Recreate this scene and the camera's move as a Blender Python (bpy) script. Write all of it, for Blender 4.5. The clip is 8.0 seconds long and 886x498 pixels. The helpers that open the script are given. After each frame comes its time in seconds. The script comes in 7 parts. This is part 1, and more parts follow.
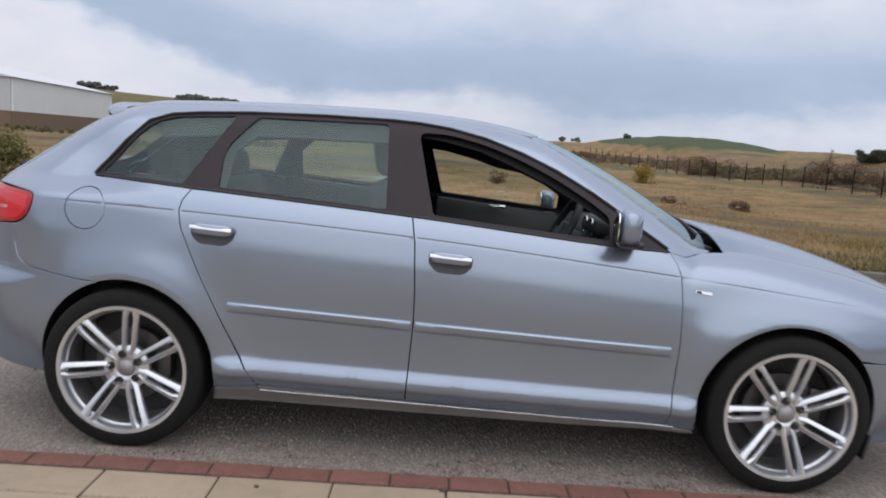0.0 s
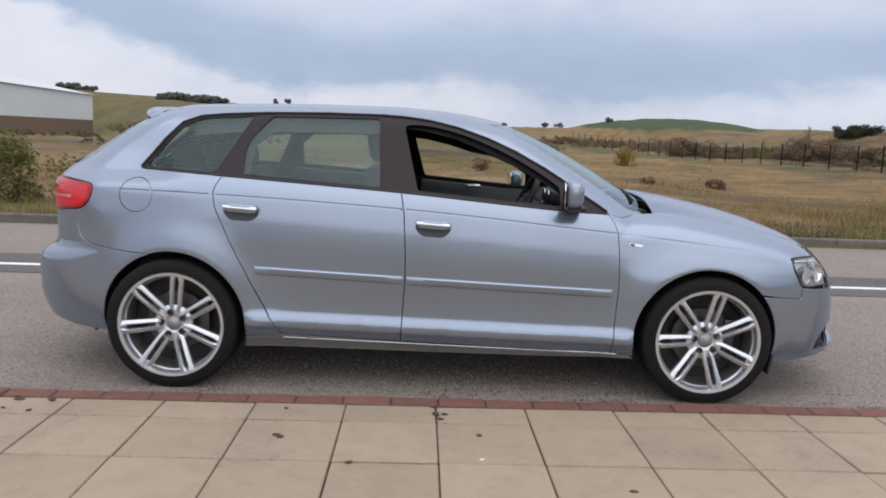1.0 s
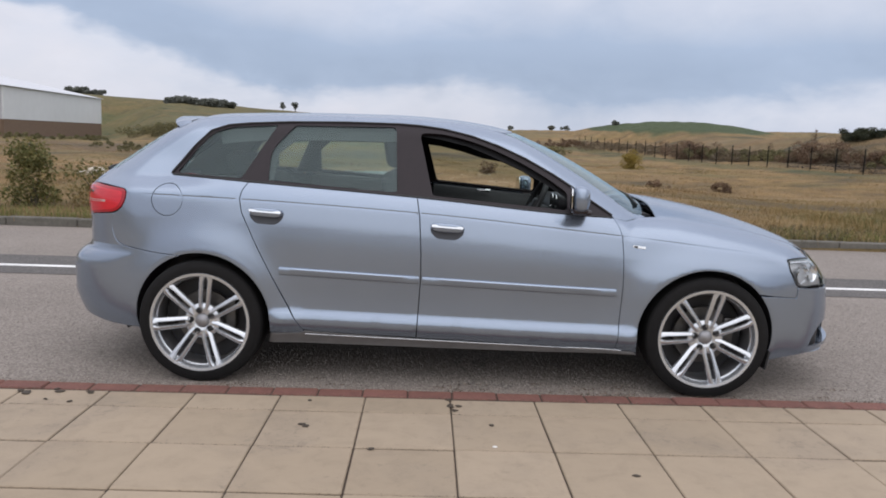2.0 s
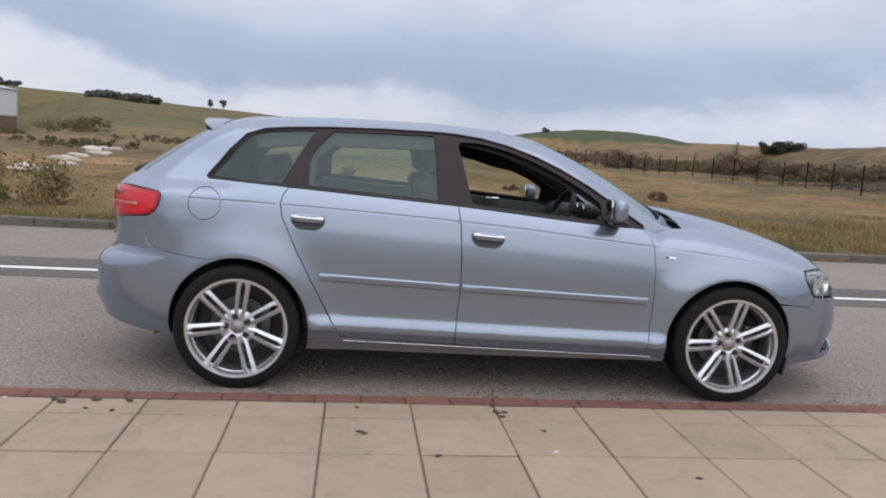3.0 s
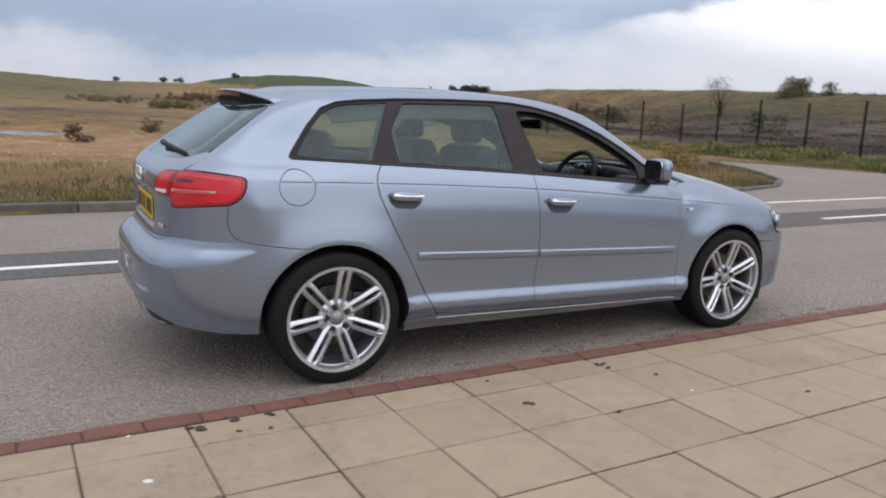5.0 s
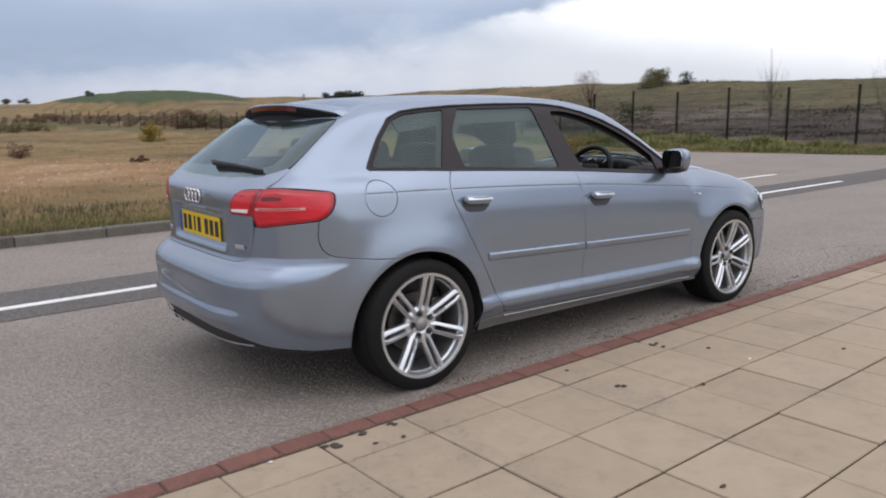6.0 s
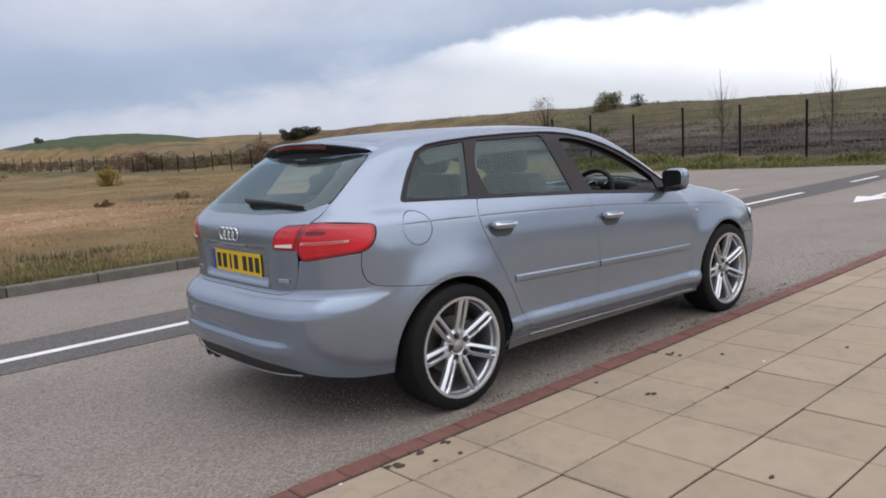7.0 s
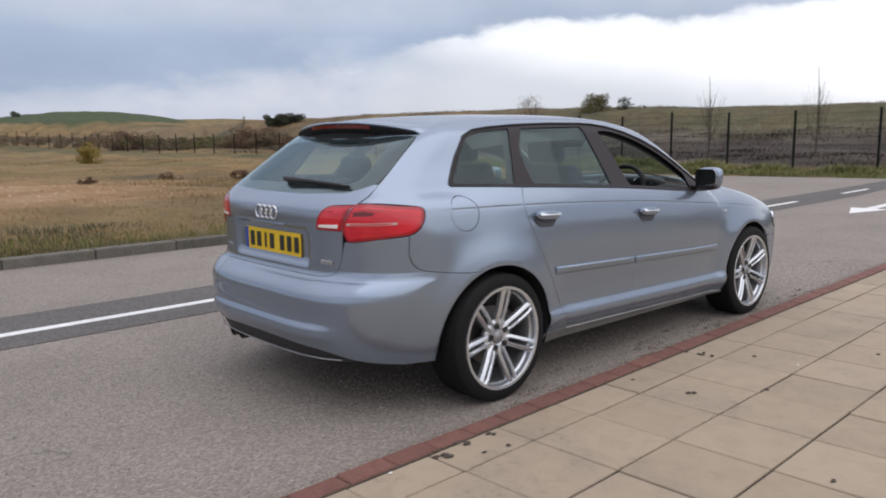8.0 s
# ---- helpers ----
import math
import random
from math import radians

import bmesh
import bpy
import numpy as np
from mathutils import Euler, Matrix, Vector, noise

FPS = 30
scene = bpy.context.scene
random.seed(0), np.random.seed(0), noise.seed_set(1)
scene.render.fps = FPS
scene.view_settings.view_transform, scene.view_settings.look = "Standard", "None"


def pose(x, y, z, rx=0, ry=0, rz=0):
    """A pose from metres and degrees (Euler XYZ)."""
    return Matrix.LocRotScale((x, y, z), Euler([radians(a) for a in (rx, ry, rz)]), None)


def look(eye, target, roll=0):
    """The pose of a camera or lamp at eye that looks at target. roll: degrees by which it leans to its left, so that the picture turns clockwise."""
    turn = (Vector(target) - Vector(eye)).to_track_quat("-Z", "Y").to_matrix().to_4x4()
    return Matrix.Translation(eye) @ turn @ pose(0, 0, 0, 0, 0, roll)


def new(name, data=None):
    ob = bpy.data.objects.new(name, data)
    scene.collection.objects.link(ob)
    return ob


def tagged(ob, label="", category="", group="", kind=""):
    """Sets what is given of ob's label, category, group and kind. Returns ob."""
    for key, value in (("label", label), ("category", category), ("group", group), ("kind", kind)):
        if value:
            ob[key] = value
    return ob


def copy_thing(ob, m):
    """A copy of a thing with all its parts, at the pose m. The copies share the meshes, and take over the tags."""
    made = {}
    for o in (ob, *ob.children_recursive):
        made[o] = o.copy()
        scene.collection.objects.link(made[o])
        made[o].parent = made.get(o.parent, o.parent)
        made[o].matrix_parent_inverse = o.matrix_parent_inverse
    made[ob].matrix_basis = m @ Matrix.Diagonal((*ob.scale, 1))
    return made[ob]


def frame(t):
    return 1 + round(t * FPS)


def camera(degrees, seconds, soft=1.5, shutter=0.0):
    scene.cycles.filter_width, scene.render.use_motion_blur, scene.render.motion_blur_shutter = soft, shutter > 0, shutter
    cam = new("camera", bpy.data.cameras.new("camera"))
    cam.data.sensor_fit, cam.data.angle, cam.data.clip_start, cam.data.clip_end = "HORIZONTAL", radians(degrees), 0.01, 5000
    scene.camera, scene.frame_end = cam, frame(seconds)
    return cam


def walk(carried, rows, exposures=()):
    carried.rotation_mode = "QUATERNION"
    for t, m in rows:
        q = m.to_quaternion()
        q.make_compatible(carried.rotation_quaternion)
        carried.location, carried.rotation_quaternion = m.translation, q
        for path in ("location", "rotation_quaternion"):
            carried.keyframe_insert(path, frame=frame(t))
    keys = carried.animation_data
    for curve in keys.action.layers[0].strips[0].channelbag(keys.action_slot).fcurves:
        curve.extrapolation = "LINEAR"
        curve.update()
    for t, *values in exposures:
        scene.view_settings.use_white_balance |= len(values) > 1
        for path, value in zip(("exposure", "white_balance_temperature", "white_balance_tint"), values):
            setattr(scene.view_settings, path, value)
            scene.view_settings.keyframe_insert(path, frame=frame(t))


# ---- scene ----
cam = camera(60.4, 8.0, soft=1.8, shutter=0.5)
PATH = [
    (0, (-0.056, -3.714, 1.25), (-0.074, -1.732, 0.985), 3.9),
    (0.5, (-0.09, -4.125, 1.241), (-0.061, -2.142, 0.986), 4.3),
    (1, (-0.029, -4.437, 1.245), (-0.013, -2.458, 0.955), 2.0),
    (1.5, (0.019, -4.598, 1.259), (-0.022, -2.62, 0.97), 1.0),
    (3, (-0.636, -4.666, 1.272), (-0.449, -2.692, 1.006), 3.4),
    (3.5, (-1.067, -4.575, 1.269), (-0.745, -2.619, 1.004), 1.9),
    (4, (-1.61, -4.461, 1.286), (-0.96, -2.586, 1.038), 3.3),
    (4.5, (-2.069, -4.33, 1.306), (-1.262, -2.528, 0.986), 3.3),
    (6, (-3.353, -3.68, 1.301), (-2.145, -2.125, 0.949), -0.9),
    (6.5, (-3.648, -3.607, 1.311), (-2.366, -2.098, 1.033), -2.9),
    (7, (-3.732, -3.595, 1.322), (-2.435, -2.098, 1.043), -3.4),
    (7.5, (-3.726, -3.569, 1.327), (-2.451, -2.056, 1.034), -2.9),
    (8, (-3.92, -3.316, 1.284), (-2.58, -1.861, 0.989), -0.6),
]
walk(cam, [(t, look(eye, target, roll)) for t, eye, target, roll in PATH],
     [(0.0, 0.06, 6350, 10), (0.6, 0.14, 6350, 10), (1.2, 0.08, 6350, 10), (3.0, 0.05, 6350, 10), (4.0, 0.06, 6350, 10), (5.0, 0.0, 6350, 10), (6.0, 0.02, 6350, 10), (8.0, -0.03, 6350, 10)])

# ---- sky and sun ----
SUN_EL, SUN_AZ = 50.0, 172.0          # degrees up; degrees clockwise from +y
world = bpy.data.worlds.new("world")
scene.world = world
world.use_nodes = True


class Nodes:
    """Short-hand for building a node tree."""

    def __init__(self, tree):
        self.tree = tree
        tree.nodes.clear()

    def add(self, kind, ins=None):
        n = self.tree.nodes.new(kind)
        for k, v in (ins or {}).items():
            if isinstance(v, bpy.types.NodeSocket):
                self.tree.links.new(v, n.inputs[k])
            else:
                n.inputs[k].default_value = v
        return n

    def math(self, op, a, b=0.0, c=None, clamp=False):
        ins = {0: a, 1: b}
        if c is not None:
            ins[2] = c
        n = self.tree.nodes.new("ShaderNodeMath")
        n.operation, n.use_clamp = op, clamp
        for k, v in ins.items():
            if isinstance(v, bpy.types.NodeSocket):
                self.tree.links.new(v, n.inputs[k])
            else:
                n.inputs[k].default_value = v
        return n.outputs[0]

    def ramp(self, fac, stops, interp="LINEAR"):
        n = self.add("ShaderNodeValToRGB", {0: fac})
        n.color_ramp.interpolation = interp
        while len(n.color_ramp.elements) < len(stops):
            n.color_ramp.elements.new(0.5)
        for e, (p, c) in zip(n.color_ramp.elements, stops):
            e.position, e.color = p, (*c, 1) if len(c) == 3 else c
        return n.outputs[0]

    def mix(self, fac, a, b, mode="MIX"):
        n = self.tree.nodes.new("ShaderNodeMix")
        n.data_type, n.blend_type = "RGBA", mode
        if isinstance(fac, bpy.types.NodeSocket):
            self.tree.links.new(fac, n.inputs[0])
        else:
            n.inputs[0].default_value = fac
        for k, v in ((6, a), (7, b)):
            if isinstance(v, bpy.types.NodeSocket):
                self.tree.links.new(v, n.inputs[k])
            else:
                n.inputs[k].default_value = (*v, 1) if len(v) == 3 else v
        return n.outputs[2]

    def noise(self, vec, scale, detail=4.0, rough=0.5, distort=0.0):
        return self.add("ShaderNodeTexNoise", {"Vector": vec, "Scale": scale, "Detail": detail, "Roughness": rough, "Distortion": distort}).outputs[0]


def grey(v):
    return (v, v, v)


w = Nodes(world.node_tree)
sky = w.add("ShaderNodeTexSky")
sky.sky_type, sky.sun_disc, sky.dust_density = "NISHITA", False, 2.0
sky.sun_elevation, sky.sun_rotation = radians(SUN_EL), radians(SUN_AZ)
coord = w.add("ShaderNodeTexCoord").outputs["Generated"]
xyz = w.add("ShaderNodeSeparateXYZ", {0: coord})
up = w.math("MAXIMUM", xyz.outputs[2], 0.0)
flat = w.math("ADD", up, 0.16)
plane = w.add("ShaderNodeCombineXYZ", {0: w.math("DIVIDE", xyz.outputs[0], flat), 1: w.math("DIVIDE", xyz.outputs[1], flat), 2: 0.0}).outputs[0]
big = w.noise(w.add("ShaderNodeMapping", {"Vector": plane, "Location": (3.1, 1.2, 0.0), "Scale": (0.75, 1.15, 1.0)}).outputs[0], 0.62, 5.0, 0.52, 0.35)
small = w.noise(plane, 2.6, 6.0, 0.6, 0.6)
cloud = w.math("ADD", w.math("MULTIPLY", big, 0.78), w.math("MULTIPLY", small, 0.22))
# thickness of the cloud deck: pale low down, a grey-blue belly above, thinner overhead
heading = w.math("MULTIPLY", w.math("ARCTAN2", xyz.outputs[0], xyz.outputs[1]), 57.2958)
height = w.math("MULTIPLY", w.math("ARCSINE", up), 57.2958)
deck = w.ramp(up, [(0.0, grey(0.12)), (0.03, grey(0.20)), (0.065, grey(0.49)), (0.105, grey(0.58)), (0.14, grey(0.40)), (0.19, grey(0.24)), (0.32, grey(0.32)), (0.6, grey(0.36)), (1.0, grey(0.30))], "EASE")
far_cloud = w.add("ShaderNodeVectorMath")
far_cloud.operation = "DOT_PRODUCT"
far_cloud.inputs[1].default_value = (math.sin(radians(14)), math.cos(radians(14)), 0.0)
w.tree.links.new(coord, far_cloud.inputs[0])
mass = w.ramp(w.math("ADD", far_cloud.outputs["Value"], w.math("MULTIPLY", w.math("SUBTRACT", cloud, 0.5), 0.34)), [(0.82, grey(0.0)), (0.95, grey(1.0))], "EASE")
deck = w.math("MULTIPLY", deck, w.math("ADD", 0.47, w.math("MULTIPLY", mass, 0.68)))
thick = w.math("ADD", deck, w.math("MULTIPLY", w.math("SUBTRACT", cloud, 0.5), 1.3), clamp=True)
# the low sky over the field: billows of one soft cloud bank with a pale strip under it
billow = w.math("SUBTRACT", w.noise(w.add("ShaderNodeMapping", {"Vector": coord, "Location": (0.3, 0.0, 0.4), "Scale": (1.0, 1.0, 2.1)}).outputs[0], 3.2, 5.0, 0.50, 0.25), 0.5)
puff = w.math("SUBTRACT", w.noise(w.add("ShaderNodeMapping", {"Vector": coord, "Scale": (1.0, 1.0, 1.9)}).outputs[0], 11.0, 4.0, 0.55, 0.3), 0.5)
across = w.math("MULTIPLY", w.math("ADD", heading, 50.0), 0.01)
foot = w.ramp(across, [(0.08, grey(0.86)), (0.20, grey(0.74)), (0.28, grey(0.56)), (0.35, grey(0.40)), (0.42, grey(0.31)), (0.49, grey(0.35)), (0.56, grey(0.39)), (0.68, grey(0.34)), (0.80, grey(0.36)), (1.0, grey(0.40))])
rise = w.math("SUBTRACT", w.math("ADD", height, w.math("ADD", w.math("MULTIPLY", billow, 4.6), w.math("MULTIPLY", puff, 2.2))), w.math("MULTIPLY", foot, 10.0))
bank_ = w.ramp(w.math("ADD", w.math("MULTIPLY", rise, 0.1), 0.2), [(0.06, grey(0.31)), (0.17, grey(0.36)), (0.25, grey(0.47)), (0.34, grey(0.55)), (0.46, grey(0.56)), (0.64, grey(0.42)), (0.85, grey(0.34)), (1.0, grey(0.34))])
bank_ = w.math("SUBTRACT", bank_, w.math("MULTIPLY", w.ramp(across, [(0.20, grey(0.20)), (0.38, grey(0.14)), (0.56, grey(0.0))]), w.ramp(rise, [(0.0, grey(1.0)), (1.0, grey(0.0))])))
bank_ = w.math("ADD", bank_, w.math("ADD", w.math("MULTIPLY", billow, 0.42), w.math("MULTIPLY", puff, 0.26)), clamp=True)
ahead = w.math("MULTIPLY", w.ramp(xyz.outputs[1], [(0.0, grey(0.0)), (0.30, grey(1.0))], "EASE"), w.ramp(w.math("MULTIPLY", height, 0.05), [(0.55, grey(1.0)), (1.0, grey(0.0))], "EASE"))
thick = w.math("ADD", w.math("MULTIPLY", bank_, ahead), w.math("MULTIPLY", thick, w.math("SUBTRACT", 1.0, ahead)))
tone = w.ramp(thick, [(0.0, (0.84, 0.81, 0.86)), (0.25, (0.71, 0.73, 0.82)), (0.5, (0.43, 0.51, 0.66)), (0.8, (0.345, 0.42, 0.56)), (1.0, (0.285, 0.355, 0.49))])
# a bright gap in the cloud
rag = w.math("ADD", w.math("MULTIPLY", billow, 2.4), w.math("MULTIPLY", puff, 3.0))
brim = w.math("MULTIPLY", w.ramp(w.math("MULTIPLY", w.math("SUBTRACT", heading, 30.0), 0.0125), [(0.0, grey(0.40)), (0.10, grey(0.40)), (0.21, grey(0.49)), (0.40, grey(0.52)), (0.55, grey(0.62)), (1.0, grey(0.80))]), 16.0)
under = w.math("ADD", w.math("SUBTRACT", brim, height), w.math("MULTIPLY", rag, 0.9))
gate_ = w.ramp(w.math("MULTIPLY", w.math("ADD", w.math("SUBTRACT", heading, 36.0), w.math("MULTIPLY", rag, 0.9)), 0.1), [(0.0, grey(0.0)), (0.30, grey(0.6)), (1.0, grey(1.0))], "EASE")
gap = w.math("MULTIPLY", gate_, w.ramp(w.math("MULTIPLY", under, 0.8), [(0.0, grey(0.0)), (0.55, grey(0.85)), (1.0, grey(1.0))], "EASE"))
gap = w.math("MULTIPLY", gap, w.ramp(w.math("MULTIPLY", heading, 1 / 180.0), [(0.5, grey(1.0)), (0.62, grey(0.0))], "EASE"))
wisp = w.ramp(w.noise(w.add("ShaderNodeMapping", {"Vector": coord, "Scale": (1.0, 1.0, 1.9)}).outputs[0], 3.6, 6.0, 0.55, 0.3), [(0.36, grey(0.95)), (0.5, grey(1.0)), (0.66, grey(1.05))], "EASE")
tone = w.mix(1.0, tone, wisp, "MULTIPLY")
pale = w.mix(w.ramp(w.math("ADD", w.math("MULTIPLY", w.math("SUBTRACT", heading, 40.0), 0.05), w.math("ADD", w.math("MULTIPLY", w.math("SUBTRACT", height, 5.2), 0.28), w.math("MULTIPLY", rag, 0.12)), clamp=True), [(0.0, grey(0.0)), (1.0, grey(1.0))], "EASE"), (0.80, 0.82, 0.88), (1.22, 1.21, 1.23))
tone = w.mix(w.math("MULTIPLY", gap, 0.94), tone, pale)
lift = w.ramp(up, [(0.0, grey(0.46)), (0.12, grey(0.50)), (0.30, grey(0.50)), (0.55, grey(0.67)), (1.0, grey(0.88))])
deckcol = w.mix(1.0, tone, w.mix(1.0, lift, grey(2.0), "MULTIPLY"), "MULTIPLY")
clear = w.mix(1.0, sky.outputs[0], grey(0.10), "MULTIPLY")
whole = w.mix(0.93, clear, deckcol)
below = w.math("GREATER_THAN", xyz.outputs[2], -0.02)
whole = w.mix(below, (0.10, 0.09, 0.07), whole)
w.add("ShaderNodeOutputWorld", {0: w.add("ShaderNodeBackground", {0: whole, 1: 1.0}).outputs[0]})

sun_data = bpy.data.lights.new("sun", "SUN")
sun_data.energy, sun_data.angle, sun_data.color = 1.12, radians(95), (1.0, 0.96, 0.90)
sun = new("sun", sun_data)
az, el = radians(SUN_AZ), radians(SUN_EL)
sun.matrix_world = look((math.sin(az) * math.cos(el) * 50, math.cos(az) * math.cos(el) * 50, math.sin(el) * 50), (0, 0, 0))


# ---- materials ----
def material(name):
    m = bpy.data.materials.new(name)
    m.use_nodes = True
    return m, Nodes(m.node_tree)


def finish(n, bsdf, height=None, strength=0.3, distance=0.01):
    if height is not None:
        b = n.add("ShaderNodeBump", {"Strength": strength, "Distance": distance, "Height": height})
        n.tree.links.new(b.outputs[0], bsdf.inputs["Normal"])
    n.add("ShaderNodeOutputMaterial", {0: bsdf.outputs[0]})


def principled(n, color, rough=0.5, metal=0.0, **more):
    ins = {"Roughness": rough, "Metallic": metal}
    if isinstance(color, bpy.types.NodeSocket):
        ins["Base Color"] = color
    else:
        ins["Base Color"] = (*color, 1)
    ins.update({k.replace("_", " "): v for k, v in more.items()})
    return n.add("ShaderNodeBsdfPrincipled", ins)


def plain(name, color, rough=0.5, metal=0.0, vary=0.12, scale=30.0, bump=0.0, **more):
    """A paint, plastic or metal with a little unevenness in tone and gloss."""
    m, n = material(name)
    at = n.add("ShaderNodeTexCoord").outputs["Object"]
    a = n.noise(at, scale, 4.0, 0.6)
    b = n.noise(at, scale * 0.13, 3.0, 0.5)
    f = n.math("ADD", n.math("MULTIPLY", a, 0.5), n.math("MULTIPLY", b, 0.5))
    lo, hi = [c * (1 - vary) for c in color], [min(1, c * (1 + vary)) for c in color]
    col = n.ramp(f, [(0.3, lo), (0.7, hi)])
    r = n.math("ADD", rough - 0.05, n.math("MULTIPLY", f, 0.1))
    finish(n, principled(n, col, r, metal, **more), a if bump else None, bump)
    return m


def make_paint():
    m, n = material("silver_blue_paint")
    at = n.add("ShaderNodeTexCoord").outputs["Object"]
    spark = n.noise(at, 1.3, 3.0, 0.5)
    dust_sheen = n.noise(at, 2.2, 2.0, 0.5)
    col = n.ramp(spark, [(0.2, (0.256, 0.303, 0.378)), (0.8, (0.269, 0.317, 0.391))])
    rough = n.math("ADD", 0.215, n.math("MULTIPLY", dust_sheen, 0.05))
    finish(n, principled(n, col, rough, 0.75, Coat_Weight=0.35, Coat_Roughness=0.05))
    return m


def make_glass(name, tint, gloss_ior=1.5, dust_sheen=0.0, soft=0.03):
    m, n = material(name)
    at = n.add("ShaderNodeTexCoord").outputs["Object"]
    film = n.ramp(n.noise(at, 5.0, 5.0, 0.65), [(0.35, grey(dust_sheen)), (0.75, grey(dust_sheen + 0.03))])
    through_it = n.add("ShaderNodeBsdfTransparent", {0: (*tint, 1)})
    # teal film: thin dust, with the sky's reflected veil put into its colour
    dirt = n.add("ShaderNodeBsdfDiffuse", {0: (0.24, 0.38, 0.40, 1)})
    base = n.add("ShaderNodeMixShader", {0: film, 1: through_it.outputs[0], 2: dirt.outputs[0]})
    gloss = n.add("ShaderNodeBsdfGlossy", {"Color": (0.86, 0.98, 1.0, 1), "Roughness": soft})
    f0 = ((gloss_ior - 1) / (gloss_ior + 1)) ** 2
    edge = n.math("POWER", n.add("ShaderNodeLayerWeight", {"Blend": 0.5}).outputs["Facing"], 5.0)
    fres = n.math("ADD", f0, n.math("MULTIPLY", edge, 1 - f0))
    n.add("ShaderNodeOutputMaterial", {0: n.add("ShaderNodeMixShader", {0: fres, 1: base.outputs[0], 2: gloss.outputs[0]}).outputs[0]})
    return m


def make_asphalt(name, dark, light, stone):
    m, n = material(name)
    at = n.add("ShaderNodeNewGeometry").outputs["Position"]
    v = n.add("ShaderNodeTexVoronoi", {"Vector": at, "Scale": 85.0})
    chip = n.add("ShaderNodeSeparateColor", {0: v.outputs["Color"]}).outputs[0]
    grain = n.noise(at, 60.0, 4.0, 0.7)
    patch = n.noise(at, 0.9, 5.0, 0.6, 0.4)
    wide = n.noise(n.add("ShaderNodeMapping", {"Vector": at, "Scale": (0.06, 0.9, 1.0)}).outputs[0], 0.8, 4.0, 0.6)
    col = n.ramp(n.math("ADD", n.math("MULTIPLY", chip, 0.42), n.math("MULTIPLY", grain, 0.58)), [(0.22, dark), (0.55, light), (0.86, stone)])
    tonal = n.ramp(n.math("ADD", n.math("MULTIPLY", patch, 0.6), n.math("MULTIPLY", wide, 0.4)), [(0.3, grey(0.82)), (0.7, grey(1.12))])
    col = n.mix(1.0, col, tonal, "MULTIPLY")
    bent = n.add("ShaderNodeVectorMath", {0: at, 1: n.add("ShaderNodeTexNoise", {"Vector": at, "Scale": 2.2, "Detail": 5.0}).outputs["Color"]}).outputs[0]
    split = n.add("ShaderNodeTexVoronoi", {"Vector": bent, "Scale": 0.42})
    split.feature = "DISTANCE_TO_EDGE"
    crack = n.math("MULTIPLY", n.ramp(split.outputs["Distance"], [(0.0, grey(1.0)), (0.002, grey(0.6)), (0.005, grey(0.0))]), n.ramp(n.noise(at, 0.8, 3.0), [(0.56, grey(0.0)), (0.62, grey(0.55))]))
    col = n.mix(crack, col, (0.03, 0.028, 0.026))
    height = n.math("ADD", n.math("MULTIPLY", v.outputs["Distance"], -1.0), n.math("MULTIPLY", grain, 0.5))
    finish(n, principled(n, col, 0.85), height, 0.6, 0.008)
    return m


def make_slab():
    m, n = material("buff_paving_slab")
    at = n.add("ShaderNodeNewGeometry").outputs["Position"]
    rnd = n.add("ShaderNodeObjectInfo").outputs["Random"]
    base = n.ramp(rnd, [(0.0, (0.304, 0.240, 0.168)), (0.5, (0.325, 0.257, 0.181)), (1.0, (0.346, 0.275, 0.196))])
    fine = n.noise(at, 160.0, 3.0, 0.7)
    mid = n.noise(at, 9.0, 6.0, 0.65, 0.5)
    wide = n.noise(at, 1.6, 5.0, 0.6, 0.6)
    t = n.ramp(n.math("ADD", n.math("MULTIPLY", fine, 0.3), n.math("MULTIPLY", mid, 0.7)), [(0.28, grey(0.80)), (0.5, grey(1.0)), (0.75, grey(1.09))])
    col = n.mix(1.0, base, t, "MULTIPLY")
    stain = n.ramp(wide, [(0.5, grey(0.0)), (0.72, grey(0.34))])
    col = n.mix(stain, col, (0.21, 0.175, 0.14))
    scuff = n.ramp(n.math("MULTIPLY", n.noise(at, 22.0, 6.0, 0.75, 0.6), n.math("ADD", 0.55, wide)), [(0.62, grey(0.0)), (0.80, grey(0.45))])
    col = n.mix(scuff, col, (0.13, 0.105, 0.080))
    finish(n, principled(n, col, 0.82), n.math("ADD", n.math("MULTIPLY", fine, 0.6), mid), 0.25, 0.003)
    return m


def make_stone(name, dark, light, rough=0.9, scale=22.0, joint=0.25):
    m, n = material(name)
    at = n.add("ShaderNodeNewGeometry").outputs["Position"]
    rnd = n.add("ShaderNodeObjectInfo").outputs["Random"]
    a = n.noise(at, scale, 6.0, 0.7, 0.3)
    b = n.noise(at, scale * 6, 3.0, 0.6)
    f = n.math("ADD", n.math("ADD", n.math("MULTIPLY", a, 0.6), n.math("MULTIPLY", b, 0.4)), n.math("MULTIPLY", n.math("SUBTRACT", rnd, 0.5), joint))
    finish(n, principled(n, n.ramp(f, [(0.25, dark), (0.72, light)]), rough), n.math("ADD", a, b), 0.4, 0.004)
    return m


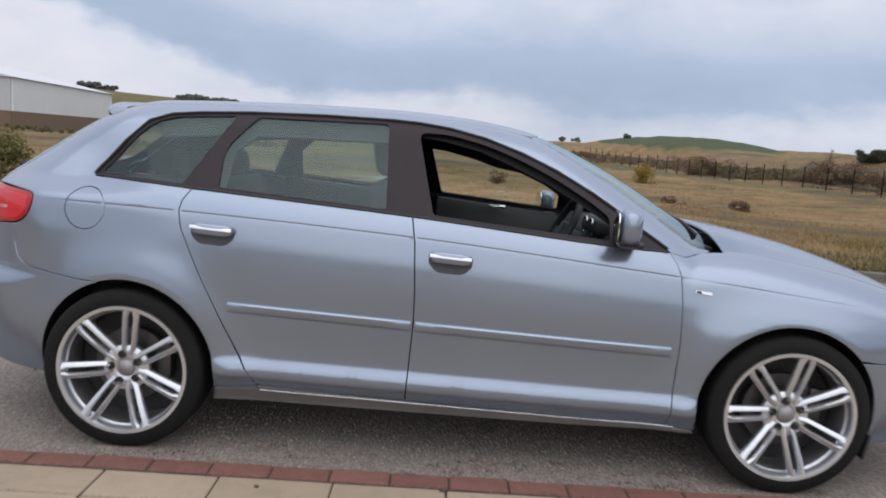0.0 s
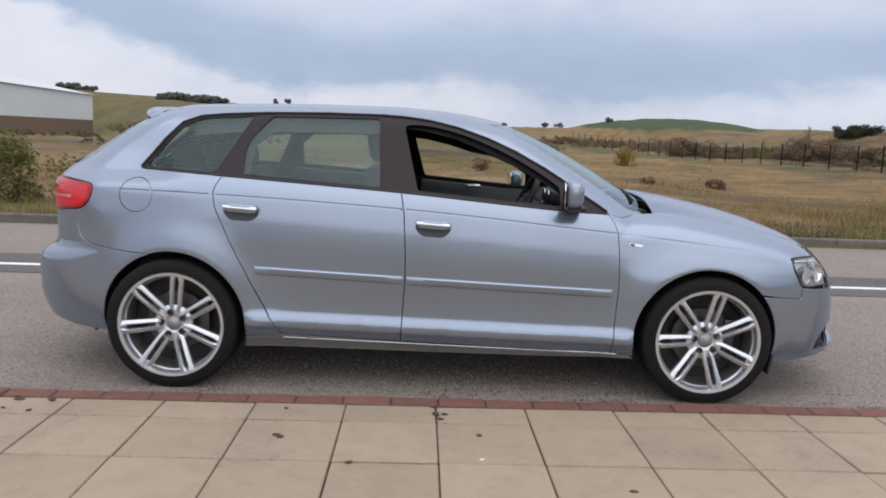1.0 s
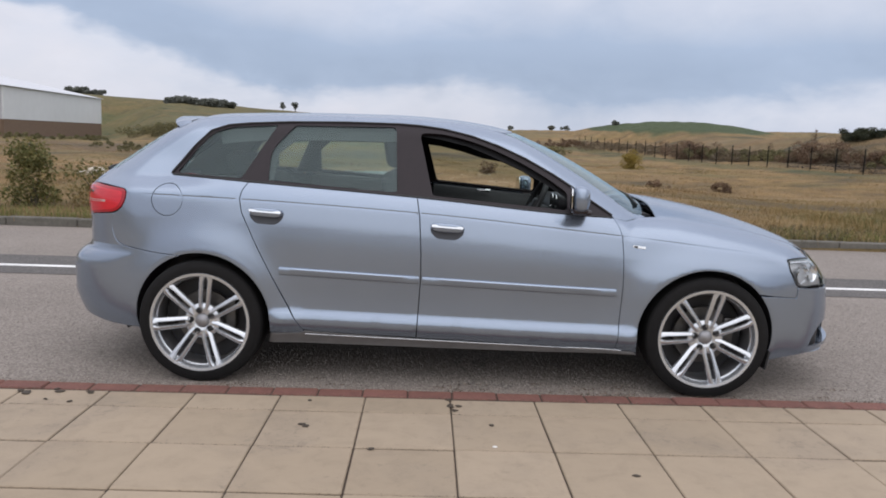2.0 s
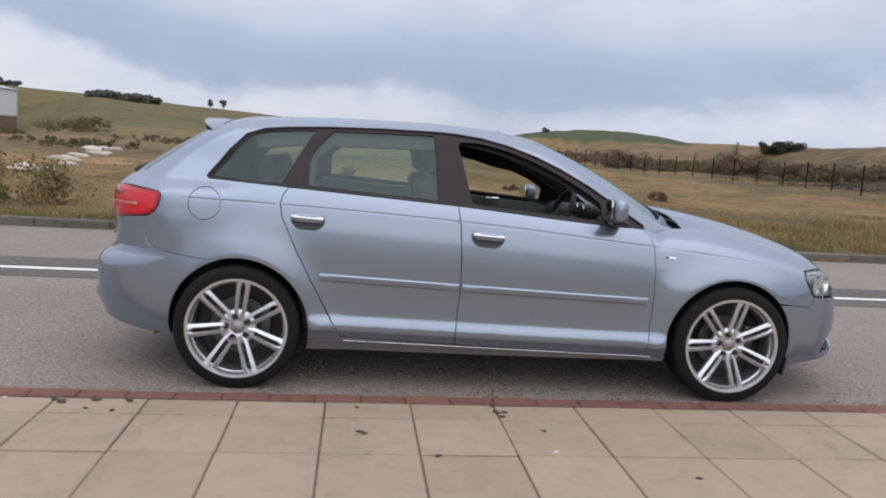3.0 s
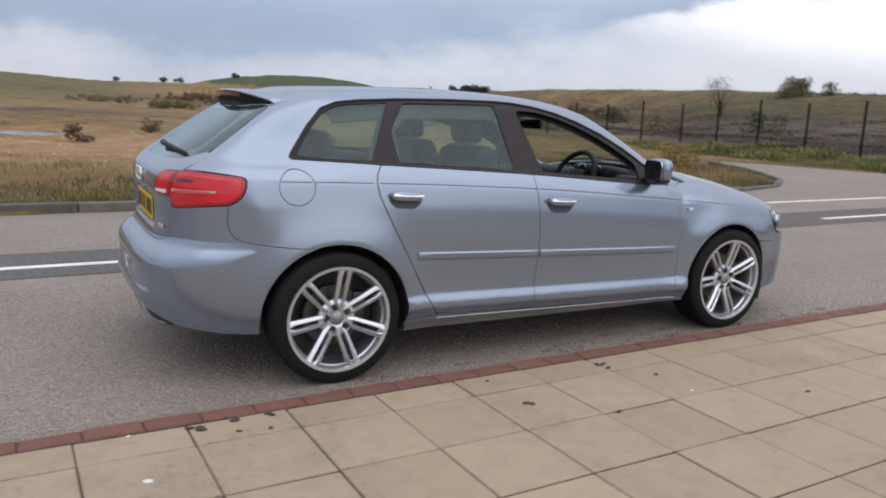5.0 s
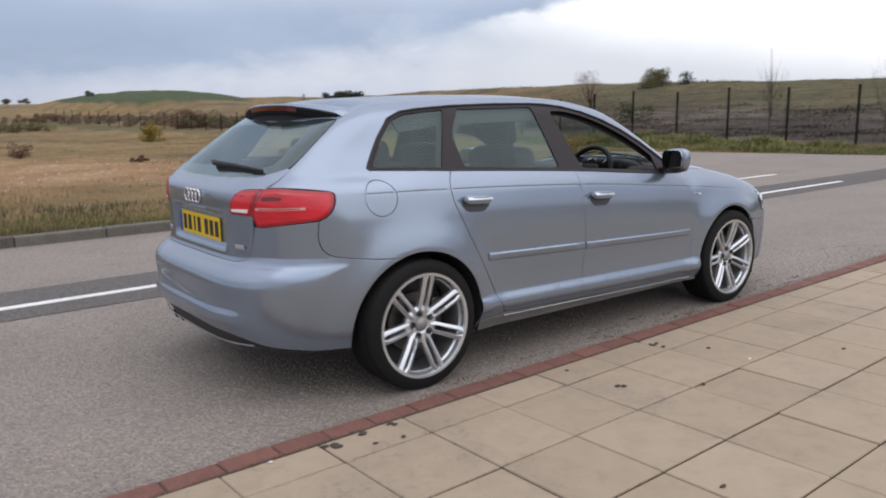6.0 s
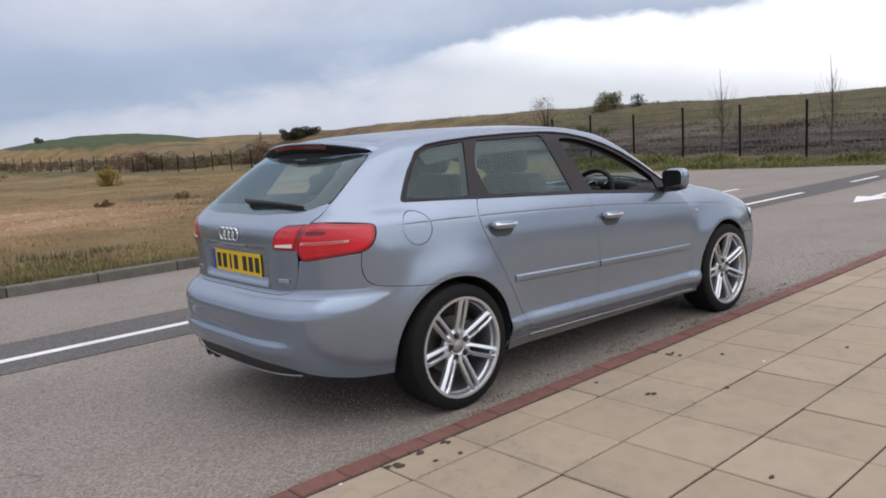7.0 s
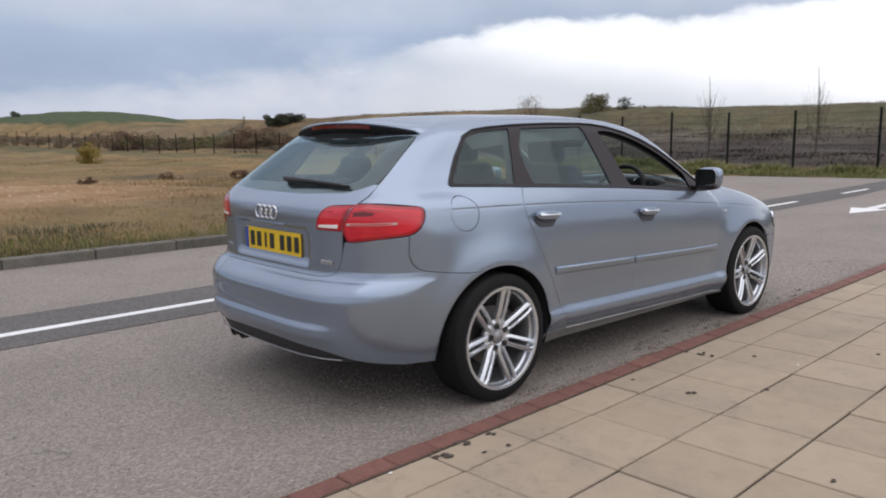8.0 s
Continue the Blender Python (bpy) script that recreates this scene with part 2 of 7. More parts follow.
def make_ground():
    m, n = material("rough_grassland")
    at = n.add("ShaderNodeNewGeometry").outputs["Position"]
    layer = n.add("ShaderNodeVertexColor")
    layer.layer_name = "zone"
    zone = n.add("ShaderNodeSeparateColor", {0: layer.outputs[0]})
    fine = n.noise(at, 7.0, 6.0, 0.75, 0.4)
    mid = n.noise(at, 0.55, 6.0, 0.62, 0.8)
    wide = n.noise(n.add("ShaderNodeMapping", {"Vector": at, "Scale": (0.6, 1.6, 1.0)}).outputs[0], 0.09, 5.0, 0.6, 0.7)
    blot = n.noise(n.add("ShaderNodeMapping", {"Vector": at, "Location": (7.0, 3.0, 0.0), "Scale": (0.45, 1.0, 1.0)}).outputs[0], 0.16, 6.0, 0.62, 0.9)
    f = n.math("ADD", n.math("MULTIPLY", fine, 0.35), n.math("ADD", n.math("MULTIPLY", mid, 0.4), n.math("MULTIPLY", wide, 0.25)))
    dry = n.ramp(f, [(0.32, (0.070, 0.045, 0.018)), (0.44, (0.165, 0.102, 0.038)), (0.54, (0.265, 0.168, 0.062)), (0.68, (0.35, 0.25, 0.115))])
    lush = n.ramp(f, [(0.30, (0.018, 0.030, 0.008)), (0.5, (0.038, 0.058, 0.015)), (0.72, (0.085, 0.094, 0.030))])
    strata = n.noise(n.add("ShaderNodeMapping", {"Vector": at, "Scale": (0.09, 0.09, 2.6)}).outputs[0], 1.0, 5.0, 0.6, 0.25)
    soil = n.ramp(n.math("ADD", n.math("MULTIPLY", f, 0.45), n.math("MULTIPLY", strata, 0.55)), [(0.36, (0.018, 0.014, 0.012)), (0.47, (0.046, 0.036, 0.029)), (0.55, (0.092, 0.072, 0.055)), (0.63, (0.17, 0.14, 0.11))])
    bare = n.ramp(f, [(0.3, (0.20, 0.108, 0.044)), (0.52, (0.34, 0.200, 0.092)), (0.70, (0.55, 0.43, 0.30))])
    green_amount = n.math("ADD", zone.outputs[1], n.math("MULTIPLY", n.math("MULTIPLY", n.math("SUBTRACT", wide, 0.52), 2.6), n.math("SUBTRACT", 1.1, zone.outputs[1])), clamp=True)
    dry = n.mix(n.ramp(blot, [(0.52, grey(0.0)), (0.62, grey(0.8))]), dry, n.mix(mid, (0.045, 0.036, 0.020), (0.085, 0.070, 0.034)))
    dry = n.mix(n.ramp(blot, [(0.34, grey(0.7)), (0.44, grey(0.0))]), dry, n.mix(fine, (0.20, 0.135, 0.06), (0.33, 0.235, 0.12)))
    col = n.mix(green_amount, dry, lush)
    col = n.mix(n.math("MULTIPLY", zone.outputs[2], n.math("ADD", 0.55, fine), clamp=True), col, soil)
    col = n.mix(n.math("MULTIPLY", zone.outputs[0], n.math("ADD", 0.6, mid), clamp=True), col, bare)
    finish(n, principled(n, col, 0.95), n.math("ADD", fine, mid), 0.9, 0.12)
    return m


def make_foliage(name, stops, rough=0.75, share=0.4, wide=0.5):
    m, n = material(name)
    rnd = n.add("ShaderNodeNewGeometry").outputs["Random Per Island"]
    at = n.add("ShaderNodeNewGeometry").outputs["Position"]
    area = n.ramp(n.noise(n.add("ShaderNodeMapping", {"Vector": at, "Scale": (0.6, 1.2, 1.0)}).outputs[0], wide, 4.0, 0.6), [(0.34, grey(0.0)), (0.66, grey(1.0))])
    f = n.math("ADD", n.math("MULTIPLY", rnd, 1 - share), n.math("MULTIPLY", area, share))
    col = n.ramp(f, stops)
    d = principled(n, col, rough)
    t = n.add("ShaderNodeBsdfTranslucent", {0: col})
    n.add("ShaderNodeOutputMaterial", {0: n.add("ShaderNodeMixShader", {0: 0.25, 1: d.outputs[0], 2: t.outputs[0]}).outputs[0]})
    return m


def make_lamp(name, lo, hi, rough=0.12):
    m, n = material(name)
    at = n.add("ShaderNodeTexCoord").outputs["Object"]
    cell = n.add("ShaderNodeTexVoronoi", {"Vector": n.add("ShaderNodeMapping", {"Vector": at, "Scale": (14, 14, 110)}).outputs[0], "Scale": 1.0}).outputs["Distance"]
    col = n.ramp(n.math("ADD", n.math("MULTIPLY", cell, 0.25), n.math("MULTIPLY", n.noise(at, 6.0), 0.75)), [(0.25, lo), (0.75, hi)])
    finish(n, principled(n, col, rough, 0.0, Coat_Weight=0.45, Coat_Roughness=0.05), cell, 0.06, 0.003)
    return m


PAINT = make_paint()
GLASS_DARK = make_glass("tinted_glass", (0.70, 0.82, 0.775), 1.5, 0.035)
GLASS_CLEAR = make_glass("clear_glass", (0.76, 0.84, 0.80), 1.7)
GLASS_LAMP = make_glass("lamp_glass", (0.97, 0.98, 0.98), 1.45)
GLASS_REAR = make_glass("rear_screen_glass", (0.80, 0.90, 0.88), 1.72, 0.045)
BLACK_GLOSS = plain("black_gloss_trim", (0.020, 0.014, 0.016), 0.22, vary=0.2)
PILLAR_FILM = plain("dark_pillar_film", (0.016, 0.0108, 0.0132), 0.50, vary=0.2, Specular_IOR_Level=0.3)
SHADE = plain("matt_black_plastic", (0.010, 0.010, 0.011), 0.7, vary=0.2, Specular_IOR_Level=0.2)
# the grip cup is body-coloured; its shade is put into this darker grey
RECESS = plain("grip_shade_grey", (0.055, 0.060, 0.072), 0.5, 0.2, vary=0.1)
RUBBER = plain("black_rubber", (0.016, 0.016, 0.017), 0.6, vary=0.3, scale=60, bump=0.1)
LAMP_BEZEL = plain("lamp_bezel", (0.38, 0.38, 0.39), 0.3, 0.5, vary=0.15, scale=20)
TYRE = plain("tyre_rubber", (0.0075, 0.0072, 0.0074), 0.8, vary=0.35, scale=40, bump=0.25, Specular_IOR_Level=0.25)
TRIM = plain("grey_black_plastic", (0.022, 0.022, 0.024), 0.55, vary=0.25, scale=80, bump=0.15)
SEAT = plain("charcoal_seat_cloth", (0.030, 0.030, 0.033), 0.85, vary=0.3, scale=120, bump=0.3)
LINING = plain("pale_headlining", (0.58, 0.58, 0.56), 0.9, vary=0.1, scale=80)
CHROME = plain("bright_chrome", (0.80, 0.80, 0.81), 0.10, 1.0, vary=0.04)
ALLOY = plain("silver_alloy", (0.57, 0.59, 0.615), 0.25, 0.75, vary=0.06, scale=25)
DISC = plain("worn_brake_disc", (0.11, 0.106, 0.102), 0.42, 0.8, vary=0.3)
BARREL = plain("dull_alloy_barrel", (0.30, 0.30, 0.305), 0.4, 0.8, vary=0.25)
SILL = plain("grey_sill", (0.175, 0.172, 0.172), 0.5, 0.2, vary=0.25, scale=12)
RED_LAMP = make_lamp("red_lamp_lens", (0.44, 0.006, 0.016), (0.66, 0.018, 0.034), 0.2)
EDGE_LAMP = make_lamp("deep_red_lens", (0.26, 0.003, 0.009), (0.38, 0.008, 0.018), 0.14)
DARK_RED = make_lamp("dark_red_lens", (0.09, 0.003, 0.004), (0.15, 0.006, 0.009))
WHITE_LAMP = make_lamp("clear_lamp_strip", (0.62, 0.60, 0.58), (0.90, 0.88, 0.86), 0.2)
PINK_LAMP = make_lamp("dull_lamp_strip", (0.40, 0.30, 0.28), (0.58, 0.46, 0.43), 0.2)
PLATE_YELLOW = plain("yellow_plate", (0.72, 0.48, 0.015), 0.4, vary=0.06)
PLATE_BLACK = plain("plate_black", (0.012, 0.012, 0.012), 0.5)
PLATE_BLUE = plain("plate_blue", (0.02, 0.06, 0.30), 0.45)
MIRROR = plain("mirror_silver", (0.85, 0.87, 0.88), 0.03, 1.0, vary=0.01)
ROAD = make_asphalt("worn_asphalt", (0.155, 0.132, 0.112), (0.240, 0.207, 0.178), (0.345, 0.302, 0.266))
BAND = make_asphalt("dark_asphalt", (0.056, 0.051, 0.047), (0.108, 0.10, 0.093), (0.20, 0.18, 0.165))
LINE = plain("road_paint", (0.72, 0.71, 0.69), 0.6, vary=0.18, scale=14, bump=0.2)
SLAB = make_slab()
MORTAR = make_stone("dirty_joint", (0.022, 0.015, 0.010), (0.070, 0.049, 0.034), joint=0.0)
BRICK = make_stone("red_paver", (0.105, 0.046, 0.036), (0.220, 0.098, 0.075), scale=14, joint=0.16)
KERB = make_stone("grey_kerb_stone", (0.062, 0.058, 0.048), (0.165, 0.152, 0.130), scale=7, joint=0.3)
GROUND = make_ground()
DRY_GRASS = make_foliage("dry_grass", [(0.05, (0.115, 0.074, 0.032)), (0.26, (0.215, 0.138, 0.056)), (0.48, (0.300, 0.206, 0.088)), (0.64, (0.205, 0.158, 0.060)), (0.80, (0.120, 0.116, 0.038)), (1.0, (0.078, 0.086, 0.028))], share=0.74, wide=0.28)
GREEN_GRASS = make_foliage("green_grass", [(0.2, (0.075, 0.080, 0.024)), (0.55, (0.150, 0.160, 0.044)), (0.85, (0.25, 0.225, 0.085))])
HEATH = make_foliage("dark_heath", [(0.15, (0.024, 0.018, 0.014)), (0.45, (0.058, 0.045, 0.033)), (0.7, (0.100, 0.078, 0.052)), (0.92, (0.15, 0.12, 0.075))], share=0.55, wide=0.25)
OCHRE_WEED = make_foliage("ochre_weeds", [(0.15, (0.14, 0.095, 0.03)), (0.5, (0.26, 0.18, 0.055)), (0.85, (0.36, 0.27, 0.10))])
BUSH = make_foliage("green_leaves", [(0.2, (0.022, 0.035, 0.010)), (0.55, (0.06, 0.075, 0.022)), (0.85, (0.12, 0.115, 0.035))])
DARK_BUSH = make_foliage("dark_leaves", [(0.2, (0.018, 0.024, 0.012)), (0.6, (0.045, 0.052, 0.026)), (0.85, (0.075, 0.075, 0.035))])
BANK_GRASS = make_foliage("olive_bank_grass", [(0.1, (0.040, 0.036, 0.018)), (0.36, (0.085, 0.072, 0.034)), (0.62, (0.125, 0.110, 0.056)), (0.88, (0.066, 0.070, 0.029))], share=0.6, wide=0.2)
# distance haze is mixed into these paler leaf colours
FAR_LEAF = make_foliage("haze_tinted_far_leaves", [(0.2, (0.13, 0.14, 0.125)), (0.6, (0.17, 0.18, 0.155)), (0.85, (0.20, 0.205, 0.165))])
BROWN_BUSH = make_foliage("brown_scrub", [(0.2, (0.106, 0.08, 0.053)), (0.55, (0.188, 0.145, 0.09)), (0.85, (0.275, 0.219, 0.131))])
TAN_BUSH = make_foliage("tan_olive_scrub", [(0.2, (0.085, 0.080, 0.035)), (0.55, (0.155, 0.142, 0.062)), (0.85, (0.24, 0.205, 0.095))])
YELLOW_LEAF = make_foliage("yellow_leaves", [(0.15, (0.16, 0.115, 0.022)), (0.5, (0.30, 0.22, 0.042)), (0.85, (0.42, 0.32, 0.085))])
OLIVE_BUSH = make_foliage("olive_leaves", [(0.2, (0.060, 0.066, 0.018)), (0.55, (0.135, 0.132, 0.040)), (0.85, (0.235, 0.19, 0.07))])
RUST_BUSH = make_foliage("russet_leaves", [(0.2, (0.088, 0.056, 0.035)), (0.55, (0.169, 0.106, 0.065)), (0.85, (0.25, 0.169, 0.1))])
BARK = make_stone("bark", (0.035, 0.028, 0.02), (0.11, 0.09, 0.07), scale=9, joint=0.0)
FENCE = plain("dark_green_fence_paint", (0.010, 0.011, 0.010), 0.8, vary=0.2, scale=10, Specular_IOR_Level=0.15)
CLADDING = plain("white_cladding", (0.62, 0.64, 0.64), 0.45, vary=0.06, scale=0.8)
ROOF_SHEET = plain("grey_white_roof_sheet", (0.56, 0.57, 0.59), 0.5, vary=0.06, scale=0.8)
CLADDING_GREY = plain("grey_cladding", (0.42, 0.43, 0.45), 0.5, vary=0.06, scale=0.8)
BRICKWORK = make_stone("dull_brickwork", (0.105, 0.070, 0.048), (0.19, 0.130, 0.088), scale=3, joint=0.2)


# ---- mesh tools ----
from mathutils.geometry import delaunay_2d_cdt


def link_mesh(name, verts, faces, mat, parent=None, normals=None, smooth=True, label=""):
    me = bpy.data.meshes.new(name)
    me.from_pydata([tuple(map(float, v)) for v in verts], [], [tuple(map(int, f)) for f in faces])
    me.materials.append(mat)
    if smooth:
        me.shade_smooth()
    if normals is not None:
        me.normals_split_custom_set_from_vertices([tuple(map(float, v)) for v in normals])
    ob = new(name, me)
    ob.parent = parent
    return tagged(ob, label)


def part(name, bm, mat, parent=None, label="", smooth=None):
    """Links a bmesh as one mesh object. smooth: degrees under which edges are shaded round."""
    me = bpy.data.meshes.new(name)
    bm.normal_update()
    bmesh.ops.recalc_face_normals(bm, faces=bm.faces)
    if smooth:
        for f in bm.faces:
            f.smooth = True
        for e in bm.edges:
            if len(e.link_faces) == 2 and e.calc_face_angle(0) > radians(smooth):
                e.smooth = False
    bm.to_mesh(me)
    bm.free()
    me.materials.append(mat)
    ob = new(name, me)
    ob.parent = parent
    return tagged(ob, label)


def thing(name, label, category, place=(0, 0, 0), group="", kind=""):
    ob = new(name)
    ob.location = place
    return tagged(ob, label, category, group, kind)


def box(size, at=(0, 0, 0), bevel=0.0, rot=(0, 0, 0), segs=2, taper=None):
    """A box with rounded edges; taper shrinks its top in x and y."""
    bm = bmesh.new()
    bmesh.ops.create_cube(bm, size=1.0)
    for v in bm.verts:
        k = taper if taper and v.co.z > 0 else (1, 1)
        v.co = Vector((v.co.x * size[0] * k[0], v.co.y * size[1] * k[1], v.co.z * size[2]))
    if bevel:
        bmesh.ops.bevel(bm, geom=bm.edges[:], offset=bevel, segments=segs, profile=0.5, affect="EDGES")
    bm.transform(pose(*at, *rot))
    return bm


def join(*bms):
    out = bmesh.new()
    for b in bms:
        me = bpy.data.meshes.new("tmp")
        b.to_mesh(me)
        b.free()
        out.from_mesh(me)
        bpy.data.meshes.remove(me)
    return out


def lathe(profile, segs=64, axis="y"):
    """Turns a profile of (radius, offset along the axis) about the axis."""
    bm = bmesh.new()
    rings = []
    for r, o in profile:
        ring = []
        for k in range(segs):
            a = 2 * math.pi * k / segs
            c, s = math.cos(a) * r, math.sin(a) * r
            ring.append(bm.verts.new((c, o, s) if axis == "y" else (c, s, o)))
        rings.append(ring)
    for a, b in zip(rings, rings[1:]):
        for k in range(segs):
            bm.faces.new((a[k], a[(k + 1) % segs], b[(k + 1) % segs], b[k]))
    return bm


def tube(points, radius, segs=8, closed=False, caps=True):
    """A round bar along points; radius is a number or one for each point."""
    bm = bmesh.new()
    pts = [Vector(p) for p in points]
    n = len(pts)
    rad = radius if isinstance(radius, (list, tuple)) else [radius] * n
    rings = []
    for i, p in enumerate(pts):
        a = pts[(i - 1) % n] if closed or i else p
        b = pts[(i + 1) % n] if closed or i < n - 1 else p
        d = (b - a).normalized()
        ref = Vector((0, 0, 1)) if abs(d.z) < 0.9 else Vector((0, 1, 0))
        u = d.cross(ref).normalized()
        v = d.cross(u)
        rings.append([bm.verts.new(p + (u * math.cos(2 * math.pi * k / segs) + v * math.sin(2 * math.pi * k / segs)) * rad[i]) for k in range(segs)])
    for i in range(n if closed else n - 1):
        r0, r1 = rings[i], rings[(i + 1) % n]
        for k in range(segs):
            bm.faces.new((r0[k], r0[(k + 1) % segs], r1[(k + 1) % segs], r1[k]))
    if caps and not closed:
        bm.faces.new(rings[0])
        bm.faces.new(rings[-1])
    return bm


def slab_from(outline, depth, way="z", at=0.0):
    """A flat outline in the plane across `way`, given thickness downwards from `at`."""
    bm = bmesh.new()

    def place(u, v, h):
        return {"z": (u, v, h), "y": (u, h, v), "x": (h, u, v)}[way]

    top = [bm.verts.new(place(u, v, at)) for u, v in outline]
    low = [bm.verts.new(place(u, v, at - depth)) for u, v in outline]
    bm.faces.new(top)
    bm.faces.new(low[::-1])
    for i in range(len(top)):
        j = (i + 1) % len(top)
        bm.faces.new((top[i], low[i], low[j], top[j]))
    return bm


class Curve:
    """A smooth monotone curve through a few knots."""

    def __init__(self, *knots):
        self.x = np.array([k[0] for k in knots], float)
        self.y = np.array([k[1] for k in knots], float)
        h, d = np.diff(self.x), np.diff(self.y) / np.diff(self.x)
        m = np.zeros(len(self.x))
        m[0], m[-1] = d[0], d[-1]
        for i in range(1, len(m) - 1):
            if d[i - 1] * d[i] > 0:
                w1, w2 = 2 * h[i] + h[i - 1], h[i] + 2 * h[i - 1]
                m[i] = (w1 + w2) / (w1 / d[i - 1] + w2 / d[i])
        self.m = m

    def __call__(self, q):
        q = np.asarray(q, float)
        c = np.clip(q, self.x[0], self.x[-1])
        i = np.clip(np.searchsorted(self.x, c, "right") - 1, 0, len(self.x) - 2)
        h = self.x[i + 1] - self.x[i]
        t = (c - self.x[i]) / h
        v = (1 + 2 * t) * (1 - t) ** 2 * self.y[i] + t * (1 - t) ** 2 * h * self.m[i] + t * t * (3 - 2 * t) * self.y[i + 1] + t * t * (t - 1) * h * self.m[i + 1]
        return v + np.where(q < c, (q - c) * self.m[0], 0) + np.where(q > c, (q - c) * self.m[-1], 0)


def smooth01(a, b, q):
    t = np.clip((q - a) / (b - a), 0, 1)
    return t * t * (3 - 2 * t)


def blend(a, b, r):
    """The lesser of two distances, with a round fillet between them."""
    return np.maximum(r, np.minimum(a, b)) - np.hypot(np.maximum(r - a, 0), np.maximum(r - b, 0))


# ---- the car: one body surface, from which every panel is cut ----
REAR_X, FRONT_X, AXLE_Z = -1.289, 1.289, 0.313
TORNADO = Curve((-1.9, 0.952), (-1.37, 0.948), (-1.065, 0.942), (-0.2, 0.904), (0.82, 0.822), (1.1, 0.797), (1.57, 0.745), (1.9, 0.70))
WIDTH = Curve((0.10, 0.79), (0.20, 0.815), (0.235, 0.838), (0.268, 0.859), (0.298, 0.8790), (0.325, 0.8855), (0.346, 0.8820), (0.378, 0.8695), (0.390, 0.8680), (0.44, 0.869), (0.56, 0.878), (0.68, 0.882),
              (0.78, 0.877), (0.86, 0.866), (0.904, 0.857), (0.95, 0.838), (0.99, 0.811), (1.04, 0.780), (1.15, 0.715), (1.28, 0.636), (1.42, 0.555))
PLAIN_WIDTH = Curve((0.10, 0.745), (0.20, 0.805), (0.30, 0.846), (0.42, 0.866), (0.56, 0.878), (0.68, 0.882))
TAPER = Curve((-2.3, 0.77), (-2.1, 0.825), (-1.9, 0.872), (-1.7, 0.910), (-1.47, 0.943), (-1.1, 0.984), (-0.6, 1.0), (0.4, 1.0), (0.85, 0.985), (1.3, 0.972), (1.6, 0.952), (1.9, 0.915), (2.2, 0.86))
ROOF = Curve((-2.3, 1.25), (-1.71, 1.346), (-1.59, 1.362), (-1.39, 1.379), (-1.05, 1.396), (-0.7, 1.405), (-0.37, 1.406), (-0.04, 1.391), (0.13, 1.371), (0.27, 1.345), (0.42, 1.293),
             (0.57, 1.229), (0.72, 1.154), (0.87, 1.070), (1.0, 0.994), (1.3, 0.81), (2.2, 0.2))
CROWN = Curve((-2.0, 0.035), (-1.0, 0.03), (0.0, 0.035), (0.3, 0.048), (0.6, 0.078), (1.0, 0.092), (2.0, 0.09))
BONNET = Curve((-2.3, 0.9), (0.6, 0.93), (0.85, 0.962), (1.0, 0.975), (1.1, 0.974), (1.22, 0.962), (1.36, 0.938), (1.5, 0.910), (1.65, 0.870), (1.8, 0.820), (1.92, 0.766), (2.02, 0.705), (2.15, 0.60), (2.3, 0.4))
TAIL = Curve((0.05, -1.80), (0.15, -1.95), (0.2, -2.03), (0.26, -2.062), (0.36, -2.114), (0.400, -2.1345), (0.425, -2.132), (0.452, -2.1205), (0.48, -2.1195), (0.55, -2.127), (0.583, -2.119), (0.610, -2.101), (0.633, -2.072), (0.650, -2.045), (0.68, -2.030), (0.80, -2.030),
             (0.90, -2.036), (0.955, -2.030), (1.0, -1.992), (1.05, -1.928), (1.09, -1.872), (1.15, -1.785), (1.28, -1.588), (1.45, -1.335))
TAIL_SIDE = Curve((0.05, -1.80), (0.2, -2.01), (0.26, -2.055), (0.36, -2.105), (0.42, -2.120), (0.48, -2.126), (0.55, -2.127), (0.583, -2.119), (0.610, -2.101), (0.633, -2.072), (0.650, -2.045), (0.68, -2.030))
NOSE = Curve((0.05, 2.06), (0.12, 2.09), (0.19, 2.120), (0.25, 2.134), (0.32, 2.138), (0.44, 2.138), (0.53, 2.130), (0.62, 2.108), (0.70, 2.072), (0.80, 1.985), (1.0, 1.7))


